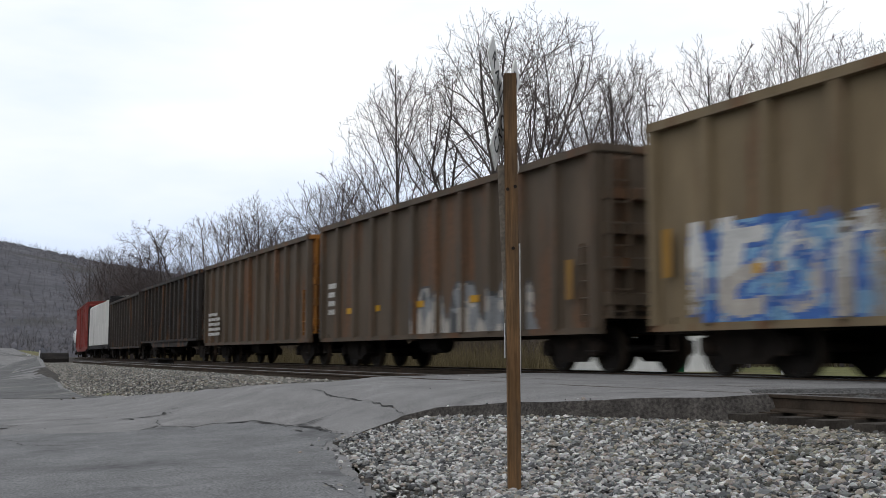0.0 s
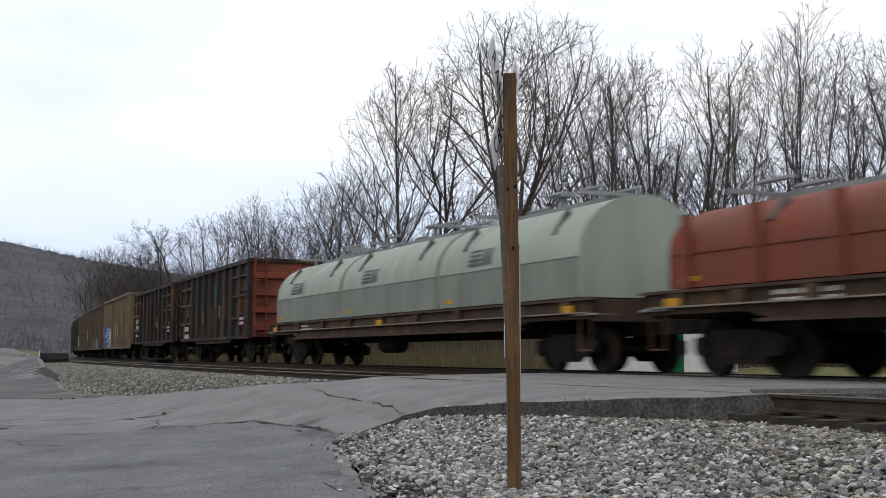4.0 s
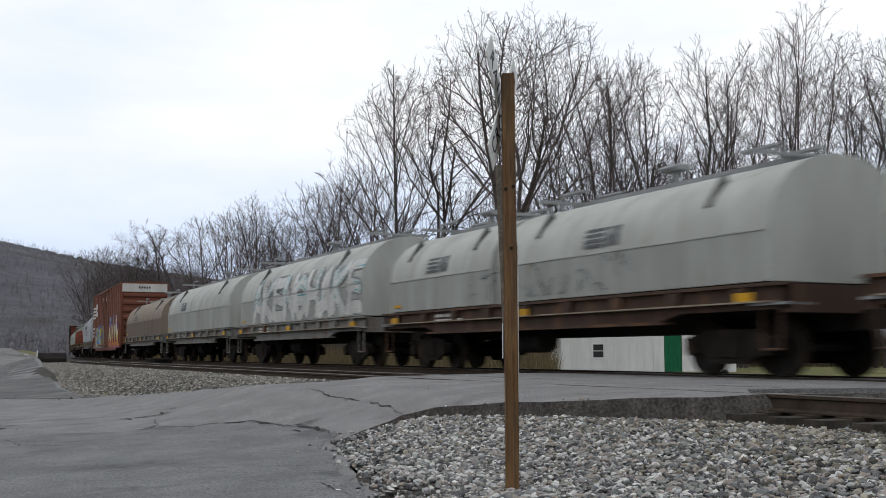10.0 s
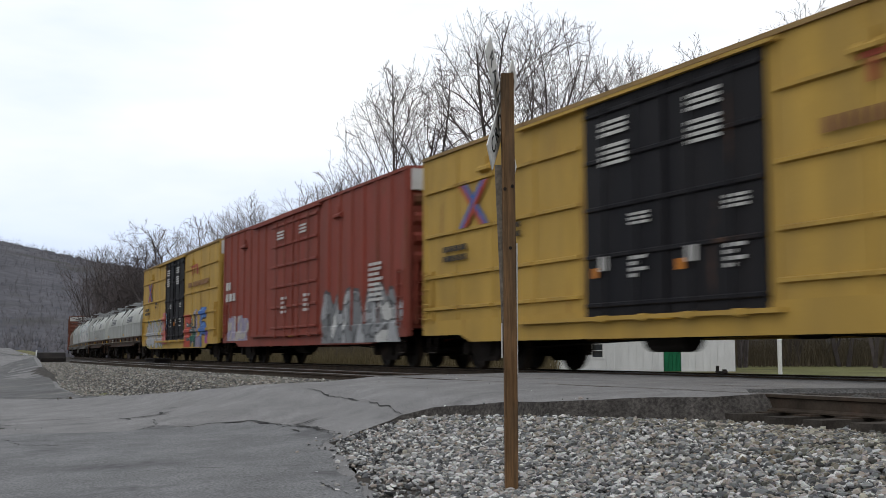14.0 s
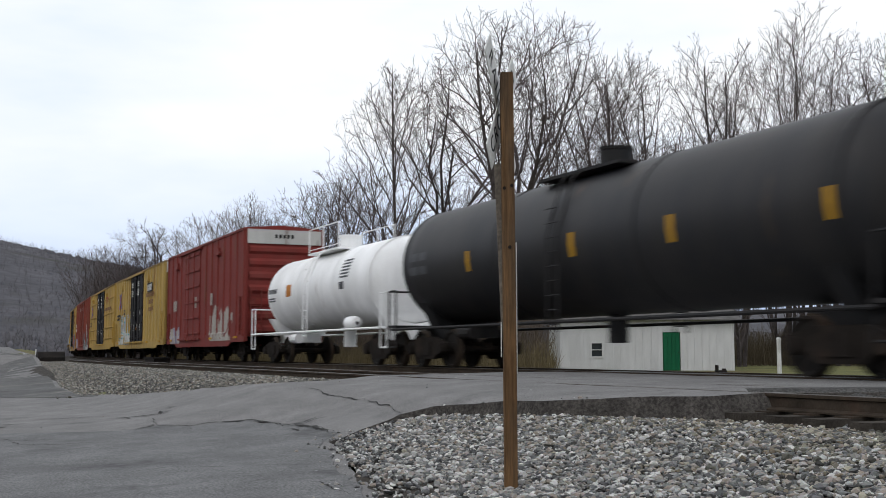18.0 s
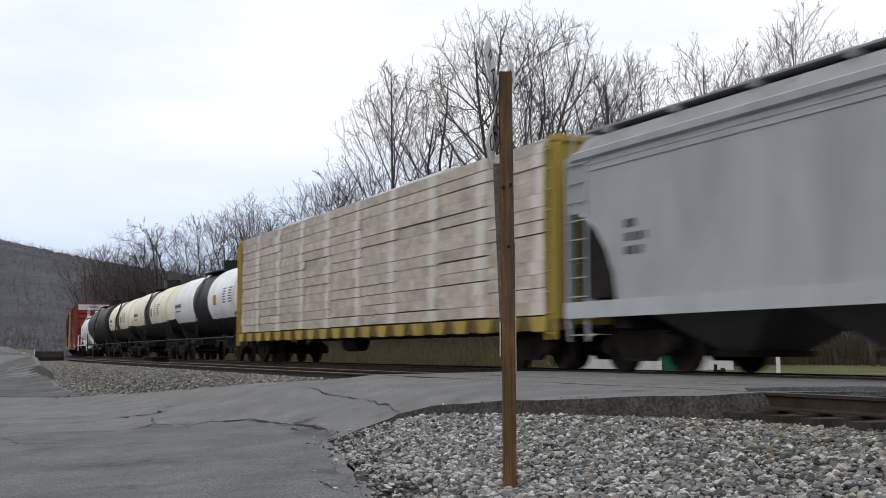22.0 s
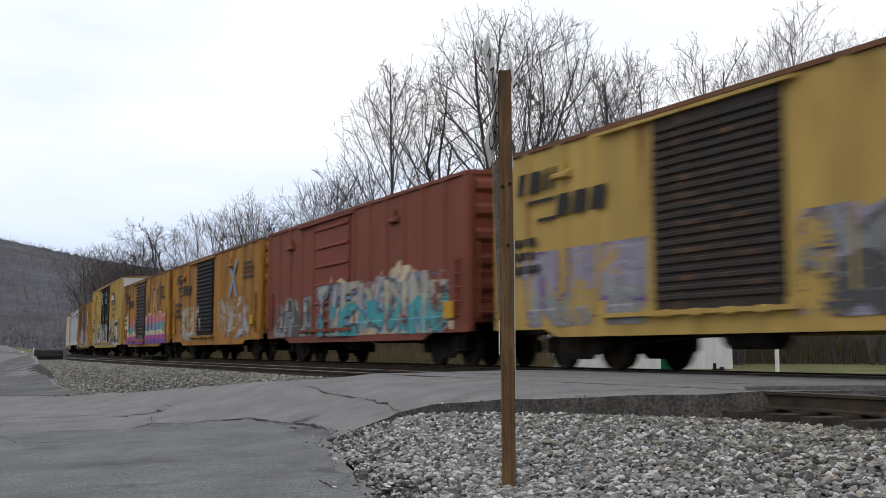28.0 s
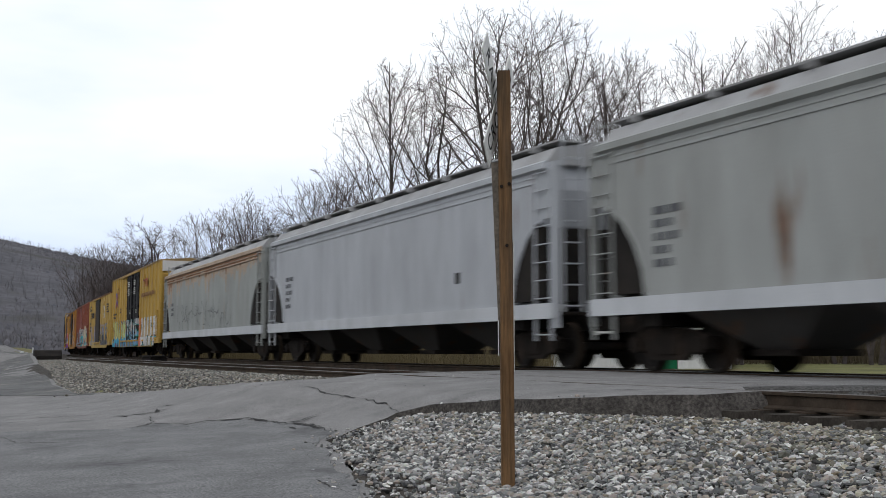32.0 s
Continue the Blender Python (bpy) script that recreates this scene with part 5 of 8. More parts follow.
graffiti(c, art_patch(3.9, 1.55, 0.05, 33, 0.75), 0.05, L / 2 - 0.95, 0.84, pf, pal("sky", "sky", "blue", "sky", "blue"), 1.48, "blue sprayed ground")
graffiti(c, art_word("NEST", 3.9, 1.55, 0.04, 33, 0.12, 0.14, 0.05, worn=0.22), 0.04, L / 2 - 0.95, 0.86, pf, pal("sky", "blue", "fadedwhite", "white", "white"), 1.48, "white letters on blue graffiti", off=0.012)
graffiti(c, art_word("ROUSE", 4.6, 1.5, 0.045, 34, 0.05, 0.17, 0.05, 0.06, worn=0.5), 0.045, L / 2 - 4.7, 0.84, pf, pal("faintgrey", "grey", "faintgrey", "fadedwhite", "silver"), 1.48, "pale grey washed graffiti letters")
graffiti(c, art_word("KUNER", 5.0, 1.5, 0.045, 35, 0.05, 0.15, 0.10, 0.08, 0.10, worn=0.3), 0.045, L / 2 - 8.6, 0.80, pf, pal("grey", "black", "dkgrey", "dkgrey", "silver"), 1.48, "black sprayed graffiti letters")
bars(c, 1.49, L / 2 - 1.0, 2.35, [0.30, 0.30, 0.30], 0.22, 0.08, M_WHITE)
for xx in (5.0, 2.4, -0.9, -3.7):
    part("reflector_strip", B().box(xx - 0.3, xx + 0.3, 1.485, 1.50, 1.55, 1.70), M_YELLOW, c)
bars(c, 1.615, -L / 2 + 1.0, 1.75, [0.22], 0.75, 0.1, P_DULLYEL)
bars(c, 1.615, L / 2 - 0.45, 2.0, [0.22], 0.8, 0.1, P_DULLYEL)
for fr, re, m, em, lab in ((341.2, 327.6, P_COAL, P_COAL, "black coal gondola car with yellow marks"), (325.4, 312.2, P_COAL, P_RUSTRED, "black coal gondola car with a rust-red rear end")):
    c, L, pf = gondola(fr, re, m, lab, top=3.92, sill=0.80, step=0.14, ribs=11, end_mat=em, chord_mat=m)
    for k, (x, z) in enumerate(((0.10, 1.9), (-0.14, 2.1), (0.36, 2.3))):
        bars(c, 1.615, x * L, z, [0.15], 0.5, 0.1, P_DULLYEL, "reflector_strip")
    stencil(c, L / 2, 1.615, M_WHITE, L / 2 - 1.3, 2.25 if em is P_COAL else 1.50, 2, 1.3, 0.20, 3)
    stencil(c, L / 2, 1.615, M_WHITE, L / 2 - 1.3, 1.42 if em is P_COAL else 1.20, 1, 1.2, 0.12, 3)
    part("painted_panel", B().box(L / 2 - (0.78 if em is P_COAL else 0.30), L / 2 - 0.12, 1.481, 1.490, 1.15, 3.75), P_RUSTRED, c, "rust-red painted end section")
    stencil(c, L / 2, 1.615, M_WHITE, -L / 2 + 1.2, 1.7, 2, 0.6, 0.1, 5)
    for sx in (1, -1):
        for zz in (1.7, 2.55, 3.3):
            x0, x1 = sorted((sx * (L / 2 - 0.15), sx * (L / 2 - 2.6)))
            part("dusty_ledge", B().box(x0, x1, 1.48, 1.585, zz, zz + 0.09), P_GON if sx > 0 else P_COAL2, c)
    w_s, x_s, x_g = (0.35, -1.4, 1.9) if em is P_COAL else (0.75, 2.0, -0.2)
    graffiti(c, art_patch(w_s, w_s * 1.1, 0.04, 41, 1.15), 0.04, x_s, 1.7, pf, pal("faintgrey", "fadedwhite", "fadedwhite", "fadedwhite", "faintgrey"), 1.48, "white paint splash")
    graffiti(c, art_patch(w_s, 1.2, 0.04, 43, 1.5), 0.04, x_g, 2.3, pf, pal("darkgreen", "darkgreen", "darkgreen", "darkgreen", "darkgreen"), 1.48, "small green paint mark")
    part("side_brace", B().box(-L / 2, -L / 2 + 1.4, 1.48, 1.56, 2.75, 2.9), m, c)
    part("side_brace", B().box(-L / 2, -L / 2 + 1.4, 1.48, 1.56, 1.85, 2.0), m, c)

coil_car(309.3, 288.2, P_FRAMER, "coil car with two pale green hoods on a rust-brown frame", [(0.035, 0.335), (0.345, 0.66), (0.67, 0.97)], P_COILG, 3.42, skirt=P_SKIRTG)
c, L = coil_car(286.8, 272.7, P_FRAMER, "coil car with a ribbed red cover on a rust-brown frame", [(0.05, 0.95)], P_RUSTRED, 2.85, mark=None)
for k in range(8):
    part("cover_post", B().box(L / 2 - 1.2 - k * (L - 2.4) / 7 - 0.07, L / 2 - 1.2 - k * (L - 2.4) / 7 + 0.07, 1.46, 1.55, 1.4, 2.6), P_RUSTRED, c)
stencil(c, L / 2, 1.475, M_WHITE, 0.6, 1.75, 2, 2.0, 0.16, 8)
part("lifting_loop", B().rod([(-2.6, 0, 2.8), (-2.5, 0, 3.35), (-2.2, 0, 3.5), (-1.9, 0, 3.35), (-1.8, 0, 2.8)], 0.05), M_BLACK, c)
c, L = coil_car(272.0, 259.7, P_FRAME, "coil car under one tall slate-grey cover", [(0.02, 0.80)], P_GREY, 3.93, z0=1.45, mark=M_BLACK, mark_w=2.4)
stencil(c, L / 2, 1.468, M_GREYBAR, L / 2 - 4.4, 2.3, 2, 1.6, 0.14, 5)

# brown box car: plain stripes and block marks
c, L, pf = box_car(257.4, 237.9, P_OXBROWN, "oxide brown box car with white stripes and colourful graffiti", eave=5.08, ribs=17,
                   door=dict(w=4.6, mat=P_OXBROWN, leaves=2, bars=6), roof_mat=P_OXBROWN)
flag_stripes(c, 1.58, L / 2 - 0.15, 3.98, 2.2, 0.145, 4, M_WHITE, "stripes", -0.6)


def slab_letters(car, x, y, z0, h, material, strokes):
    """Two block marks beside the stripes, drawn as plain slabs: (x0, z0, x1, z1) as shares of the height."""
    for x0, z_0, x1, z_1 in strokes:
        part("railway_mark", B().prism([(x - x0 * h, z0 + z_0 * h), (x - x1 * h, z0 + z_0 * h), (x - x1 * h, z0 + z_1 * h), (x - x0 * h, z0 + z_1 * h)], y, y + 0.006, "y"), material, car)


slab_letters(c, L / 2 - 2.45, 1.58, 3.30, 0.95, M_WHITE, ((0, 0, 0.26, 1), (0.42, 0, 0.70, 1), (0.84, 0.58, 1.6, 1), (0.84, 0, 1.6, 0.40)))
for xd in (1.4, -0.9):
    flag_stripes(c, 1.63, xd, 4.42, 0.75, 0.06, 3, M_WHITE, "door_stripes", -0.4)
stencil(c, L / 2, 1.58, M_WHITE, L / 2 - 0.55, 2.35, 3, 1.0, 0.17, 2)
stencil(c, L / 2, 1.58, M_WHITE, -L / 2 + 2.2, 2.9, 9, 0.9, 0.08, 3)
graffiti(c, art_patch(8.4, 1.7, 0.06, 52, 0.95), 0.06, L / 2 - 1.6, 0.80, pf, pal("grey", "grey", "grey", "faintgrey", "grey"), label="grey-green sprayed ground of the graffiti")
graffiti(c, art_word("GRUMEAK", 8.2, 1.6, 0.04, 51, 0.06, 0.13, 0.07, 0.05, 0.10, worn=0.34), 0.04, L / 2 - 1.8, 0.82, pf, pal("sky", "dkgrey", "yellow", "yellow", "sky"), label="yellow and blue graffiti letters", off=0.012)
graffiti(c, art_shards(7.2, 1.5, 0.05, 58, 60, 0.85), 0.05, L / 2 - 2.2, 1.15, pf, pal("blue", "sky", "blue", "sky", "grey"), label="blue sprayed shadows", off=0.009)
graffiti(c, art_word("ORKEMS", 7.0, 1.65, 0.04, 55, 0.04, 0.17, 0.07, 0.12, 0.06, 0.36, 0.05), 0.04, -2.5, 0.80, pf, pal("purple", "purple", "orange", "cream", "yellow"), label="orange and cream graffiti with a purple halo")
graffiti(c, art_patch(0.9, 0.75, 0.04, 59, 0.9), 0.04, -3.0, 2.30, pf, pal("blue", "purple", "blue", "sky", "blue"), label="blue sprayed plume")
graffiti(c, art_patch(0.9, 0.75, 0.04, 60, 0.9), 0.04, -5.1, 2.38, pf, pal("blue", "purple", "blue", "sky", "blue"), label="blue sprayed plume")
bars(c, 1.58, -L / 2 + 1.15, 1.35, [0.42], 0.5, 0.1, M_YELLOW)

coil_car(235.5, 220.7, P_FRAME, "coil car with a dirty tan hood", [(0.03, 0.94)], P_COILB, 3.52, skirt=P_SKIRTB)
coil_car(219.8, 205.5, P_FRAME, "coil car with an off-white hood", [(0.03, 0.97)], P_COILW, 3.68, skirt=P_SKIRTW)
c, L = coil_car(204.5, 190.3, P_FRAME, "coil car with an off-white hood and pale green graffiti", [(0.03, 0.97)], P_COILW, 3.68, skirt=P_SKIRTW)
zs_h, zt_h = 1.42 + 0.40 * (3.68 - 1.42), 3.68
graffiti(c, art_word("AKENSHAKE", 10.2, 1.40, 0.04, 71, 0.10, 0.15, 0.055, 0.0, 0.05, 0.5, 0.04), 0.045, L / 2 - 2.3, 1.46, lambda x: 0.007, pal("teal", "grey", "white", "white", "teal"), 1.463, "large pale graffiti letters edged in grey and teal",
         bulge=lambda z: 1.46 * (1 - math.sqrt(max(0.0, 1 - max(0.0, (z - zs_h) / (zt_h - zs_h)) ** 2))) - 0.014 * (z > zs_h))
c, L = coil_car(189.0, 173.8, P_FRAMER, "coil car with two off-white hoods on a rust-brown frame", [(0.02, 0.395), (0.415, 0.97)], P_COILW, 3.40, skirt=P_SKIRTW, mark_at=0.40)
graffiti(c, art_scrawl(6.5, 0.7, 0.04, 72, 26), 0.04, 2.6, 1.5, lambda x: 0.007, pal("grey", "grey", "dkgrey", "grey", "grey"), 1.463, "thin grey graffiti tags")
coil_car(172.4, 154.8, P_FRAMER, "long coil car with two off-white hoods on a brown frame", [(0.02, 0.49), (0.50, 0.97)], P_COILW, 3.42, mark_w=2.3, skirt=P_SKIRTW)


def crossed_mark(car, x, z, y, size=0.62):
    """A faded red and blue crossed mark."""
    for i, (m, sg) in enumerate(((SP["red"], 1), (SP["blue"], -1))):
        for k in (0, 1):
            o = (k - 0.5) * 0.16
            p = [(x - size, z - 0.78 * size * sg), (x - size + 0.2, z - 0.78 * size * sg), (x + size, z + 0.78 * size * sg), (x + size - 0.2, z + 0.78 * size * sg)]
            part("crossed_mark", B().prism([(a + o, c_) for a, c_ in p], y, y + 0.005 + 0.003 * i, "y"), m if k else (SP["blue"] if i == 0 else SP["red"]), car)


P_REDMARK = paint("faded_red_mark_paint", (0.40, 0.085, 0.045), 0.1, 0.2)
P_SLOGAN = paint("faded_brown_lettering_paint", (0.27, 0.135, 0.055), 0.1, 0.2)


def yellow_box(front, rear, label, material=P_YEL, bands=True, seed=1, arts=(), logo="text", eave=5.1, white_block=False):
    c, L, pf = box_car(front, rear, material, label, eave=eave, ribs=19, bands=bands, door=dict(w=4.9, mat=P_BLKDOOR, leaves=2, bars=5, track=material), end_mat=material, roof_mat=P_ROOFTAN)
    crossed_mark(c, L / 2 - 2.75, eave - 1.45, 1.585)
    for xd in (1.85, -0.65):
        flag_stripes(c, 1.622, xd, eave - 0.62, 0.85, 0.06, 3, M_WHITE, "door_stripes", -0.35)
        flag_stripes(c, 1.622, xd, eave - 1.05, 0.85, 0.06, 4, M_WHITE, "door_stripes", -0.35)
        flag_stripes(c, 1.622, xd - 0.9, 2.75, 0.55, 0.045, 3, M_WHITE, "door_stripes", -0.35)
        stencil(c, L / 2, 1.622, M_WHITE, xd - 0.9, 2.0, 4, 0.6, 0.06, seed + 4)
        bars(c, 1.622, xd + 0.05, 1.95, [0.26], 0.26, 0.1, M_WHITE, "door_label")
        bars(c, 1.622, xd + 0.30, 1.80, [0.2], 0.18, 0.1, SP["orange"], "door_label")
    stencil(c, L / 2, 1.585, P_BRNDOOR, L / 2 - 1.2, 2.75, 2, 1.9, 0.13, seed)
    stencil(c, L / 2, 1.585, P_BRNDOOR, L / 2 - 4.4, 3.0, 2, 0.7, 0.11, seed + 1)
    if white_block:
        bars(c, 1.585, -4.3, eave - 1.15, [1.75], 0.5, 0.1, M_BLACK)
        bars(c, 1.592, -4.42, eave - 1.15, [0.42, 0.42, 0.42], 0.33, 0.1, M_WHITE)
    else:
        bars(c, 1.585, -4.3, eave - 0.80, [0.46, 0.46, 0.40], 0.12, 0.07, P_REDMARK)
        bars(c, 1.585, -4.47, eave - 1.02, [0.13, 0.13, 0.30], 0.34, 0.40, P_REDMARK)
    for row in ((2.9, 1.55, -3.9), (1.5, 1.95, -4.9), (1.5, 2.35, -4.9)) if white_block else ((4.6, 1.62, -3.6),):
        rnd_b = random.Random(seed + int(row[1] * 10))
        x_b = row[2]
        while x_b > row[2] - row[0]:
            w_b = rnd_b.uniform(0.10, 0.20)
            bars(c, 1.585, x_b, eave - row[1], [w_b], 0.22, 0.1, P_SLOGAN)
            x_b -= w_b + (0.24 if rnd_b.random() < 0.12 else 0.06)
    for grid, cell, x, z, mats, lab in arts:
        graffiti(c, grid, cell, x, z, pf, mats, label=lab, steps=[(eave - d - 0.08, eave - d + 0.08, 0.062) for d in (1.97, 2.95, 3.70)] if bands else ())
    return c, L, pf


yellow_box(153.75, 134.1, "yellow box car with black doors and bright graffiti", arts=(
    (art_word("SARKO", 5.6, 1.5, 0.04, 81, 0.08, 0.19, 0.06, 0.10, 0.06, 0.5, 0.06), 0.04, 8.3, 0.66, pal("yellow", "dkgrey", "silver", "silver", "grey"), "silver graffiti letters with a yellow and pink edge"),
    (art_patch(1.9, 1.6, 0.05, 84, 0.65), 0.05, 3.5, 0.84, pal("red", "red", "pink", "red", "orange"), "red sprayed arrow"),
    (art_patch(0.9, 0.8, 0.05, 85, 0.6), 0.05, 2.5, 1.6, pal("blue", "blue", "blue", "sky", "blue"), "blue sprayed cloud"),
    (art_word("E", 1.6, 1.62, 0.04, 80, 0.0, 0.19, 0.06, 0.03), 0.04, -2.55, 0.54, pal("white", "dkgrey", "red", "red", "pink"), "orange-red graffiti letter"),
    (art_word("H", 1.5, 1.6, 0.04, 86, 0.0, 0.21, 0.06, 0.03), 0.04, -3.85, 0.54, pal("silver", "black", "darkgreen", "dkgrey", "silver"), "dark green graffiti letter"),
    (art_word("L", 1.5, 1.80, 0.04, 87, 0.0, 0.20, 0.05), 0.04, -5.0, 0.54, pal("purple", "purple", "lilac", "lilac", "white"), "lilac graffiti letter"),
    (art_word("F", 1.5, 1.90, 0.04, 88, -0.10, 0.15, 0.06), 0.04, -6.0, 0.50, pal("dkgrey", "black", "blue", "blue", "sky"), "tall blue graffiti letter"),
    (art_patch(0.5, 0.55, 0.05, 89, 0.4), 0.05, -7.35, 0.80, pal("purple", "magenta", "magenta", "purple", "purple"), "small purple sprayed bottle")))
c, L, pf = box_car(133.1, 114.0, P_RED, "oxide red box car with grey graffiti", eave=5.10, ribs=20, door=dict(w=5.0, mat=P_RED, leaves=2, bars=6))
for xd in (1.7, -0.75):
    flag_stripes(c, 1.63, xd, 4.45, 0.75, 0.06, 3, M_WHITE, "door_stripes", -0.4)
    stencil(c, L / 2, 1.622, M_WHITE, xd - 0.5, 2.2, 4, 0.7, 0.09, 6)
bars(c, 1.58, L / 2 - 0.55, 3.0, [0.28, 0.3], 0.3, 0.12, M_WHITE)
bars(c, 1.58, L / 2 - 0.55, 2.55, [0.3, 0.42, 0.3], 0.3, 0.2, M_WHITE)
graffiti(c, art_shards(6.6, 1.6, 0.04, 91, 60, 0.5), 0.04, -2.7, 0.66, pf, pal("dkgrey", "dkgrey", "grey", "silver", "white"), label="large grey and white graffiti")
graffiti(c, art_patch(3.2, 1.0, 0.06, 4), 0.06, L / 2 - 0.7, 0.85, pf, pal("rose", "rose", "lilac", "fadedwhite", "rose"), label="washed-out pale graffiti")
stencil(c, L / 2, 1.58, M_WHITE, -L / 2 + 2.6, 2.75, 8, 1.3, 0.08, 13)
yellow_box(113.0, 93.6, "golden yellow box car with black doors and a crossed mark", seed=3)
yellow_box(92.6, 72.9, "pale yellow box car with black doors and pale graffiti", material=P_YEL2, bands=False, seed=5, white_block=True, arts=(
    (art_word("BEMUS", 5.4, 1.9, 0.045, 101, 0.05, 0.19, 0.05, 0.08, worn=0.3), 0.045, 8.0, 0.86, pal("white", "teal", "white", "silver", "lime"), "white and teal graffiti"),))
c, L, pf = box_car(71.9, 56.2, P_RED2, "bright red box car with a white end panel and pale graffiti", eave=5.12, ribs=15, door=dict(w=3.0, mat=P_RED2, leaves=1, bars=6), door_at=1.6)
graffiti(c, art_patch(4.4, 1.5, 0.05, 7, 1.28), 0.05, -1.6, 0.85, pf, pal("rose", "rose", "fadedwhite", "fadedwhite", "rose"), label="worn pale graffiti")
graffiti(c, art_patch(3.0, 0.8, 0.06, 9, 1.1), 0.06, 7.4, 0.80, pf, pal("rose", "rose", "lilac", "fadedwhite", "rose"), label="worn pale graffiti")
for x in (6.0, 5.6, 1.0, -2.2):
    bars(c, 1.58, x, 2.6, [0.16, 0.16], 0.5, 0.08, SP["fadedwhite"])

# tank cars
c, L, cz, r, tx = tank_car(55.5, 42.0, "short white tank car with white railings", [P_TANKW, P_TANKW], top=3.68, r=1.28, walk_mat=P_TANKW, frame_mat=P_TANKW, overhang=1.25, frame_z=1.02)
tank_bars(c, cz, r, tx - 0.5, cz + 0.1, [0.2, 0.18, 0.2, 0.2], 0.16, 0.07, M_GREYBAR)
tank_bars(c, cz, r, tx - 0.5, cz - 0.15, [0.8], 0.05, 0.1, M_GREYBAR, 2)
tank_bars(c, cz, r, tx - 2.6, cz + 0.05, [0.55], 0.4, 0.1, SP["orange"])
tank_bars(c, cz, r, -2.5, cz + 0.70, [0.75], 0.055, 0.1, M_GREYBAR, 6, 0.10)
tank_bars(c, cz, r, -2.5, cz - 0.05, [0.4], 0.22, 0.1, M_GREYBAR)
part("spare_tank", B().lathe([(-4.2, 0.05), (-4.16, 0.15), (-4.06, 0.2), (-3.6, 0.2), (-3.5, 0.15), (-3.46, 0.05)], 20, None, 1.32, 1.2), P_TANKW, c, "small white side tank", smooth=True)
c, L, cz, r, tx = tank_car(41.9, 24.9, "long black tank car with small yellow marks", [P_TANKB, P_TANKB], top=4.02, r=1.46, long_rail=False)
for x in (3.9, -0.5, -3.6, -7.2):
    tank_bars(c, cz, r, x, cz - 0.15, [0.17], 0.46, 0.1, M_YELLOW)
tank_bars(c, cz, r, tx - 0.8, cz + 0.15, [0.5, 0.4], 0.2, 0.12, M_GREYBAR, 2)
for i, (fr, re, up, lab) in enumerate(((24.7, 11.9, P_TANKC, "cream tank car with a black middle band and black underside"), (11.8, -2.0, P_TANKC, "cream tank car with a broad black band and yellow plates"),
                                       (-2.1, -16.6, P_TANKW, "white tank car with a black middle band and black underside"))):
    c, L, cz, r, tx = tank_car(fr, re, lab, [up, P_TANKB], top=3.92 + 0.04 * i, r=1.40, band=(0.38, 0.60 if i == 2 else 0.54), low=-0.54 if i == 2 else -0.47)
    tank_bars(c, cz, r, tx - 0.9, cz - 0.02, [0.2, 0.16, 0.2, 0.16, 0.2, 0.2], 0.17, 0.06, M_GREYBAR)
    tank_bars(c, cz, r, tx - 0.9, cz - 0.28, [0.7, 0.4], 0.05, 0.1, M_GREYBAR)
    tank_bars(c, cz, r, -4.3 if i == 2 else -1.9, cz + 0.35, [0.5, 0.6], 0.05, 0.5, M_GREYBAR, 6, 0.11)
    tank_bars(c, cz, r, -2.6 if i == 2 else -1.0 + 0.2 * i, cz - 0.05, [0.55], 0.42, 0.1, M_YELLOW)
    if i == 1:
        tank_bars(c, cz, r, -3.6, cz + 0.3, [0.2], 0.9, 0.1, M_YELLOW)
        tank_bars(c, cz, r, 0.6, cz + 0.15, [0.14], 0.4, 0.1, M_YELLOW)

wrapped_flat(-17.0, -40.7, "yellow centre-beam flat car loaded with wrapped lumber", P_WRAP, P_BEAM, rows=13, cols=9, h=3.5, bulkhead=4.5)

# covered hopper, box cars, last hoppers
c, L = hopper(-41.0, -59.2, P_HOP, "clean light grey covered hopper car", roof_mat=P_ROOF)
bars(c, 1.504, -L / 2 + 4.1, 3.7, [0.5, 0.5, 0.5, 0.5], 0.42, 0.12, SP["blue"])
stencil(c, L / 2, 1.504, M_GREYBAR, L / 2 - 2.0, 2.6, 3, 0.7, 0.14, 1)
stencil(c, L / 2, 1.504, SP["rose"], -2.0, 2.4, 6, 1.6, 0.08, 2)
bars(c, 1.504, -4.9, 2.05, [0.4], 0.4, 0.1, M_BLACK)


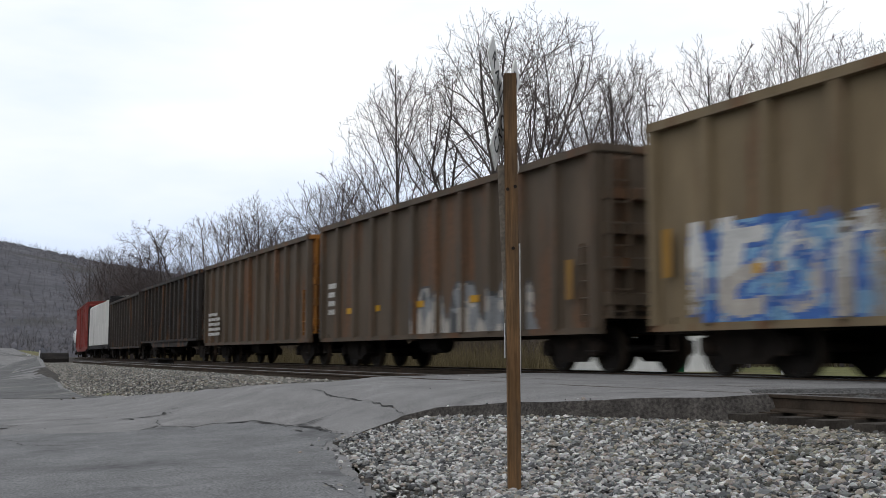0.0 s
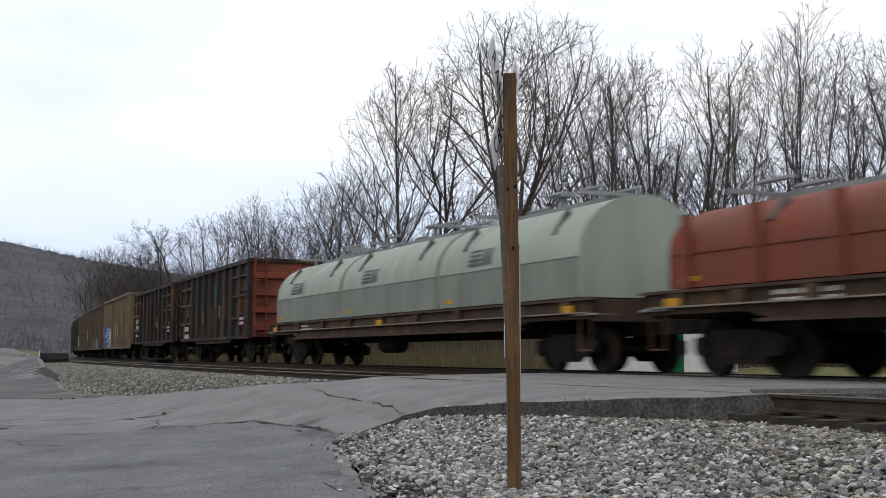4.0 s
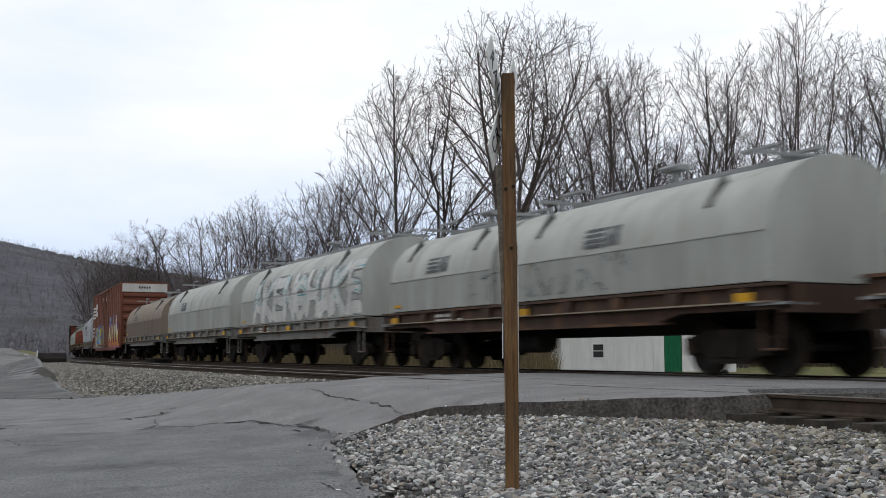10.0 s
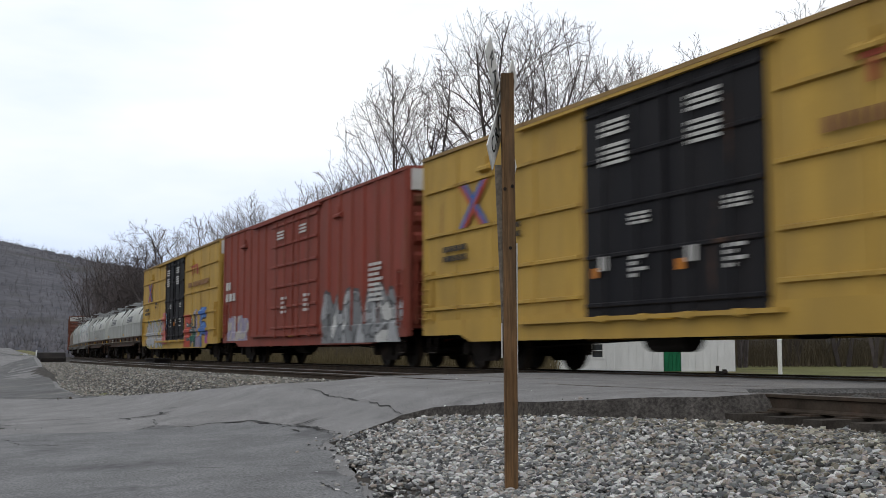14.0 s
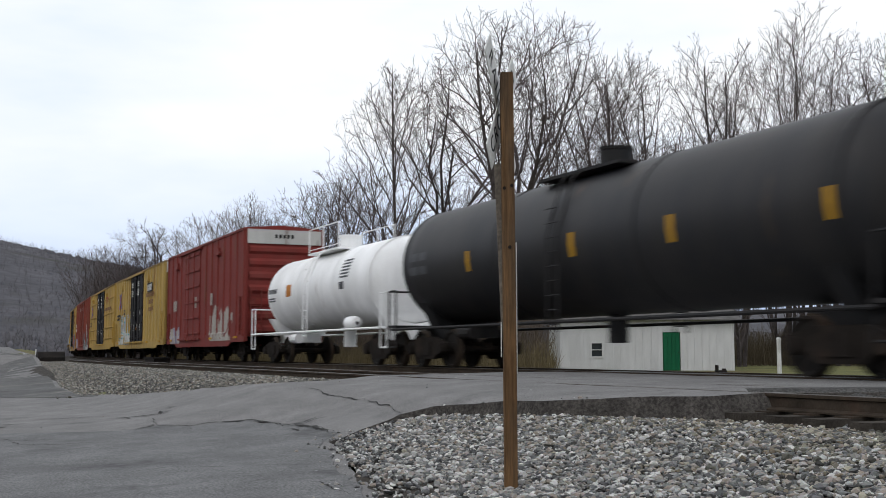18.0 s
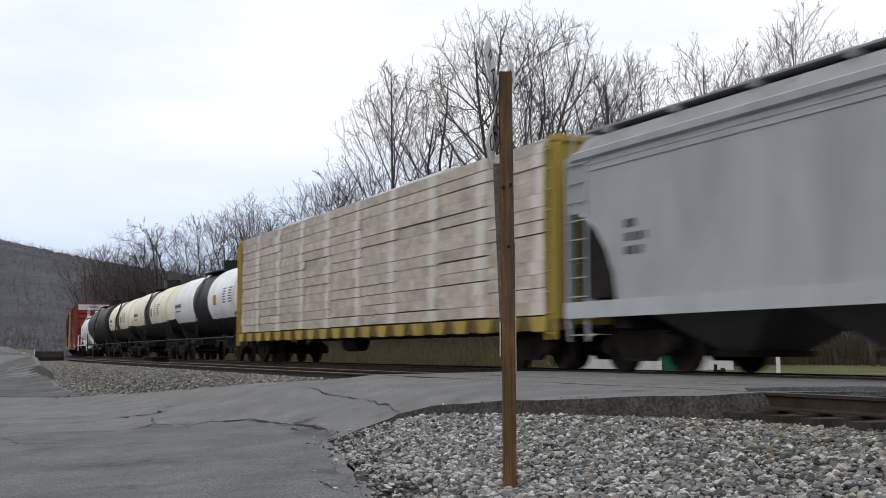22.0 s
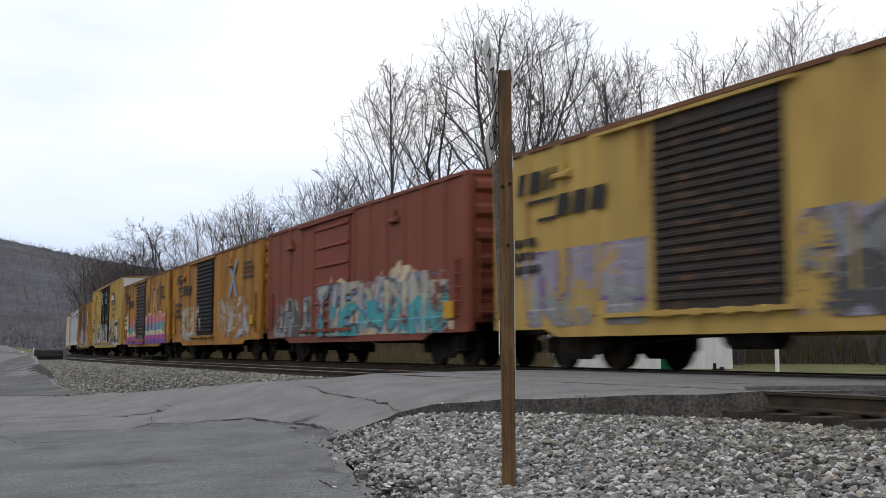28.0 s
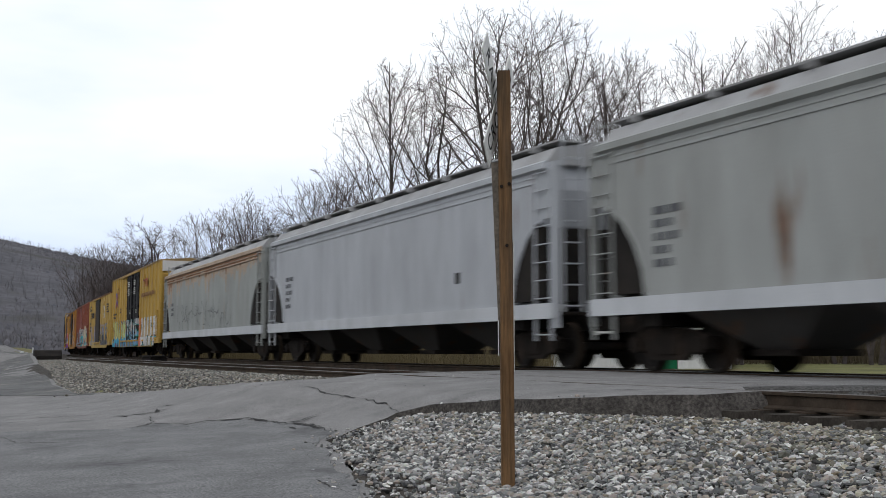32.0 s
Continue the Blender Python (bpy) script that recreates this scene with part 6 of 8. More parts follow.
def rail_box(front, rear, label, material, door_mat, arts=(), seed=1, faded=True, eave=4.42, slats=12, cross=None):
    c, L, pf = box_car(front, rear, material, label, eave=eave, ribs=14, rib_w=0.10, door=dict(w=3.1, mat=door_mat, leaves=1, bars=slats, plug=False, track=material), end_white=False, end_mat=material, roof_mat=P_ROOFRUST, end_ribs=6, door_at=0.9)
    dk = M_BLACK if not faded else P_BRNDOOR
    yy = 1.58
    for x_l, z_l, ws in ((L / 2 - 1.0, eave - 0.72, (0.30, 0.42, 0.14, 0.14)), (L / 2 - 2.5, eave - 1.28, (0.42, 0.44, 0.46))):
        for w_l in ws:
            part("lettering", B().prism([(x_l, z_l - 0.21), (x_l - w_l, z_l - 0.21), (x_l - w_l - 0.10, z_l + 0.21), (x_l - 0.10, z_l + 0.21)], yy, yy + 0.006, "y"), dk, c)
            x_l -= w_l + 0.16
    bars(c, yy, L / 2 - 1.4, eave - 1.12, [1.1], 0.07, 0.1, dk)
    bars(c, yy, L / 2 - 1.8, eave - 1.5, [0.8], 0.07, 0.1, dk)
    stencil(c, L / 2, yy, dk, L / 2 - 0.8, eave - 1.9, 3, 1.4, 0.16, seed)
    b = B()
    for sg in (1, -1):
        x, z, q_ = -L / 2 + 3.9, eave - 1.25, 0.72 if faded else 0.42
        b.prism([(x - q_, z - q_ * sg), (x - q_ + 0.24, z - q_ * sg), (x + q_, z + q_ * sg), (x + q_ - 0.24, z + q_ * sg)], yy, yy + 0.006 + 0.002 * sg, "y")
    part("crossed_mark", b, SP[cross or ("sky" if faded else "white")], c)
    stencil(c, L / 2, yy, dk, -L / 2 + 2.3, eave - 0.8, 4, 1.6, 0.1, seed + 3)
    bars(c, yy, -L / 2 + 1.25, 1.5, [0.45], 0.35, 0.1, M_YELLOW)
    bars(c, yy, L / 2 - 0.3, 1.4, [0.35], 0.3, 0.1, M_YELLOW)
    for n, (grid, cell, x, z, mats, lab) in enumerate(arts):
        graffiti(c, grid, cell, x, z, pf, mats, label=lab, off=0.006 + 0.005 * n)
    return c, L, pf


rail_box(-59.8, -76.0, "rust-stained orange box car with a grey door and washed graffiti", P_OR, P_GREYDOOR, slats=6, seed=2, arts=(
    (art_patch(30.8, 5.8, 0.14, 15, 1.72), 0.07, 7.7, 0.80, pal("rustbrown", "rustbrown", "rustpale", "rustbrown", "rustbrown"), "rust eating through the orange paint"),
    (art_patch(25.6, 3.4, 0.10, 11, 1.38), 0.05, 6.6, 0.80, pal("fadedwhite", "fadedwhite", "faintgrey", "fadedwhite", "fadedwhite"), "washed-out white graffiti"),))
yellow_box(-77.2, -96.7, "pale yellow box car with black doors and dark graffiti", material=P_YEL2, bands=False, seed=7, white_block=True, arts=(
    (art_shards(5.9, 1.75, 0.045, 211, 85, 0.5), 0.045, 8.8, 0.84, pal("dkgrey", "dkgrey", "silver", "fadedwhite", "grey"), "grey and blue graffiti"),
    (art_shards(5.0, 1.5, 0.045, 14, 40, 0.4), 0.045, 2.6, 0.84, pal("silver", "grey", "silver", "fadedwhite", "white"), "silver paint over the doors"),
    (art_word("MKAZL", 6.2, 1.6, 0.04, 113, 0.10, 0.14, 0.10, 0.06, 0.05, 0.5, 0.05), 0.04, -2.6, 0.78, pal("lilac", "white", "dkgrey", "black", "white"), "black graffiti letters with white outlines")))
def bands(cols, rows, seed):
    """Clouds of colour in bands: purple, magenta, cream, teal, pink, with dark notches between letters."""
    out = np.zeros((rows, cols), int)
    q = np.arange(cols)
    lift = 0.05 * np.sin(q * 0.11 + seed) + 0.035 * np.sin(q * 0.29 + 2 * seed) + 0.03 * np.sin(q * 0.61)
    step_ = 0.05 * ((q // 13 + seed) % 3)
    for i in range(cols):
        tops = np.array([0.14, 0.27, 0.42 + 0.5 * lift[i], 0.66 + lift[i], 0.90 + lift[i] + step_[i] - 0.06, 0.955 + lift[i] + step_[i] - 0.06]) * rows
        for j in range(rows):
            k = int(np.searchsorted(tops, j + 0.5))
            out[j, i] = (1, 2, 3, 4, 5, 6, 0)[k]
        if i % 26 in (0, 1, 12):
            out[int(0.45 * rows):int(0.92 * rows), i] = np.where(out[int(0.45 * rows):int(0.92 * rows), i] > 0, 2, 0)
        if i % 26 in (5, 6, 7, 18, 19):
            out[int(0.30 * rows):int((0.38 + 0.1 * lift[i]) * rows), i] = 2
    return out


rail_box(-97.9, -114.2, "orange box car with a slatted dark door and striped graffiti", P_OR, P_BRNDOOR, slats=16, seed=4, arts=(
    (bands(92, 36, 1), 0.046, 6.6, 0.76, pal("purple", "magenta", "cream", "teal", "pink", "dkgrey"), "pink, teal and purple banded graffiti"),
    (art_patch(1.5, 0.85, 0.05, 22, 0.3), 0.05, 7.6, 1.70, pal("cream", "cream", "cream", "cream", "cream"), "cream paint patch"),
    (bands(66, 10, 2), 0.046, 2.4, 0.76, pal("purple", "magenta", "teal", "dkgrey", "dkgrey", "dkgrey"), "paint sprayed over the foot of the door"),
    (bands(150, 36, 3), 0.046, -0.75, 0.76, pal("purple", "magenta", "cream", "teal", "pink", "cream"), "pink, teal and purple banded graffiti")), cross="rose")
rail_box(-115.5, -131.6, "rusty orange box car with a black slatted door", P_OR2, P_BLKDOOR, slats=18, seed=6, arts=(
    (art_word("KERO", 4.5, 1.5, 0.05, 121, 0.0, 0.15, worn=0.45), 0.05, 6.0, 0.84, pal("silver", "grey", "fadedwhite", "fadedwhite", "lime"), "pale graffiti"),
    (art_word("SANEK", 5.0, 1.6, 0.05, 122, 0.0, 0.15, worn=0.4), 0.05, -1.6, 0.84, pal("silver", "grey", "silver", "fadedwhite", "white"), "silver graffiti letters")))
c, L, pf = box_car(-132.7, -148.4, P_RED3, "maroon box car with teal and white graffiti", eave=4.42, ribs=14, rib_w=0.10, door=dict(w=3.0, mat=P_RED, leaves=1, bars=6, plug=False), end_white=False, end_ribs=6, door_at=1.2)
graffiti(c, art_shards(4.2, 1.3, 0.045, 31, 50, 0.5), 0.045, 7.2, 0.82, pf, pal("grey", "dkgrey", "dkgrey", "grey", "fadedwhite"), label="black and silver graffiti")
graffiti(c, art_patch(9.6, 1.9, 0.05, 33, 1.38), 0.05, 2.4, 0.80, pf, pal("rose", "rose", "cream", "rose", "rose"), label="cream and rose paint cloud")
graffiti(c, art_word("TIEDOXNS", 9.4, 1.55, 0.04, 131, 0.08, 0.15, 0.09, 0.05, 0.10, 0.55, 0.18), 0.04, 2.6, 0.78, pf, pal("sky", "dkgrey", "teal", "fadedwhite", "blue"), label="teal and white graffiti letters", off=0.012)
bars(c, 1.58, -L / 2 + 1.2, 1.3, [0.5], 0.4, 0.1, M_YELLOW)
rail_box(-149.7, -165.8, "pale yellow box car with a dark slatted door and lilac graffiti", P_YEL2, P_BRNDOOR, slats=20, seed=8, faded=False, arts=(
    (art_word("TUPE", 4.3, 1.5, 0.04, 141, 0.0, 0.18, 0.06, 0.05, 0.06, 0.5, 0.15), 0.04, 7.0, 0.82, pal("purple", "grey", "faintgrey", "lilac", "silver"), "lilac graffiti letters"),
    (art_word("SOKER", 5.6, 1.55, 0.04, 142, 0.0, 0.17, 0.08, 0.14, 0.07, 0.5, 0.2), 0.04, -0.9, 0.82, pal("lilac", "dkgrey", "dkgrey", "grey", "lilac"), "lilac and grey graffiti letters")))
yellow_box(-166.95, -186.6, "golden yellow box car with black doors and green-blue graffiti", bands=False, seed=9, arts=(
    (art_word("DAVIO", 6.3, 1.7, 0.04, 151, 0.03, 0.17, 0.09, 0.04, 0.06, 0.36, 0.03), 0.04, 9.3, 0.60, pal("purple", "dkgrey", "cyan", "lime", "white"), "green and blue graffiti letters"),
    (art_word("FMRE", 4.9, 1.6, 0.04, 152, 0.06, 0.13, 0.04, 0.05, 0.06, 0.5, 0.15), 0.04, 2.4, 0.64, pal("darkgreen", "teal", "sky", "silver", "white"), "pale blue graffiti letters"),
    (art_patch(0.9, 1.7, 0.05, 155, 0.7), 0.05, -2.5, 0.62, pal("orange", "pink", "orange", "pink", "orange"), "orange and pink sprayed edge"),
    (art_word("ZSHFP", 6.0, 1.6, 0.04, 153, 0.05, 0.17, 0.10, 0.05, 0.06, 0.5, 0.03), 0.04, -3.0, 0.62, pal("teal", "black", "white", "white", "grey"), "white graffiti letters with black outlines")))
c, L = hopper(-187.65, -206.75, P_HOP2, "weathered grey covered hopper car with a rusty top edge", roof_mat=P_ROOF, rust_band=P_RUSTPALE)
R = np.zeros((26, 300), int)
for i in range(300):
    deep = 6 + 7 * (noise.noise((i * 0.09, 1.0, 3.0)) + 0.45) + 26 * max(0.0, noise.noise((i * 0.035, 4.0, 8.0)) + 0.5 * noise.noise((i * 0.21, 2.0, 5.0)))
    for j in range(26):
        k = 25 - j
        R[j, i] = 3 if k < deep * 0.45 else 4 if k < deep and noise.noise((i * 0.3, j * 0.15, 2.0)) > -0.25 else 0
graffiti(c, R, 0.06, L / 2 - 0.6, 2.46, lambda x: 0.0, [P_RUSTBAND, P_RUSTBAND, P_RUSTBAND, P_RUSTPALE, P_RUSTPALE], 1.497, "orange rust streaks below the roof edge")
graffiti(c, art_scrawl(11.0, 1.25, 0.035, 161, 46), 0.035, L / 2 - 3.4, 1.3, lambda x: 0.0, pal("silver", "grey", "dkgrey", "grey", "silver"), 1.503, "thin grey graffiti outlines")
stencil(c, L / 2, 1.504, M_GREYBAR, L / 2 - 2.0, 2.6, 3, 0.7, 0.14, 21)
P_HOP4 = paint("dull_greenish_grey_hopper_paint", (0.385, 0.40, 0.39), 0.10, 0.26)
for fr, re, pm, lab in ((-207.4, -226.8, P_HOP3, "plain grey covered hopper car"), (-227.9, -247.3, P_HOP4, "dull greenish-grey covered hopper car")):
    c, L = hopper(fr, re, pm, lab, roof_mat=P_ROOF)
    stencil(c, L / 2, 1.504, M_GREYBAR, L / 2 - 2.0, 2.7, 5, 0.8, 0.13, 23)
    bars(c, 1.504, -L / 2 + 4.5, 2.0, [0.25], 0.25, 0.1, M_BLACK)


# ---- ties ----
def tie_mesh(seed):
    rnd = random.Random(seed)
    b = B()
    j = lambda: rnd.uniform(-0.012, 0.012)
    b.box(-0.115 + j(), 0.115 + j(), -1.3 + 3 * j(), 1.3 + 3 * j(), -0.17, j() * 0.5, c=0.0)
    return b.mesh("tie", M_TIE)


near_track = new("track_bed_near")
tagged(near_track, "dark wooden ties of the siding, half sunk in ballast", "railway ties", kind="structure")
tie_meshes = [tie_mesh(k) for k in range(4)]
plate_mesh = B().box(-0.10, 0.10, -0.19, 0.19, -0.002, 0.014).mesh("tie_plate", M_RAIL)
rnd = random.Random(5)
k = 0
s = -34.0
while s < 44:
    x, y, th = line(s, NEAR_C)
    t = part("tie", tie_meshes[k % 4], None, near_track, "", pose(x, y, NEAR_Z - 0.185, 0, 0, math.degrees(th) + rnd.uniform(-1.5, 1.5)))
    if s < 6:
        for side in (-1, 1):
            part("tie_plate", plate_mesh, None, t, "", (0, side * (GAUGE / 2 + 0.036), 0))
    s += 0.53
    k += 1
b = B()
s = -60.0
while s < 150:
    x, y, th = line(s, 0)
    c, sn = math.cos(th), math.sin(th)
    v = []
    for lx in (-0.115, 0.115):
        for ly in (-1.3, 1.3):
            for lz in (-0.17, 0.0):
                v.append((x + lx * c - ly * sn, y + lx * sn + ly * c, RAIL_Z - 0.178 + lz))
    b.add(v, [(0, 1, 3, 2), (4, 6, 7, 5), (0, 4, 5, 1), (2, 3, 7, 6), (1, 5, 7, 3)])
    s += 0.53
far_ties = new("far_ties", b.mesh("far_ties", M_TIE))
tagged(far_ties, "dark wooden ties of the running track", "railway ties", kind="stuff")

# ---- loose ballast stones ----
def stone_material(name, tint):
    """Crushed stone; each piece takes its own shade."""
    M_STONE = bpy.data.materials.new(name)
    M_STONE.use_nodes = True
    n_, l_ = M_STONE.node_tree.nodes, M_STONE.node_tree.links
    bs = n_["Principled BSDF"]
    bs.inputs["Roughness"].default_value = 0.9
    ge = n_.new("ShaderNodeNewGeometry")
    rp_ = n_.new("ShaderNodeValToRGB")
    rp_.color_ramp.elements[0].color = (0.06, 0.058, 0.055, 1)
    rp_.color_ramp.elements[1].color = (*(q * k_ for q, k_ in zip((0.86, 0.85, 0.82), tint)), 1)
    for p_, c_ in ((0.18, (0.13, 0.132, 0.14)), (0.38, (0.25, 0.26, 0.258)), (0.52, (0.36, 0.355, 0.34)), (0.64, (0.35, 0.30, 0.25)), (0.72, (0.42, 0.37, 0.34)), (0.80, (0.50, 0.505, 0.51))):
        e_ = rp_.color_ramp.elements.new(p_)
        e_.color = (*(q * k_ for q, k_ in zip(c_, tint)), 1)
    l_.new(ge.outputs["Random Per Island"], rp_.inputs["Fac"])
    nz = n_.new("ShaderNodeTexNoise")
    nz.inputs["Scale"].default_value, nz.inputs["Detail"].default_value = 60, 4
    tc_ = n_.new("ShaderNodeTexCoord")
    l_.new(tc_.outputs["Object"], nz.inputs["Vector"])
    mx = n_.new("ShaderNodeMix")
    mx.data_type, mx.blend_type = "RGBA", "MULTIPLY"
    mx.inputs[0].default_value = 0.34
    l_.new(rp_.outputs["Color"], mx.inputs[6])
    l_.new(nz.outputs["Color"], mx.inputs[7])
    l_.new(mx.outputs[2], bs.inputs["Base Color"])
    bp_ = n_.new("ShaderNodeBump")
    bp_.inputs["Strength"].default_value, bp_.inputs["Distance"].default_value = 0.5, 0.006
    l_.new(nz.outputs["Fac"], bp_.inputs["Height"])
    l_.new(bp_.outputs[0], bs.inputs["Normal"])
    return M_STONE


M_LIMESTONE = stone_material("crushed_limestone", (0.80, 0.795, 0.775))
M_BROWNSTONE = stone_material("brownish_ballast", (0.50, 0.47, 0.38))
M_DUSTYSTONE = stone_material("dusty_brown_ballast", (0.55, 0.53, 0.475))


def stones(name, pts, rmin, rmax, seed, label, sink=0.25, material=M_LIMESTONE):
    """Angular stones, all in one mesh; pts are (x, y, z)."""
    rs = np.random.RandomState(seed)
    ico = bmesh.new()
    bmesh.ops.create_icosphere(ico, subdivisions=1, radius=1.0)
    tv = np.array([v.co[:] for v in ico.verts])
    tf = np.array([[v.index for v in f.verts] for f in ico.faces])
    ico.free()
    n = len(pts)
    V = np.repeat(tv[None], n, 0)
    for k in range(7):          # broken faces: the corners beyond each plane are pressed onto it
        pn = rs.normal(0, 1, (n, 3))
        pn /= np.linalg.norm(pn, axis=1, keepdims=True)
        over = np.maximum(0, np.einsum("nvk,nk->nv", V, pn) - rs.uniform(0.30, 0.85, (n, 1)))
        V = V - over[..., None] * pn[:, None, :]
    V = V * (rs.uniform(0.7, 1.3, (n, 1, 3)) * np.array([1.4, 1.05, 0.85]))
    r = rmin + (rmax - rmin) * rs.beta(1.6, 2.6, (n, 1, 1))
    a = rs.uniform(0, 2 * np.pi, n)
    t = rs.normal(0, 0.6, n)
    ca, sa, ct, st = np.cos(a), np.sin(a), np.cos(t), np.sin(t)
    x, y, z = V[..., 0], V[..., 1], V[..., 2]
    y, z = y * ct[:, None] - z * st[:, None], y * st[:, None] + z * ct[:, None]
    x, y = x * ca[:, None] - y * sa[:, None], x * sa[:, None] + y * ca[:, None]
    V = np.stack([x, y, z], 2) * r + np.asarray(pts)[:, None, :]
    V[..., 2] += r[..., 0] * sink
    F = (tf[None] + (np.arange(n) * len(tv))[:, None, None]).reshape(-1, 3)
    me = bpy.data.meshes.new(name)
    me.vertices.add(n * len(tv))
    me.vertices.foreach_set("co", V.reshape(-1).astype(np.float32))
    me.loops.add(F.size)
    me.loops.foreach_set("vertex_index", F.reshape(-1).astype(np.int32))
    me.polygons.add(len(F))
    me.polygons.foreach_set("loop_start", np.arange(0, F.size, 3, dtype=np.int32))
    me.polygons.foreach_set("use_smooth", [False] * len(F))
    me.update(calc_edges=True)
    me.materials.append(material)
    return tagged(new(name, me), label, "gravel", kind="stuff")


rs = np.random.RandomState(11)
N = 135000
px_, py_ = rs.uniform(-1.6, 8.5, N), rs.uniform(4.5, 13.3, N)
U_ = across(px_, py_)
keep = (U_ > 5.85) & (U_ < 10.3 - 0.6 * rs.rand(N)) & ~inside(px_, py_, ROAD) & (np.abs(px_) < py_ * 0.43 + 0.3)
keep &= rs.rand(N) < np.interp(U_, [5.2, 9.0, 9.5, 10.2], [0.85, 0.85, 0.6, 0.25])
edge_x = np.interp(py_, [4.5, 8.2, 9.25, 11.5, 12.5], [0.15, -0.41, -0.60, -1.03, -1.19])
keep &= (px_ > edge_x + 0.45 + 0.25 * np.sin(py_ * 3)) | (rs.rand(N) < 0.30)
px_, py_ = px_[keep], py_[keep]
pz_ = ground_z(px_, py_) + 0.012 + 0.02 * rs.rand(len(px_))
brown = px_ + 0.35 * py_ - 3.4 + rs.normal(0, 0.9, len(px_)) > 2.3
for sel, m_, lab in ((~brown, M_LIMESTONE, "loose grey crushed-stone ballast beside the siding"), (brown, M_BROWNSTONE, "loose brownish ballast beside the siding")):
    stones("ballast_stones", np.stack([px_, py_, pz_], 1)[sel], 0.011, 0.041, 3, lab, material=m_)
N = 78000
s_ = rs.uniform(-7, 50, N)
u_ = rs.uniform(5.2, 10.2, N)
pts = [line(a, c)[:2] for a, c in zip(s_, u_)]
px_, py_ = np.array([p[0] for p in pts]), np.array([p[1] for p in pts])
on_ = inside(px_, py_, ROAD)
keep = ~on_ | (rs.rand(N) < np.interp(u_, [7.5, 8.8, 9.8], [0.5, 0.22, 0.0]) * (py_ > 25.5))
keep &= ~on_ | (py_ < 26) | (px_ > np.interp(py_, [26, 29.5, 45.3, 59.4, 100], [-7.4, -8.9, -14.9, -20.2, -34.5]) + rs.normal(0, 0.25, N))
px_, py_, on_ = px_[keep], py_[keep], on_[keep]
stones("ballast_stones", np.stack([px_, py_, np.where(on_, road_z(px_, py_) + 0.02, ground_z(px_, py_) + 0.015)], 1), 0.015, 0.040, 4, "loose dusty brown-grey ballast along the lane", material=M_DUSTYSTONE)
N = 2600          # strays on the asphalt near its broken edge
i_ = rs.randint(0, 14, N)
poly = np.array(ROAD)
f_ = rs.rand(N)
ex, ey = poly[i_ + 1] - poly[i_], 0
base = poly[i_] + ex * f_[:, None] + np.abs(rs.normal(0, 0.22, (N, 1))) * np.array([[-0.9, 0.35]]) + rs.normal(0, 0.05, (N, 2))
ok = inside(base[:, 0], base[:, 1], ROAD) & (base[:, 1] > 6) & (base[:, 1] < 13.2) & (rs.rand(N) < 0.10)
base = base[ok]
zz = np.array([road_surface(float(a), float(c)) for a, c in base]) + 0.004
stones("stray_stones", np.stack([base[:, 0], base[:, 1], zz], 1), 0.008, 0.032, 5, "small stray stones along the broken asphalt edge")

rs = np.random.RandomState(61)
qx, qy = rs.uniform(-9, 1.2, 520), 5.5 + 17 * rs.rand(520) ** 1.4
ok = inside(qx, qy, ROAD)
qx, qy = qx[ok], qy[ok]
zz = np.array([road_surface(float(a), float(c)) for a, c in zip(qx, qy)]) + 0.002
stones("grit", np.stack([qx, qy, zz], 1), 0.004, 0.013, 62, "dark and pale grit scattered on the asphalt")
N = 9000
s_, u_ = rs.uniform(-20, -5, N), rs.uniform(5.35, 6.25, N)
pts = [line(a, c)[:2] for a, c in zip(s_, u_)]
px_, py_ = np.array([p[0] for p in pts]), np.array([p[1] for p in pts])
keep = ~inside(px_, py_, ROAD)
px_, py_, u_ = px_[keep], py_[keep], u_[keep]
stones("ballast_stones", np.stack([px_, py_, 0.520 + 0.045 * rs.rand(len(px_)) - 0.03 * (u_ - 5.35)], 1), 0.014, 0.045, 63, "loose ballast banked against the tie ends")

# ---- cracks and seams in the asphalt ----
M_CRACK = mat("open_asphalt_crack", (0.042, 0.041, 0.04), rough=1.0, var=0.3, scale=8)


def crack(points, w0, seed, lift=0.010):
    """An open crack that wanders along its line and swells and closes."""
    path = []
    for (x0, y0), (x1, y1) in zip(points, points[1:]):
        n = max(2, int(math.hypot(x1 - x0, y1 - y0) / 0.06))
        for k in range(n):
            t = k / n
            x, y = x0 + (x1 - x0) * t, y0 + (y1 - y0) * t
            path.append((x + 0.09 * noise.noise((x * 2.3, y * 2.3, seed)) + 0.035 * noise.noise((x * 9, y * 9, seed + 0.5)), y + 0.09 * noise.noise((x * 2.3, y * 2.3, seed + 9.1)) + 0.05 * noise.noise((x * 9, y * 9, seed + 4.7))))
    path.append(points[-1])
    b = B()
    for i, (x, y) in enumerate(path):
        a = path[max(0, i - 1)]
        c = path[min(len(path) - 1, i + 1)]
        dx, dy = c[0] - a[0], c[1] - a[1]
        d = math.hypot(dx, dy) + 1e-6
        w = 0.26 * w0 * max(0.12, 0.75 + 1.5 * noise.noise((x * 3.1, y * 3.1, seed + 2.2))) * min(1, 0.15 + 4 * min(i, len(path) - 1 - i) / len(path))
        for sg in (-1, 1):
            X, Y = x - sg * dy / d * w, y + sg * dx / d * w
            b.v.append((X, Y, road_surface(X, Y) + lift))
    for i in range(len(path) - 1):
        b.f.append((2 * i, 2 * i + 1, 2 * i + 3, 2 * i + 2))
        b.mi.append(0)
    return part("crack", b, M_CRACK, road)


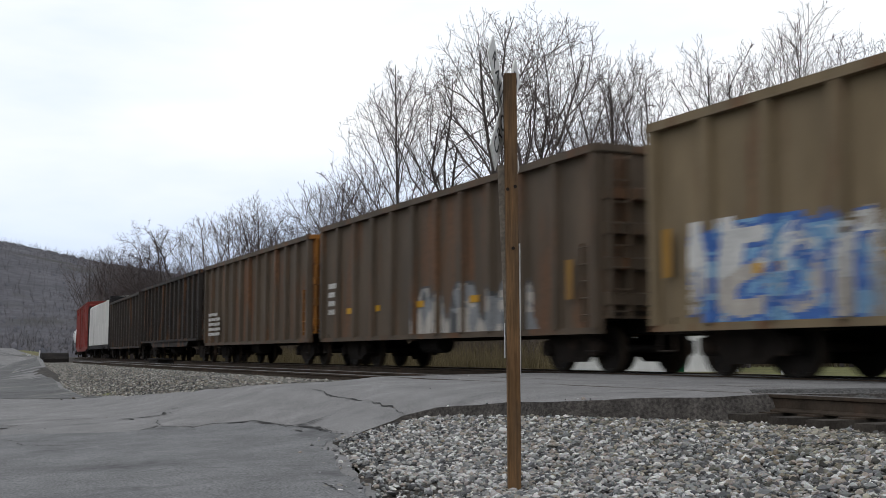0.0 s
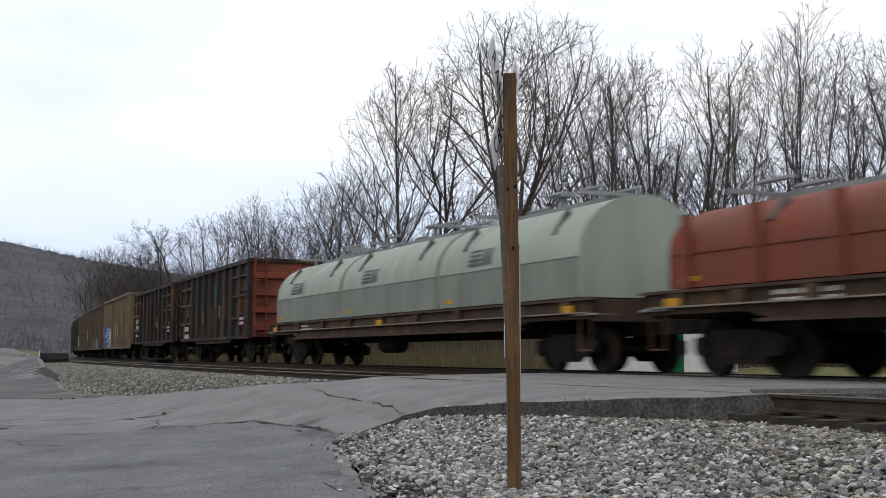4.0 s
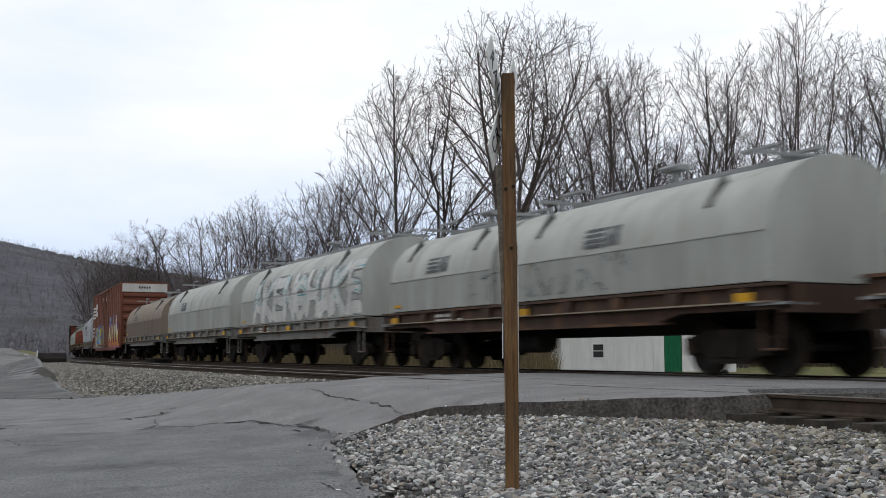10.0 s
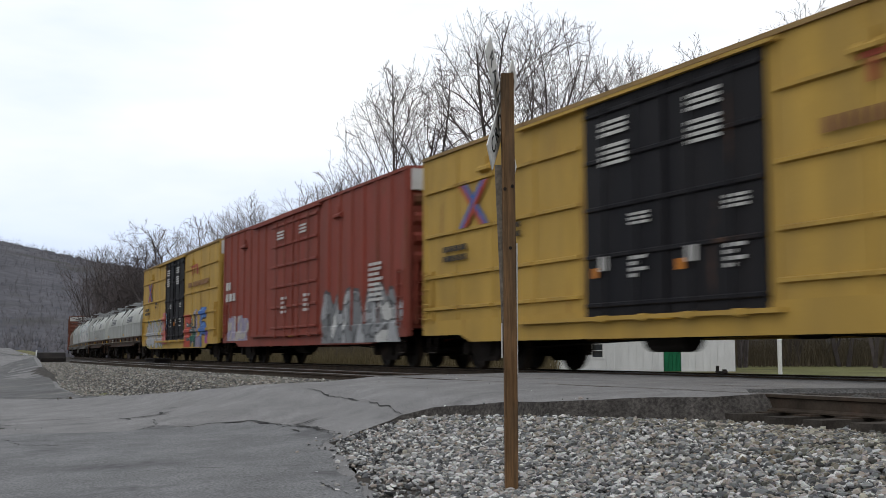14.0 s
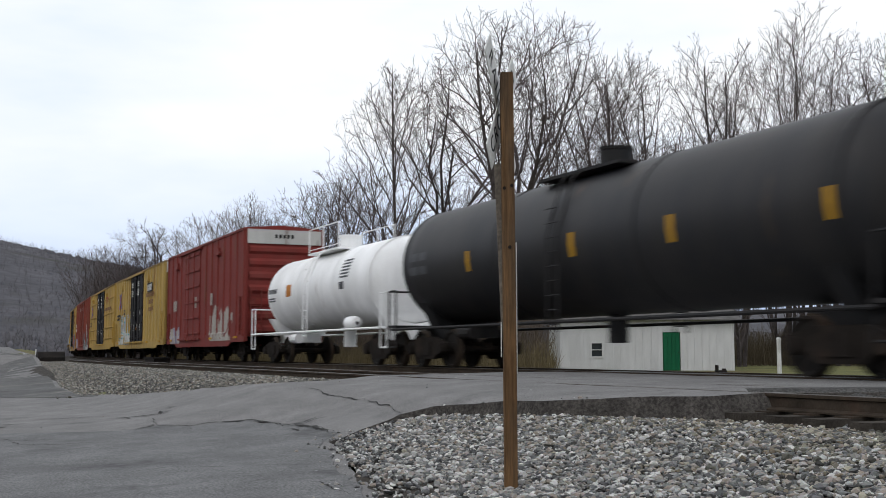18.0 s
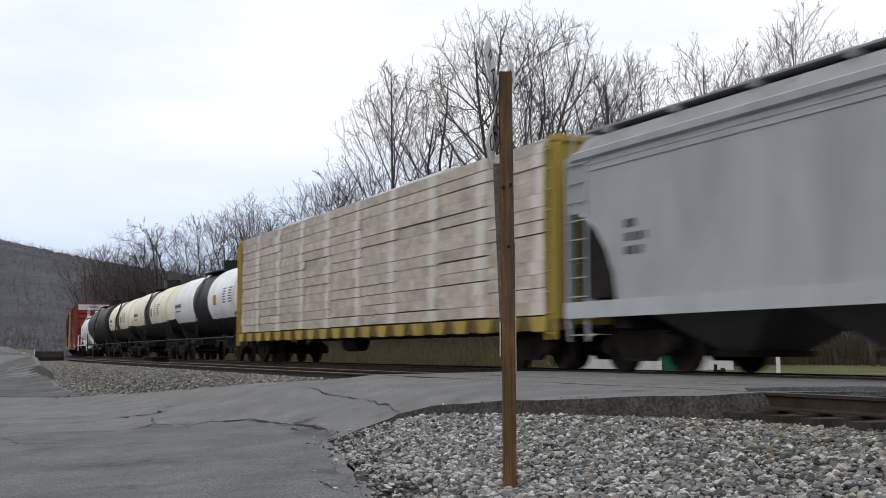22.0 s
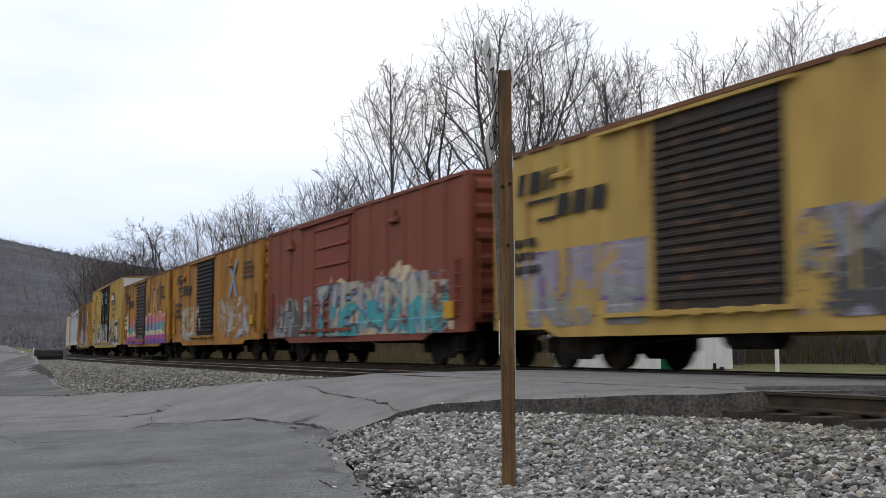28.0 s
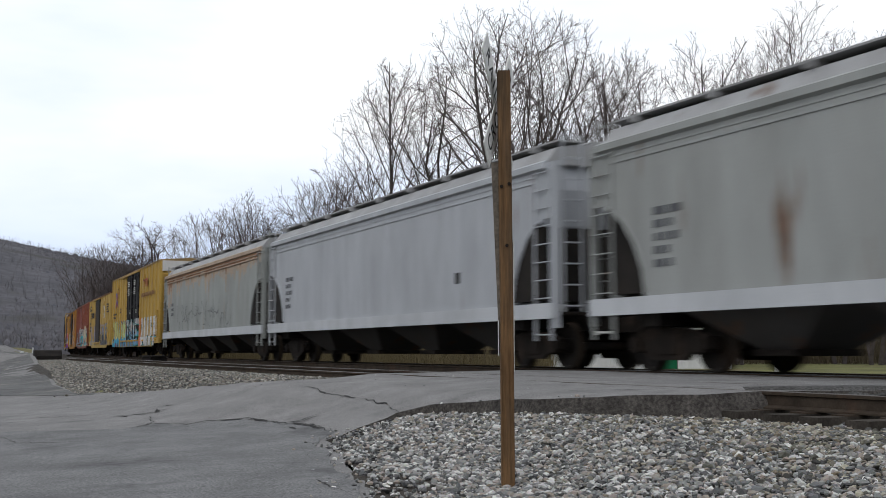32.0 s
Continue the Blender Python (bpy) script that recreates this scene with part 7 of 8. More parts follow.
def overlay(name, poly, material, label, seed, lift=0.012, amp=0.06):
    """A newer or older layer of asphalt with a ragged edge, laid on the road."""
    me_ = sheet_from_outline(name, wobble(poly, 0.22, amp, seed), lambda X, Y: road_surface(X, Y) + lift, [material, material], 0.4, 0.05)
    return part(name, me_, None, road, label)


EDGE_MAIN = [(-9.4, 16.9), (-7.2, 16.1), (-6.1, 15.85), (-5.33, 15.59), (-4.64, 15.41), (-4.15, 15.42), (-3.95, 15.9), (-3.39, 15.44), (-3.15, 15.53), (-2.6, 15.44), (-2.05, 14.76), (-1.51, 13.87), (-1.22, 13.1)]
overlay("asphalt_apron", EDGE_MAIN + [(-1.30, 12.3), (-1.12, 11.4), (-0.70, 9.2), (-0.50, 8.0), (-0.10, 5.8), (0.2, 3.5), (-4.0, 3.0), (-9.0, 5.0), (-13.0, 10.0), (-12.5, 15.0)], M_APRON, "darker worn asphalt apron before the crossing", 31)
overlay("asphalt_lane", [(-18.0, 29.5), (-14.0, 28.9), (-10.85, 28.1), (-9.0, 26.8), (-7.35, 24.6), (-8.95, 27.9), (-11.4, 33.7), (-14.8, 43.2), (-18.8, 53.4), (-25.2, 70.4), (-34.2, 95.5), (-43.5, 122), (-52.0, 146),
                         (-62.0, 148), (-51.4, 119), (-40.6, 89.5), (-32.7, 65.7), (-26.8, 48), (-21.9, 30.5)], M_LANE, "older dark asphalt of the lane beside the line", 32, 0.014)
rnd = random.Random(71)
for cx_, cy_, sx_, sy_, n_k in ((-6.75, 17.6, 0.95, 0.95, 9), (-4.5, 17.9, 0.45, 0.75, 5), (-5.6, 14.4, 0.7, 0.3, 3), (-1.75, 14.3, 0.3, 0.4, 3), (-8.4, 27.6, 1.0, 1.5, 3)):
    for k in range(n_k):          # crazed, broken spots
        x_, y_ = cx_ + rnd.uniform(-sx_, sx_), cy_ + rnd.uniform(-sy_, sy_)
        l_k = rnd.uniform(0.3, 0.9) * sx_
        crack([(x_ - l_k, y_ + rnd.uniform(-0.1, 0.35)), (x_ - l_k * 0.3, y_ + rnd.uniform(-0.15, 0.15)), (x_ + l_k * 0.3, y_ + rnd.uniform(-0.15, 0.15)), (x_ + l_k, y_ - rnd.uniform(-0.1, 0.35))], rnd.uniform(0.05, 0.11), 300 + k + int(cx_ * 10), 0.018 if cy_ < 16 else 0.010)
crack([(-2.1, 17.2), (-1.94, 16.89), (-1.43, 16.0), (-0.96, 14.99), (-0.67, 14.22), (-0.46, 13.45)], 0.045, 1)
crack(EDGE_MAIN[4:], 0.055, 2, 0.019)
crack([(-3.39, 15.44), (-3.15, 15.55), (-2.6, 15.46), (-2.2, 15.0), (-2.05, 14.76)], 0.10, 17, 0.020)
crack([(-2.05, 14.7), (-1.75, 14.25), (-1.51, 13.87), (-1.25, 13.2)], 0.08, 18, 0.020)
crack(EDGE_MAIN[:5], 0.03, 3, 0.019)
crack([(-4.15, 15.42), (-4.05, 16.2), (-4.3, 17.0), (-4.1, 17.3)], 0.03, 5)
crack([(-13.5, 28.8), (-10.85, 28.05), (-9.0, 26.7), (-7.4, 24.5)], 0.07, 6, 0.020)
crack([(-1.4, 9.5), (-1.18, 9.43), (-1.02, 9.31), (-0.79, 8.79), (-0.66, 8.5)], 0.035, 7, 0.018)
crack([(-5.1, 14.0), (-4.6, 13.7), (-4.1, 13.8)], 0.04, 8, 0.018)
crack([(1.4, 12.4), (2.2, 12.0), (3.4, 12.3), (4.6, 12.2)], 0.05, 9)
crack([(0.2, 13.9), (1.0, 13.4), (2.0, 13.5), (3.1, 13.1)], 0.03, 10)
crack([(-2.9, 10.6), (-2.5, 10.9), (-2.0, 10.7)], 0.03, 11, 0.018)
crack([(-6.6, 14.5), (-5.9, 14.2), (-5.3, 14.4)], 0.06, 12, 0.018)
M_PATCH = mat("dark_asphalt_patch", (0.105, 0.103, 0.10), rough=0.95, var=0.3, scale=3, grain=0.3, gscale=35, bump=0.9)
for poly_, nm in (([(3.05, 11.32), (3.7, 11.62), (4.5, 11.75), (4.62, 11.50), (4.1, 11.32)], 1),):
    me = sheet_from_outline("asphalt_patch", wobble(poly_, 0.15, 0.04, nm), lambda X, Y: road_surface(X, Y) + 0.035, [M_PATCH, M_PATCH], 0.3, 0.08)
    part("asphalt_patch", me, None, road, "rough dark asphalt fill beside the rail")

M_SOIL = mat("dark_damp_soil", (0.072, 0.063, 0.054), rough=0.95, var=0.35, scale=3, grain=0.3, gscale=40, bump=1.0)
me = sheet_from_outline("soil_patch", wobble([(-0.75, 9.9), (-0.1, 9.6), (0.35, 8.7), (0.75, 7.2), (1.2, 5.2), (1.4, 3.6), (0.2, 3.6), (0.0, 5.9), (-0.5, 8.2)], 0.3, 0.05, 8), lambda X, Y: float(ground_z(np.array(X), np.array(Y))) + 0.012, [M_SOIL, M_SOIL], 0.5, 0.06)
soil = new("soil_patch", me)
tagged(soil, "bare dark soil at the crumbling asphalt edge", "soil", kind="structure")

# ---- crossing sign ----
M_POST = mat("weathered_treated_wood", (0.175, 0.098, 0.045), rough=0.85, var=0.3, scale=5, grain=0.25, gscale=70, bump=0.5, streak=True, rust=(0.10, 0.07, 0.045), amount=0.45, dirt=0.25, wood=True)
M_GREYWOOD = mat("grey_weathered_board", (0.20, 0.175, 0.145), rough=0.9, var=0.25, scale=6, grain=0.2, gscale=30, bump=0.4)
M_SIGN = mat("white_sign_sheet", (0.72, 0.72, 0.70), rough=0.5, var=0.08, scale=4, dirt=0.12)
M_SIGN_BLACK = mat("black_sign_lettering", (0.02, 0.02, 0.02), rough=0.6, var=0.1)
sign = new("crossing_sign")
tagged(sign, "railroad crossing sign on a weathered brown wooden post", "crossing sign")
bx, by, bz = 0.509, 8.42, 0.17
b = B()
prof = [(-0.047, -0.066), (-0.041, -0.072), (0.041, -0.072), (0.047, -0.066), (0.047, 0.07), (-0.047, 0.07)]
rows = [(z, dx) for z, dx in ((-0.25, 0.0), (0.3, 0.0), (1.0, -0.003), (1.8, -0.008), (2.5, -0.013), (3.13, -0.018))]
for z, dx in rows:
    for a, c in prof:
        b.v.append((bx + dx + a, by + c, bz + z))
n = len(prof)
for i in range(len(rows) - 1):
    for j in range(n):
        b.f.append((i * n + j, i * n + (j + 1) % n, (i + 1) * n + (j + 1) % n, (i + 1) * n + j))
        b.mi.append(0)
b.f += [tuple(range(n))[::-1], tuple(range((len(rows) - 1) * n, len(rows) * n))]
b.mi += [0, 0]
part("post", b, M_POST, sign, "square brown wooden post")
part("side_board", B().prism([(0.398, 2.62), (0.452, 2.62), (0.466, 1.30), (0.450, 1.30)], by + 0.04, by + 0.062, "y"), M_GREYWOOD, sign, "grey weathered board beside the post")
part("reflective_strip", B().box(0.444, 0.450, by + 0.02, by + 0.07, 1.17, 1.43), M_SIGN, sign, "white reflective strip")
part("reflective_strip", B().box(0.553, 0.562, by - 0.03, by + 0.05, 1.05, 2.02), M_SIGN, sign, "white reflective strip")
sx, sy, sz = 0.46, 8.62, 3.062
ang = math.degrees(math.atan2(0.973, 0.285))
for k, (tilt_, word) in enumerate(((-45, "RAILROAD"), (45, "CROSSING"))):
    m_ = pose(sx + 0.010 * k, sy, sz, 0, 0, ang) @ pose(0, 0, 0, 90, 0, 0) @ pose(0, 0, 0, 0, 0, tilt_)
    b = B()
    b.box(-0.61, 0.61, -0.114, 0.114, -0.004, 0.004)
    bl = part("blade", b, M_SIGN, sign, "white crossbuck blade", m_)
    cu = bpy.data.curves.new("sign_text", "FONT")
    cu.body, cu.size, cu.align_x, cu.align_y, cu.extrude = word, 0.175, "CENTER", "CENTER", 0.001
    cu.space_character = 1.32
    cu.materials.append(M_SIGN_BLACK)
    for face in (0, 180):
        tx_ob = new("sign_text", cu)
        tx_ob.parent = bl
        tx_ob.matrix_basis = pose(0, 0, 0.0055 if face == 0 else -0.0055, 0, face, 0)
for z in (2.86, 3.12):
    part("bracket", B().box(0.462, 0.492, by + 0.06, 8.66, z - 0.02, z + 0.02), M_STEEL, sign)
for x, y, z in ((0.468, by - 0.072, 2.42), (0.524, by - 0.072, 2.44), (0.506, by - 0.072, 1.98)):
    part("bolt", B().cyl((x, y + 0.01, z), (x, y - 0.012, z), 0.013, 8), M_STEEL, sign)

# ---- white outbuilding beyond the line ----
M_SIDING = mat("white_painted_siding", (0.66, 0.66, 0.65), rough=0.7, var=0.08, scale=2, dirt=0.15, streak=True)
M_GREEN = mat("green_door_paint", (0.01, 0.115, 0.05), rough=0.55, var=0.15, scale=2)
M_SHINGLE = mat("grey_roof_shingles", (0.13, 0.125, 0.12), rough=0.95, var=0.2, scale=3)
M_GLASS = mat("dark_window_glass", (0.03, 0.035, 0.04), rough=0.1, var=0.05, spec=0.6)
house = new("outbuilding")
house.location = (6.25, 60.0, 0.25)
tagged(house, "white outbuilding with vertical siding and a green door", "outbuilding")
W, D_, H = 9.2, 6.0, 2.75
for x0, x1, z0, z1 in ((0, 1.62, 0, H), (1.62, 2.28, 0, 0.72), (1.62, 2.28, 1.52, H), (2.28, 5.42, 0, H), (5.42, 6.36, 2.06, H), (6.36, W, 0, H)):
    part("wall", B().box(x0, x1, 0, 0.15, z0, z1), M_SIDING, house)
part("wall", B().box(0, 0.15, 0.15, D_, 0, H), M_SIDING, house)
part("wall", B().box(W - 0.15, W, 0.15, D_, 0, H), M_SIDING, house)
part("wall", B().box(0.15, W - 0.15, D_ - 0.15, D_, 0, H), M_SIDING, house)
part("roof", B().prism([(-0.4, H - 0.05), (D_ + 0.4, H - 0.05), (D_ / 2, H + 1.25)], -0.3, W + 0.3), M_SHINGLE, house, "grey shingle gable roof")
dr = part("door", B().box(5.45, 6.33, 0.03, 0.09, 0.02, 2.04), M_GREEN, house, "green plank door")
for k in range(4):
    part("door_board", B().box(5.47 + k * 0.215, 5.66 + k * 0.215, 0.01, 0.03, 0.05, 2.0), M_GREEN, dr)
part("door_handle", B().cyl((6.24, 0.03, 1.0), (6.24, -0.05, 1.0), 0.03, 8), M_STEEL, dr)
wi = part("window", B().box(1.66, 2.24, 0.06, 0.10, 0.76, 1.48), M_GLASS, house)
for x0, x1, z0, z1 in ((1.58, 1.68, 0.68, 1.56), (2.22, 2.32, 0.68, 1.56), (1.68, 2.22, 0.68, 0.78), (1.68, 2.22, 1.46, 1.56), (1.68, 2.22, 1.10, 1.14)):
    part("window_frame", B().box(x0, x1, -0.03, 0.06, z0, z1), M_SIDING, wi)
me = B().box(-0.02, 0.02, -0.022, 0.0, 0.02, H - 0.04).mesh("batten", M_SIDING)
for k in range(24):
    x = 0.1 + k * 0.39
    if not (1.5 < x < 2.4 or 5.35 < x < 6.42):
        part("batten", me, None, house, "", (x, 0, 0))
part("corner_board", B().box(4.85, 5.15, -0.03, 0.0, 0, H), M_SIDING, house)

M_PVC = mat("white_post_paint", (0.7, 0.7, 0.68), rough=0.5, var=0.06, dirt=0.1)
b = B()
b.cyl((0, 0, 0), (0, 0, 1.42), 0.085, 12)
b.cyl((0, 0, 1.42), (0, 0, 1.50), 0.11, 12, 0.06)
gp_ = new("marker_post", b.mesh("marker_post", M_PVC, True))
gp_.location = (13.35, 45.0, 0.32)
tagged(gp_, "white marker post with a rounded cap in the grass", "post")
for x, y, h, r in ((-42.7, 120, 0.95, 0.08), (-44.0, 120.5, 0.6, 0.22)):
    q = new("lane_post", B().cyl((0, 0, 0), (0, 0, h), r, 10).mesh("lane_post", M_PVC))
    q.location = (x, y, float(ground_z(np.array(x), np.array(y))) - 0.02)
    tagged(q, "small pale post at the far end of the lane", "post")

b = B().box(-0.26, 0.26, -0.1, 0.1, 0.0, 0.10)
b.box(-0.24, -0.12, -0.08, 0.08, 0.10, 0.34)
b.box(0.06, 0.22, -0.08, 0.08, 0.10, 0.18)
q = new("iron_bracket", b.mesh("iron_bracket", M_DARK))
q.location = (12.75, 52.0, 0.32)
tagged(q, "small dark iron bracket on the ground by the outbuilding", "bracket")

# ---- buffer stop and low box by the line ----
x, y, th = line(51.5, NEAR_C + 1.35)
b = B()
b.prism([(-1.1, 0.0), (1.0, 0.0), (0.85, 0.42), (0.35, 0.66), (-0.55, 0.62), (-0.95, 0.30)], -0.8, 0.8, "y")
b.box(-1.5, 0.9, -0.62, -0.42, 0.0, 0.18, c=0.03)
b.box(-1.5, 0.9, 0.42, 0.62, 0.0, 0.18, c=0.03)
b.box(-1.75, -1.25, -0.7, 0.7, 0.0, 0.30, c=0.05)
q = new("buffer_stop", b.mesh("buffer_stop", M_DARK))
q.matrix_world = pose(x, y, 0.64, 0, 0, math.degrees(th))
tagged(q, "low black buffer block at the end of the siding", "buffer stop")
x, y, th = line(33.0, 2.35)
b = B().box(-1.3, 1.3, -0.38, 0.38, 0.0, 0.32, c=0.05)
b.box(-1.4, 1.4, -0.44, 0.44, 0.32, 0.38)
q = new("trackside_box", b.mesh("trackside_box", M_DARK))
q.matrix_world = pose(x, y, 0.62, 0, 0, math.degrees(th))
tagged(q, "low dark trackside box between the tracks", "equipment box")

# ---- bare trees ----
M_BARK = mat("grey_brown_bark", (0.098, 0.083, 0.079), rough=0.95, var=0.3, scale=4, grain=0.2, gscale=30, bump=0.4, random_shift=0.25)
M_TWIG = mat("bare_twigs", (0.112, 0.095, 0.092), rough=0.95, var=0.2, scale=2, bump=0, random_shift=0.25)


def tube(V, F, pts, radii, n):
    """Adds one tapered tube."""
    o = len(V)
    prev = None
    for i, (p, r) in enumerate(zip(pts, radii)):
        d = pts[min(i + 1, len(pts) - 1)] - pts[max(i - 1, 0)]
        d = d / (np.linalg.norm(d) + 1e-9)
        ref = np.array([0.0, 0.0, 1.0]) if abs(d[2]) < 0.9 else np.array([1.0, 0.0, 0.0])
        u = np.cross(d, ref)
        u /= np.linalg.norm(u)
        w = np.cross(d, u)
        for k in range(n):
            a = 2 * math.pi * k / n
            V.append(p + r * (math.cos(a) * u + math.sin(a) * w))
    for i in range(len(pts) - 1):
        for k in range(n):
            j = (k + 1) % n
            F.append((o + i * n + k, o + i * n + j, o + (i + 1) * n + j, o + (i + 1) * n + k))


def tree_meshes(thick, fine):
    out = []
    for (V, F), nm, m in ((thick, "trunk", M_BARK), (fine, "crown", M_TWIG)):
        me = bpy.data.meshes.new(nm)
        me.from_pydata([tuple(v) for v in V], [], F)
        me.materials.append(m)
        out.append(me)
    return out


def unit(v):
    return v / (np.linalg.norm(v) + 1e-9)


MIN_R = 0.0110


def grown_tree(seed, h, width, style, limbs=22, branches=9, twigs=5, fine_twigs=2, low=0.25, rise=0.75, stems=1, r0=0.20, wob=0.07, up=0.05, spread=0.3):
    """A bare tree: stems carry limbs, limbs branches, branches twigs; all stop at the outline of a rounded, uneven crown."""
    rs_ = np.random.RandomState(seed)
    thick, fine = ([], []), ([], [])
    shape = {"dome": ([0, 0.25, 0.45, 0.65, 0.82, 0.94, 1], [0.45, 0.80, 1.0, 0.98, 0.80, 0.50, 0.12]),
             "oval": ([0, 0.10, 0.35, 0.65, 0.87, 1], [0.70, 1.0, 0.98, 0.80, 0.50, 0.12]),
             "vase": ([0, 0.3, 0.7, 0.88, 0.96, 1], [0.30, 0.60, 1.0, 0.92, 0.65, 0.25])}[style]
    ph = rs_.uniform(0, 6.28, 3)

    def inside_crown(p, slack):
        t = (p[2] / h - low) / (1 - low)
        az = math.atan2(p[1], p[0])
        lump = 1 + 0.10 * math.sin(3 * az + ph[0] + 4 * t) + 0.08 * math.sin(7 * az + ph[1] - 9 * t)
        if t > slack * (1 + 0.04 * math.sin(9 * az + ph[2])):
            return False
        return t < 0.02 or math.hypot(p[0], p[1]) < width * lump * slack * np.interp(t, *shape)

    def branch(p, d, L, r, k, n):
        """A tapering curved limb that stops at the crown's outline; gives its points, radii and directions."""
        pts, rad, ds = [p], [r], [d]
        slack = rs_.uniform(0.90, 1.06)
        for i in range(n):
            stiff = 0.30 if style == "oval" and k == 0 else 1.0
            d = unit(d + rs_.normal(0, wob * stiff * (1 + 0.35 * k), 3) + np.array([0, 0, 0.25 if stiff < 1 else up]))
            q = p + d * L / n
            if k > 0 and i > 0 and not inside_crown(q, slack * (0.86 if k == 0.5 else 1.0)):
                break
            p = q
            pts.append(p)
            ds.append(d)
            rad.append(max(MIN_R * 0.6, r * (1 - 0.80 * (i + 1) / n)))
        rad[-1] = max(MIN_R * 0.5, rad[-1] * 0.6)
        tube(*(thick if k < 2 else fine), pts, rad, 7 if k == 0 else 5 if k == 1 else 3)
        return pts, rad, ds

    def at(run, f):
        pts, rad, ds = run
        x = f * (len(pts) - 1)
        i = min(int(x), len(pts) - 2)
        return pts[i] + (pts[i + 1] - pts[i]) * (x - i), rad[i], ds[i + 1]

    def dress(run, L, k):
        """Side shoots of a limb, alternating round it and shortening towards its tip."""
        many = (0, branches, twigs, fine_twigs)[k] if k < 4 else 0
        if len(run[0]) < 2 or not many:
            return
        real = L * (len(run[0]) - 1) / (7 if k == 1 else 4 if k == 2 else 2)
        turn0 = rs_.uniform(0, 6.28)
        for m in range(many):
            f = (0.14 if k == 1 else 0.2) + 0.82 * (m + rs_.uniform(0.1, 0.9)) / many
            q, r, d = at(run, min(f, 0.98))
            a = turn0 + m * 2.4 + rs_.uniform(-0.5, 0.5)
            u = unit(np.cross(d, np.array([0.31, 0.12, 0.94])))
            w = np.cross(d, u)
            ang = rs_.uniform(0.55, 0.95)
            e = unit(d * math.cos(ang) + (u * math.cos(a) + w * math.sin(a)) * math.sin(ang) + np.array([0, 0, 0.12]))
            l2 = real * (0.58 if k == 1 else 0.62) * (1.12 - 0.62 * f) * rs_.uniform(0.75, 1.2)
            sub = branch(q, e, l2, max(MIN_R * (1.5 if k == 1 else 1.0 if k == 2 else 0.75), r * 0.55), k + 1, 4 if k == 1 else 2)
            dress(sub, l2, k + 1)

    top = h * 0.97
    runs = []
    if style == "oval":
        runs.append((branch(np.array([0, 0, -0.15]), np.array([0, 0, 1.0]), top, r0, 0, 12), low))
    else:
        if stems == 1:
            base = branch(np.array([0, 0, -0.15]), np.array([0.02, 0, 1.0]), low * h * 0.9, r0, 0, 4)
            p0, n_main = base[0][-1], 5
        else:
            p0, n_main = np.array([0, 0, -0.15]), stems
        for m in range(n_main):
            az = 6.283 * (m + rs_.uniform(-0.25, 0.25)) / n_main + seed
            tilt = spread * (0.35 if m == 0 else rs_.uniform(0.75, 1.25))
            d0 = unit(np.array([math.cos(az) * math.sin(tilt), math.sin(az) * math.sin(tilt), math.cos(tilt)]))
            off = np.array([math.cos(az), math.sin(az), 0]) * (0.0 if stems == 1 else 0.25)
            L = (top - p0[2]) / max(0.55, math.cos(tilt)) * rs_.uniform(0.88, 1.0)
            pts, rad, ds = branch(p0 + off, d0, L, r0 * (0.62 if stems == 1 else 0.8), 0.5, 9)
            runs.append(((pts, rad, ds), 0.12 if stems == 1 else low))
    per = max(4, limbs // len(runs))
    for run, f0 in runs:
        turn0 = rs_.uniform(0, 6.28)
        for m in range(per):
            f = f0 + (0.97 - f0) * ((m + rs_.uniform(0.1, 0.9)) / per)
            q, r, d = at(run, f)
            az = turn0 + m * 2.4 + rs_.uniform(-0.5, 0.5)
            el = rise + 0.30 * f + rs_.uniform(-0.15, 0.15)
            e = unit(np.array([math.cos(az) * math.cos(el), math.sin(az) * math.cos(el), math.sin(el)]) + 0.25 * d)
            L = width * (2.3 if style == "oval" else 1.9) * (1.1 - 0.70 * f) * rs_.uniform(0.8, 1.2)
            lb = branch(q, e, L, max(MIN_R * 2.2, r * 0.50), 1, 7)
            dress(lb, L, 1)
        if style != "oval":
            dress((run[0][-4:], run[1][-4:], run[2][-4:]), width * 0.8, 1)
    return tree_meshes(thick, fine)


# the kinds of tree along the line
TREE_KINDS = [grown_tree(1, 17, 4.6, "oval", 24, 8, 4, 2, low=0.14, rise=0.70, r0=0.135, wob=0.06),
              grown_tree(2, 16, 4.2, "dome", 20, 7, 4, 2, low=0.34, rise=0.52, r0=0.15, wob=0.12, spread=0.42),
              grown_tree(19, 19, 5.9, "dome", 31, 8, 4, 2, low=0.34, rise=0.60, r0=0.24, wob=0.11, spread=0.46, up=0.09),
              grown_tree(4, 17, 3.6, "vase", 24, 8, 4, 2, low=0.20, rise=0.88, stems=4, r0=0.155, spread=0.19),
              grown_tree(5, 18, 5.2, "vase", 35, 8, 4, 2, low=0.18, rise=1.02, stems=7, r0=0.13, wob=0.04, spread=0.25),
              grown_tree(11, 11, 3.4, "dome", 28, 8, 5, 2, low=0.40, rise=0.40, r0=0.20, wob=0.13, spread=0.55),
              grown_tree(7, 9, 3.8, "vase", 20, 6, 4, 2, low=0.10, rise=0.7, stems=5, r0=0.10, wob=0.08, spread=0.36),
              grown_tree(8, 16, 4.6, "dome", 24, 8, 4, 2, low=0.16, rise=0.55, stems=4, r0=0.125, wob=0.10, spread=0.34)]


TREE_TOP = [max(v.co.z for v in c_.vertices) for t_, c_ in TREE_KINDS]


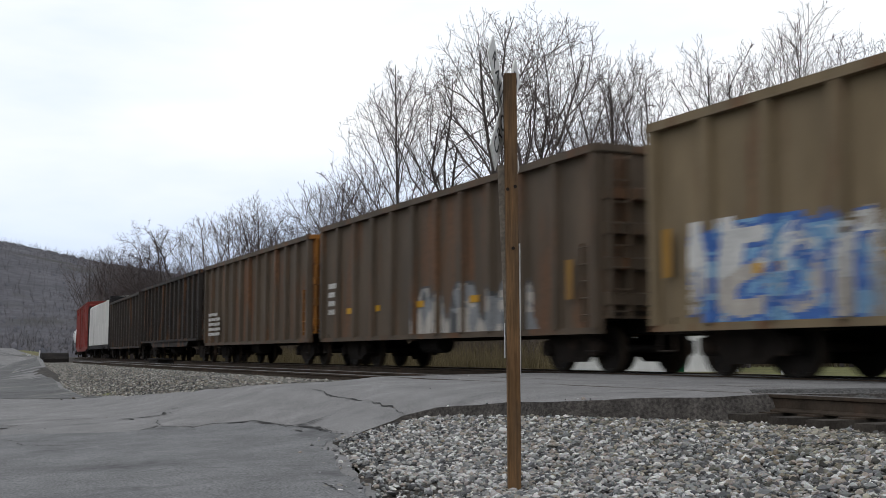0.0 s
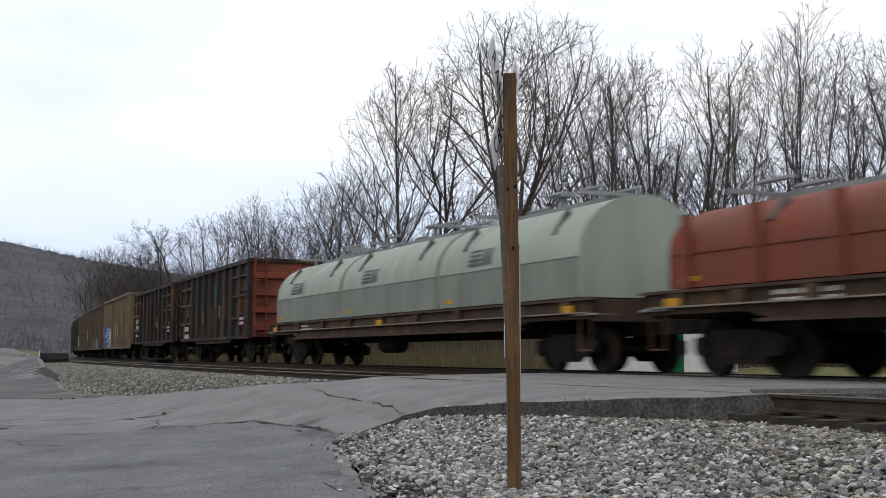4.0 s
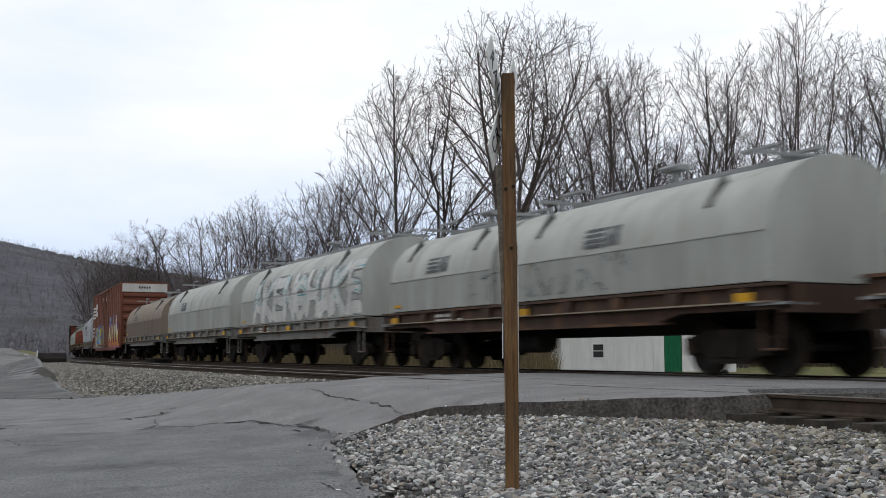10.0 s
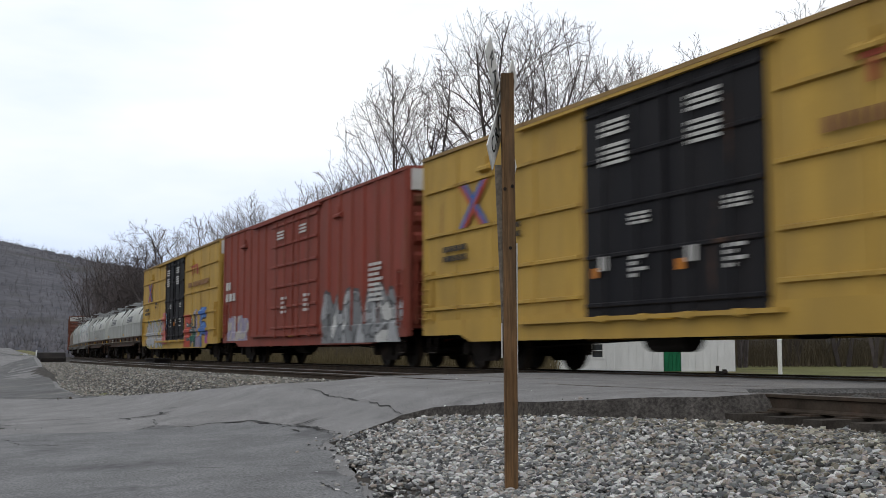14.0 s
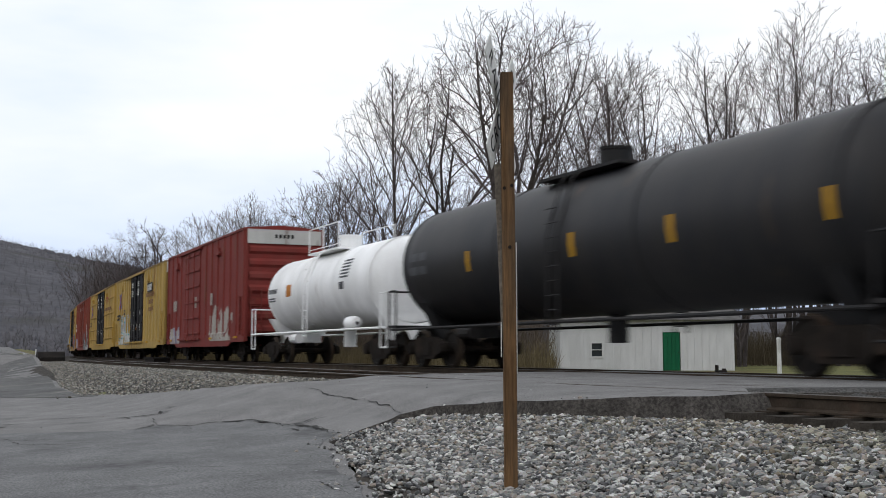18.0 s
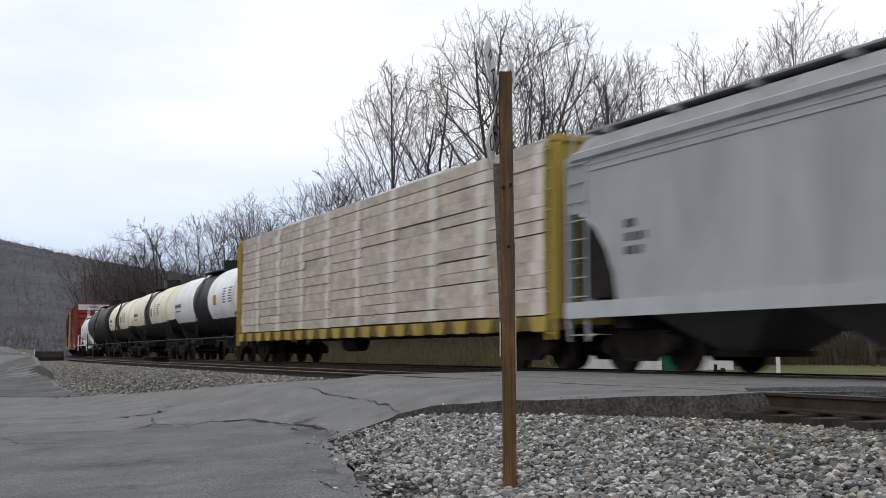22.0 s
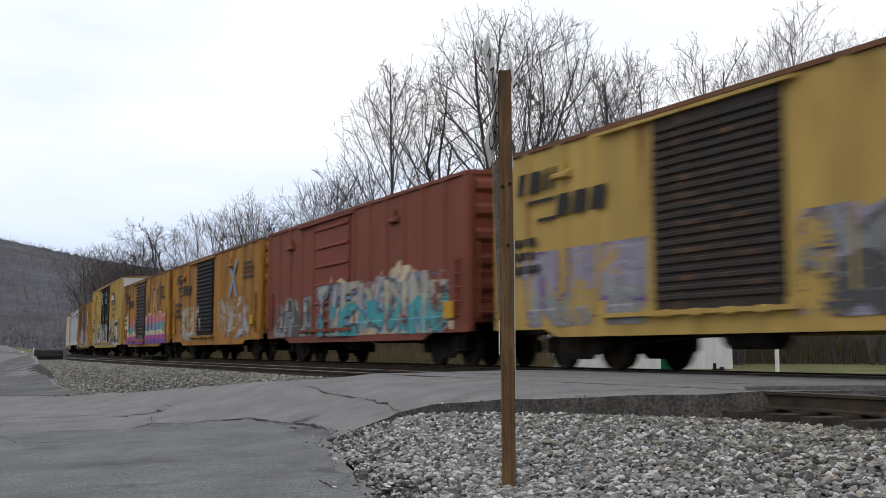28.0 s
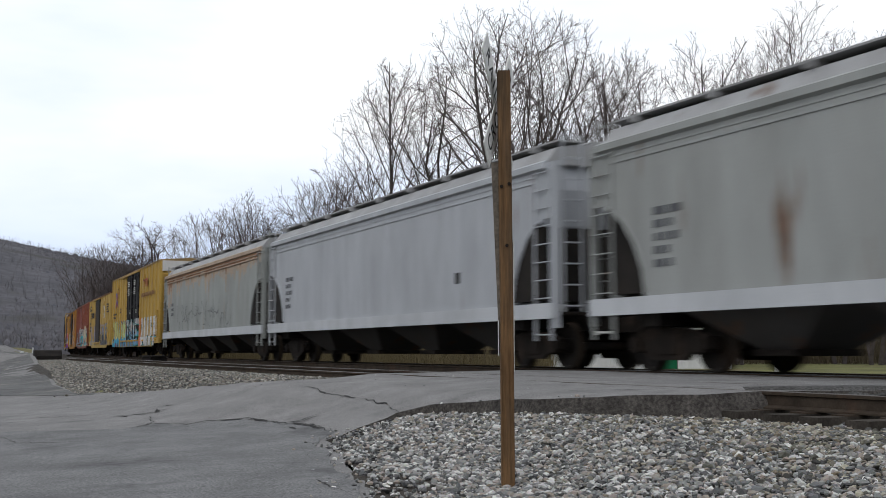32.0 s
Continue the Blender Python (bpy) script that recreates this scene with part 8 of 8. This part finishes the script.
def bare_tree(kind, x, y, h, turn, label):
    t = new("bare_tree")
    me_t, me_c = TREE_KINDS[kind]
    part("trunk", me_t, None, t)
    part("crown", me_c, None, t, "leafless twigs")
    k = h / TREE_TOP[kind]
    t.matrix_world = Matrix.LocRotScale((x, y, float(ground_z(np.array(x), np.array(y))) - 0.03), Euler((0, 0, radians(turn))), (k, k, k))
    return tagged(t, label, "tree", "bare trees behind the line")


# direction (tangent to the right of the view's axis), distance, top as a tangent over the eye, kind, turn
TREES = [
    # the tall group behind the crossing
    (-0.037, 64, 0.262, 0, 0), (0.016, 62, 0.272, 1, 40), (0.068, 56, 0.313, 2, 10), (0.126, 70, 0.266, 7, 200), (0.186, 72, 0.286, 3, 30), (0.228, 68, 0.284, 3, 160), (0.262, 76, 0.272, 3, 300), (0.306, 84, 0.308, 4, 0),
    (0.156, 70, 0.268, 3, 110), (0.352, 80, 0.262, 3, 250), (0.385, 74, 0.288, 7, 80), (0.425, 80, 0.29, 3, 90), (0.465, 84, 0.30, 4, 120), (0.51, 84, 0.28, 2, 12),
    # lower growth between and behind them
    (-0.090, 74, 0.165, 6, 10), (-0.062, 84, 0.140, 6, 60), (0.045, 80, 0.150, 6, 120), (0.110, 84, 0.205, 7, 300), (0.208, 82, 0.275, 3, 70), (0.150, 86, 0.19, 6, 80),
    (0.245, 92, 0.18, 6, 200), (0.335, 96, 0.17, 6, 260), (0.40, 96, 0.19, 7, 20),
    # along the curve
    (-0.112, 76, 0.150, 7, 0), (-0.132, 82, 0.138, 3, 60), (-0.156, 88, 0.146, 3, 110), (-0.176, 94, 0.138, 3, 160), (-0.190, 98, 0.128, 6, 200), (-0.208, 104, 0.112, 7, 240), (-0.122, 100, 0.120, 6, 280),
    (-0.162, 104, 0.105, 6, 320), (-0.222, 112, 0.074, 6, 0),
    # dark crowns at the far bend
    (-0.247, 118, 0.112, 5, 80), (-0.268, 120, 0.120, 5, 120), (-0.283, 124, 0.106, 5, 160), (-0.297, 130, 0.094, 6, 200), (-0.256, 134, 0.085, 6, 240), (-0.236, 140, 0.080, 6, 280), (-0.278, 150, 0.078, 6, 320),
    (-0.310, 140, 0.070, 6, 0), (-0.258, 120, 0.092, 5, 20), (-0.274, 126, 0.098, 5, 220), (-0.290, 122, 0.082, 5, 300), (-0.243, 124, 0.080, 6, 100), (-0.265, 122, 0.072, 6, 190), (-0.284, 128, 0.070, 6, 40), (-0.300, 134, 0.062, 6, 150)]
for i, (tx_, d, top, kind, turn) in enumerate(TREES):
    h = EYE_Z + top * d - 0.3
    bare_tree(kind, tx_ * d, d, h, turn, "tall leafless tree with fine grey-brown twigs" if h > 12 else "leafless tree in the thicket along the line")

# ---- thicket and dry weeds along the far side of the line ----
M_WEED = mat("dry_weeds", (0.135, 0.108, 0.060), rough=0.95, var=0.35, scale=0.8, bump=0)
M_SHRUB = mat("bare_shrubs", (0.095, 0.075, 0.058), rough=0.95, var=0.3, scale=0.8, bump=0)


M_BRUSH = mat("brown_brush", (0.105, 0.085, 0.056), rough=0.95, var=0.35, scale=0.5, bump=0)
M_FARSHRUB = mat("distant_bare_shrubs", (0.108, 0.088, 0.066), rough=0.95, var=0.3, scale=0.3, bump=0)


def sticks(name, base, heights, lean, width, seed, material, label, category, forks=0):
    """Many thin bare stems, all in one mesh."""
    rs_ = np.random.RandomState(seed)
    n = len(base)
    a = rs_.uniform(0, 2 * np.pi, n)
    ln = np.abs(rs_.normal(0, lean, n))
    d = np.stack([np.cos(a) * ln, np.sin(a) * ln, np.ones(n)], 1)
    p0, p1 = base, base + d * heights[:, None]
    segs = [(p0, p1, width)]
    for k in range(forks):
        t = rs_.uniform(0.25, 0.85, (n, 1))
        q = p0 + (p1 - p0) * t
        a2 = rs_.uniform(0, 2 * np.pi, n)
        e = np.stack([np.cos(a2) * 0.55, np.sin(a2) * 0.55, np.full(n, 0.75)], 1)
        segs.append((q, q + e * heights[:, None] * rs_.uniform(0.18, 0.42, (n, 1)), width * 0.6))
    VV, FF, o = [], [], 0
    for q0, q1, w in segs:
        a3 = rs_.uniform(0, np.pi, n)
        s_v = np.stack([np.cos(a3), np.sin(a3), np.zeros(n)], 1) * w
        t_v = np.stack([-np.sin(a3), np.cos(a3), np.zeros(n)], 1) * w
        VV.append(np.stack([q0 - s_v, q0 + s_v, q0 + t_v, q1], 1).reshape(-1, 3))
        i = o + np.arange(n)[:, None] * 4
        FF.append(np.concatenate([i + np.array([[0, 1, 3]]), i + np.array([[1, 2, 3]]), i + np.array([[2, 0, 3]])], 0))
        o += 4 * n
    V = np.concatenate(VV)
    F = np.concatenate(FF)
    me = bpy.data.meshes.new(name)
    me.from_pydata(V.tolist(), [], F.tolist())
    me.materials.append(material)
    return tagged(new(name, me), label, category, kind="stuff")


def along(n, s0, s1, u0, u1, seed):
    rs_ = np.random.RandomState(seed)
    p = [line(a, c)[:2] for a, c in zip(rs_.uniform(s0, s1, n), rs_.uniform(u0, u1, n))]
    x, y = np.array([q[0] for q in p]), np.array([q[1] for q in p])
    return np.stack([x, y, ground_z(x, y) - 0.03], 1)


rs = np.random.RandomState(21)
bw_ = along(17000, 3, 150, -10.5, -5.0, 31)
bw_ = bw_[bw_[:, 0] < 0.100 * bw_[:, 1]]
sticks("dry_weeds", bw_, rs.uniform(0.5, 1.5, len(bw_)), 0.22, 0.02, 32, M_WEED, "tan dry weeds and brush on the far bank", "weeds", 1)
bw_ = along(10000, 0, 190, -22, -9, 33)
bw_ = bw_[bw_[:, 0] < 0.092 * bw_[:, 1]]
sticks("thicket", bw_, rs.uniform(1.5, 4.5, len(bw_)), 0.25, 0.022, 34, M_SHRUB, "dense leafless thicket behind the line", "shrubs", 5)
bw_ = along(9000, -110, 10, -82, -48, 35)
sticks("thicket", bw_, rs.uniform(1.2, 3.6, len(bw_)), 0.25, 0.035, 36, M_SHRUB, "leafless thicket at the edge of the far field", "shrubs", 4)
bw_ = along(15000, 60, 290, -32, -13, 37)
sticks("thicket", bw_, rs.uniform(3, 9.0, len(bw_)), 0.2, 0.055, 38, M_FARSHRUB, "tall leafless thicket in the distance", "shrubs", 5)
xs_, ys_ = rs.uniform(13, 55, 9000), rs.uniform(79, 112, 9000)
bw_ = np.stack([xs_, ys_, ground_z(xs_, ys_) - 0.03], 1)
sticks("thicket", bw_, rs.uniform(0.9, 3.2, 9000), 0.3, 0.026, 41, M_BRUSH, "brown leafless brush behind the grass field", "shrubs", 4)
# lane side, far left: dry grass bank and dark shrubs
xs_, ys_ = rs.uniform(-60, -18, 9000), rs.uniform(48, 150, 9000)
ok = (across(xs_, ys_) > 12) & ~inside(xs_, ys_, ROAD)
bw_ = np.stack([xs_, ys_, ground_z(xs_, ys_) - 0.03], 1)[ok]
sticks("dry_weeds", bw_, rs.uniform(0.3, 0.9, len(bw_)), 0.25, 0.03, 39, M_WEED, "straw-coloured dry grass beside the lane", "weeds", 1)
xs_, ys_ = rs.uniform(-75, -38, 2500), rs.uniform(115, 190, 2500)
ok = (across(xs_, ys_) > 10) & ~inside(xs_, ys_, ROAD)
bw_ = np.stack([xs_, ys_, ground_z(xs_, ys_) - 0.03], 1)[ok]
sticks("thicket", bw_, rs.uniform(1.5, 5.0, len(bw_)), 0.3, 0.06, 40, M_SHRUB, "dark leafless shrubs at the end of the lane", "shrubs", 6)

# ---- wooded hillside, with unseen hills added all round to cut sky light ----
# bluish haze of distance is put into the hill, crown and branch colours
M_HILL = mat("hazy_wooded_hillside", (0.096, 0.094, 0.104), rough=1.0, var=0.20, scale=0.03, grain=0.16, gscale=0.22, bump=0, rust=(0.070, 0.067, 0.064), amount=0.3, rscale=0.02)


def crest(az):
    """Height of the ridge by direction (degrees to the right of the view)."""
    return np.interp(az, [-180, -90, -40, -21.5, -17.3, -12, -6, 5, 22, 60, 110, 180], [70, 76, 74, 61, 51.5, 42, 32, 24, 22, 42, 70, 70])


az_ = np.linspace(-180, 180, 241)
rr_ = np.array([230, 280, 340, 410, 490, 580, 680, 780])
sh_ = np.array([0.0, 0.06, 0.2, 0.42, 0.68, 0.9, 1.0, 0.97])
b = B()
for j, (r, h) in enumerate(zip(rr_, sh_)):
    for a in az_[:-1]:
        w = 1 + 0.07 * noise.noise((a * 0.11, j * 0.25, 2.0)) + 0.025 * noise.noise((a * 0.6, j * 0.4, 7.0))
        b.v.append((r * math.sin(radians(a)), r * math.cos(radians(a)), 1.0 + h * float(crest(a)) * w - (3 if j == 0 else 0)))
n = len(az_) - 1
for j in range(len(rr_) - 1):
    for i in range(n):
        b.f.append((j * n + i, j * n + (i + 1) % n, (j + 1) * n + (i + 1) % n, (j + 1) * n + i))
        b.mi.append(0)
hill = new("hillside", b.mesh("hillside", M_HILL, True))
tagged(hill, "wooded hillside with haze in its colour; unseen ring cuts light", "hillside", kind="structure")


def hill_points(n, lo, hi, a0, a1, seed):
    """Places on the hillside between two heights (shares of the slope)."""
    rs_ = np.random.RandomState(seed)
    aa = rs_.uniform(a0, a1, n)
    jf = (lo + (hi - lo) * rs_.uniform(0, 1, n)) * 6.0
    ji = np.minimum(jf.astype(int), 6)
    fr = jf - ji
    r0 = rr_[ji] + (rr_[np.minimum(ji + 1, 7)] - rr_[ji]) * fr
    hh = sh_[ji] + (sh_[np.minimum(ji + 1, 7)] - sh_[ji]) * fr
    return np.stack([r0 * np.sin(np.radians(aa)), r0 * np.cos(np.radians(aa)), hh * crest(aa) * 0.99], 1)


M_CANOPY = bpy.data.materials.new("hazy_tree_crowns")
M_CANOPY.use_nodes = True
n_, l_ = M_CANOPY.node_tree.nodes, M_CANOPY.node_tree.links
cb_ = n_["Principled BSDF"]
cb_.inputs["Roughness"].default_value, cb_.inputs["Specular IOR Level"].default_value = 1.0, 0.0
cg_ = n_.new("ShaderNodeNewGeometry")
cr_ = n_.new("ShaderNodeValToRGB")
# crown shades lightened and blued, as haze
cr_.color_ramp.elements[0].color, cr_.color_ramp.elements[1].color = (0.078, 0.079, 0.090, 1), (0.112, 0.109, 0.120, 1)
ce_ = cr_.color_ramp.elements.new(0.55)
ce_.color = (0.094, 0.090, 0.096, 1)
l_.new(cg_.outputs["Random Per Island"], cr_.inputs["Fac"])
cn_ = n_.new("ShaderNodeTexNoise")
cn_.inputs["Scale"].default_value, cn_.inputs["Detail"].default_value = 0.9, 5
ct_ = n_.new("ShaderNodeTexCoord")
l_.new(ct_.outputs["Object"], cn_.inputs["Vector"])
cm_ = n_.new("ShaderNodeMix")
cm_.data_type, cm_.blend_type = "RGBA", "OVERLAY"
cm_.inputs[0].default_value = 0.4
l_.new(cr_.outputs["Color"], cm_.inputs[6])
l_.new(cn_.outputs["Fac"], cm_.inputs[7])
l_.new(cm_.outputs[2], cb_.inputs["Base Color"])


def crowns(name, pts, rmin, rmax, seed, label):
    """Rounded uneven tree crowns, all in one mesh."""
    rs_ = np.random.RandomState(seed)
    ico = bmesh.new()
    bmesh.ops.create_icosphere(ico, subdivisions=1, radius=1.0)
    tv = np.array([v.co[:] for v in ico.verts])
    tf = np.array([[v.index for v in f.verts] for f in ico.faces])
    ico.free()
    n = len(pts)
    r = rs_.uniform(rmin, rmax, (n, 1, 1))
    V = tv[None] * rs_.uniform(0.78, 1.15, (n, len(tv), 1)) * r * (rs_.uniform(0.8, 1.15, (n, 1, 3)) * np.array([1.0, 1.0, 1.15])) + pts[:, None, :]
    F = (tf[None] + (np.arange(n) * len(tv))[:, None, None]).reshape(-1, 3)
    me = bpy.data.meshes.new(name)
    me.vertices.add(n * len(tv))
    me.vertices.foreach_set("co", V.reshape(-1).astype(np.float32))
    me.loops.add(F.size)
    me.loops.foreach_set("vertex_index", F.reshape(-1).astype(np.int32))
    me.polygons.add(len(F))
    me.polygons.foreach_set("loop_start", np.arange(0, F.size, 3, dtype=np.int32))
    me.polygons.foreach_set("use_smooth", [True] * len(F))
    me.update(calc_edges=True)
    me.materials.append(M_CANOPY)
    return tagged(new(name, me), label, "woods", kind="stuff")


crowns("far_woods", hill_points(26000, 0.0, 1.04, -27, 6, 51) - np.array([0, 0, 0.6]), 0.9, 2.0, 53, "bare woods covering the distant hillside")
M_FARWOOD = mat("hazy_far_branches", (0.125, 0.12, 0.124), rough=1.0, var=0.25, scale=0.02, bump=0)
bp = hill_points(6000, 0.0, 1.04, -27, 6, 54)
sticks("far_woods", bp, np.random.RandomState(55).uniform(2.5, 4.6, 6000), 0.35, 0.06, 52, M_FARWOOD, "bare branches above the distant woods", "woods", 9)


# ---- the train rolls by: about 18.5 m/s, gaining a little ----
def travelled(t):
    return 18.472 * (t - 20) + 0.5 * 0.0183 * (t - 20) ** 2


def motions():
    for car, s_mid in TRAIN:
        rows = []
        for k in range(33):
            x, y, th = line(s_mid + travelled(k))
            rows.append((k, pose(x, y, RAIL_Z, 0, 0, math.degrees(th))))
        walk(car, rows)
    # wheelsets turn while their car rolls past the eye
    for wheel, s_mid in WHEELS:
        x0 = wheel.matrix_basis.translation.copy()
        t0 = (-26 - s_mid + 18.472 * 20) / 18.45
        t0, t1 = max(0.0, t0), min(32.0, t0 + 4.2)
        rows = [(0.0, 0.0)]
        if t1 > 0 and t0 < 32:
            k0, k1 = int(t0 * 30), int(t1 * 30)
            rows = [(k / 30, math.degrees(18.45 / 30 / 0.458) * (k - k0)) for k in range(k0, k1 + 1)]
            if rows[0][0] > 0:
                rows.insert(0, (0.0, 0.0))
        if rows[-1][0] < 32:
            rows.append((32.0, rows[-1][1]))
        walk(wheel, [(t, Matrix.Translation(x0) @ pose(0, 0, 0, 0, a % 360.0, 0)) for t, a in rows])


motions()
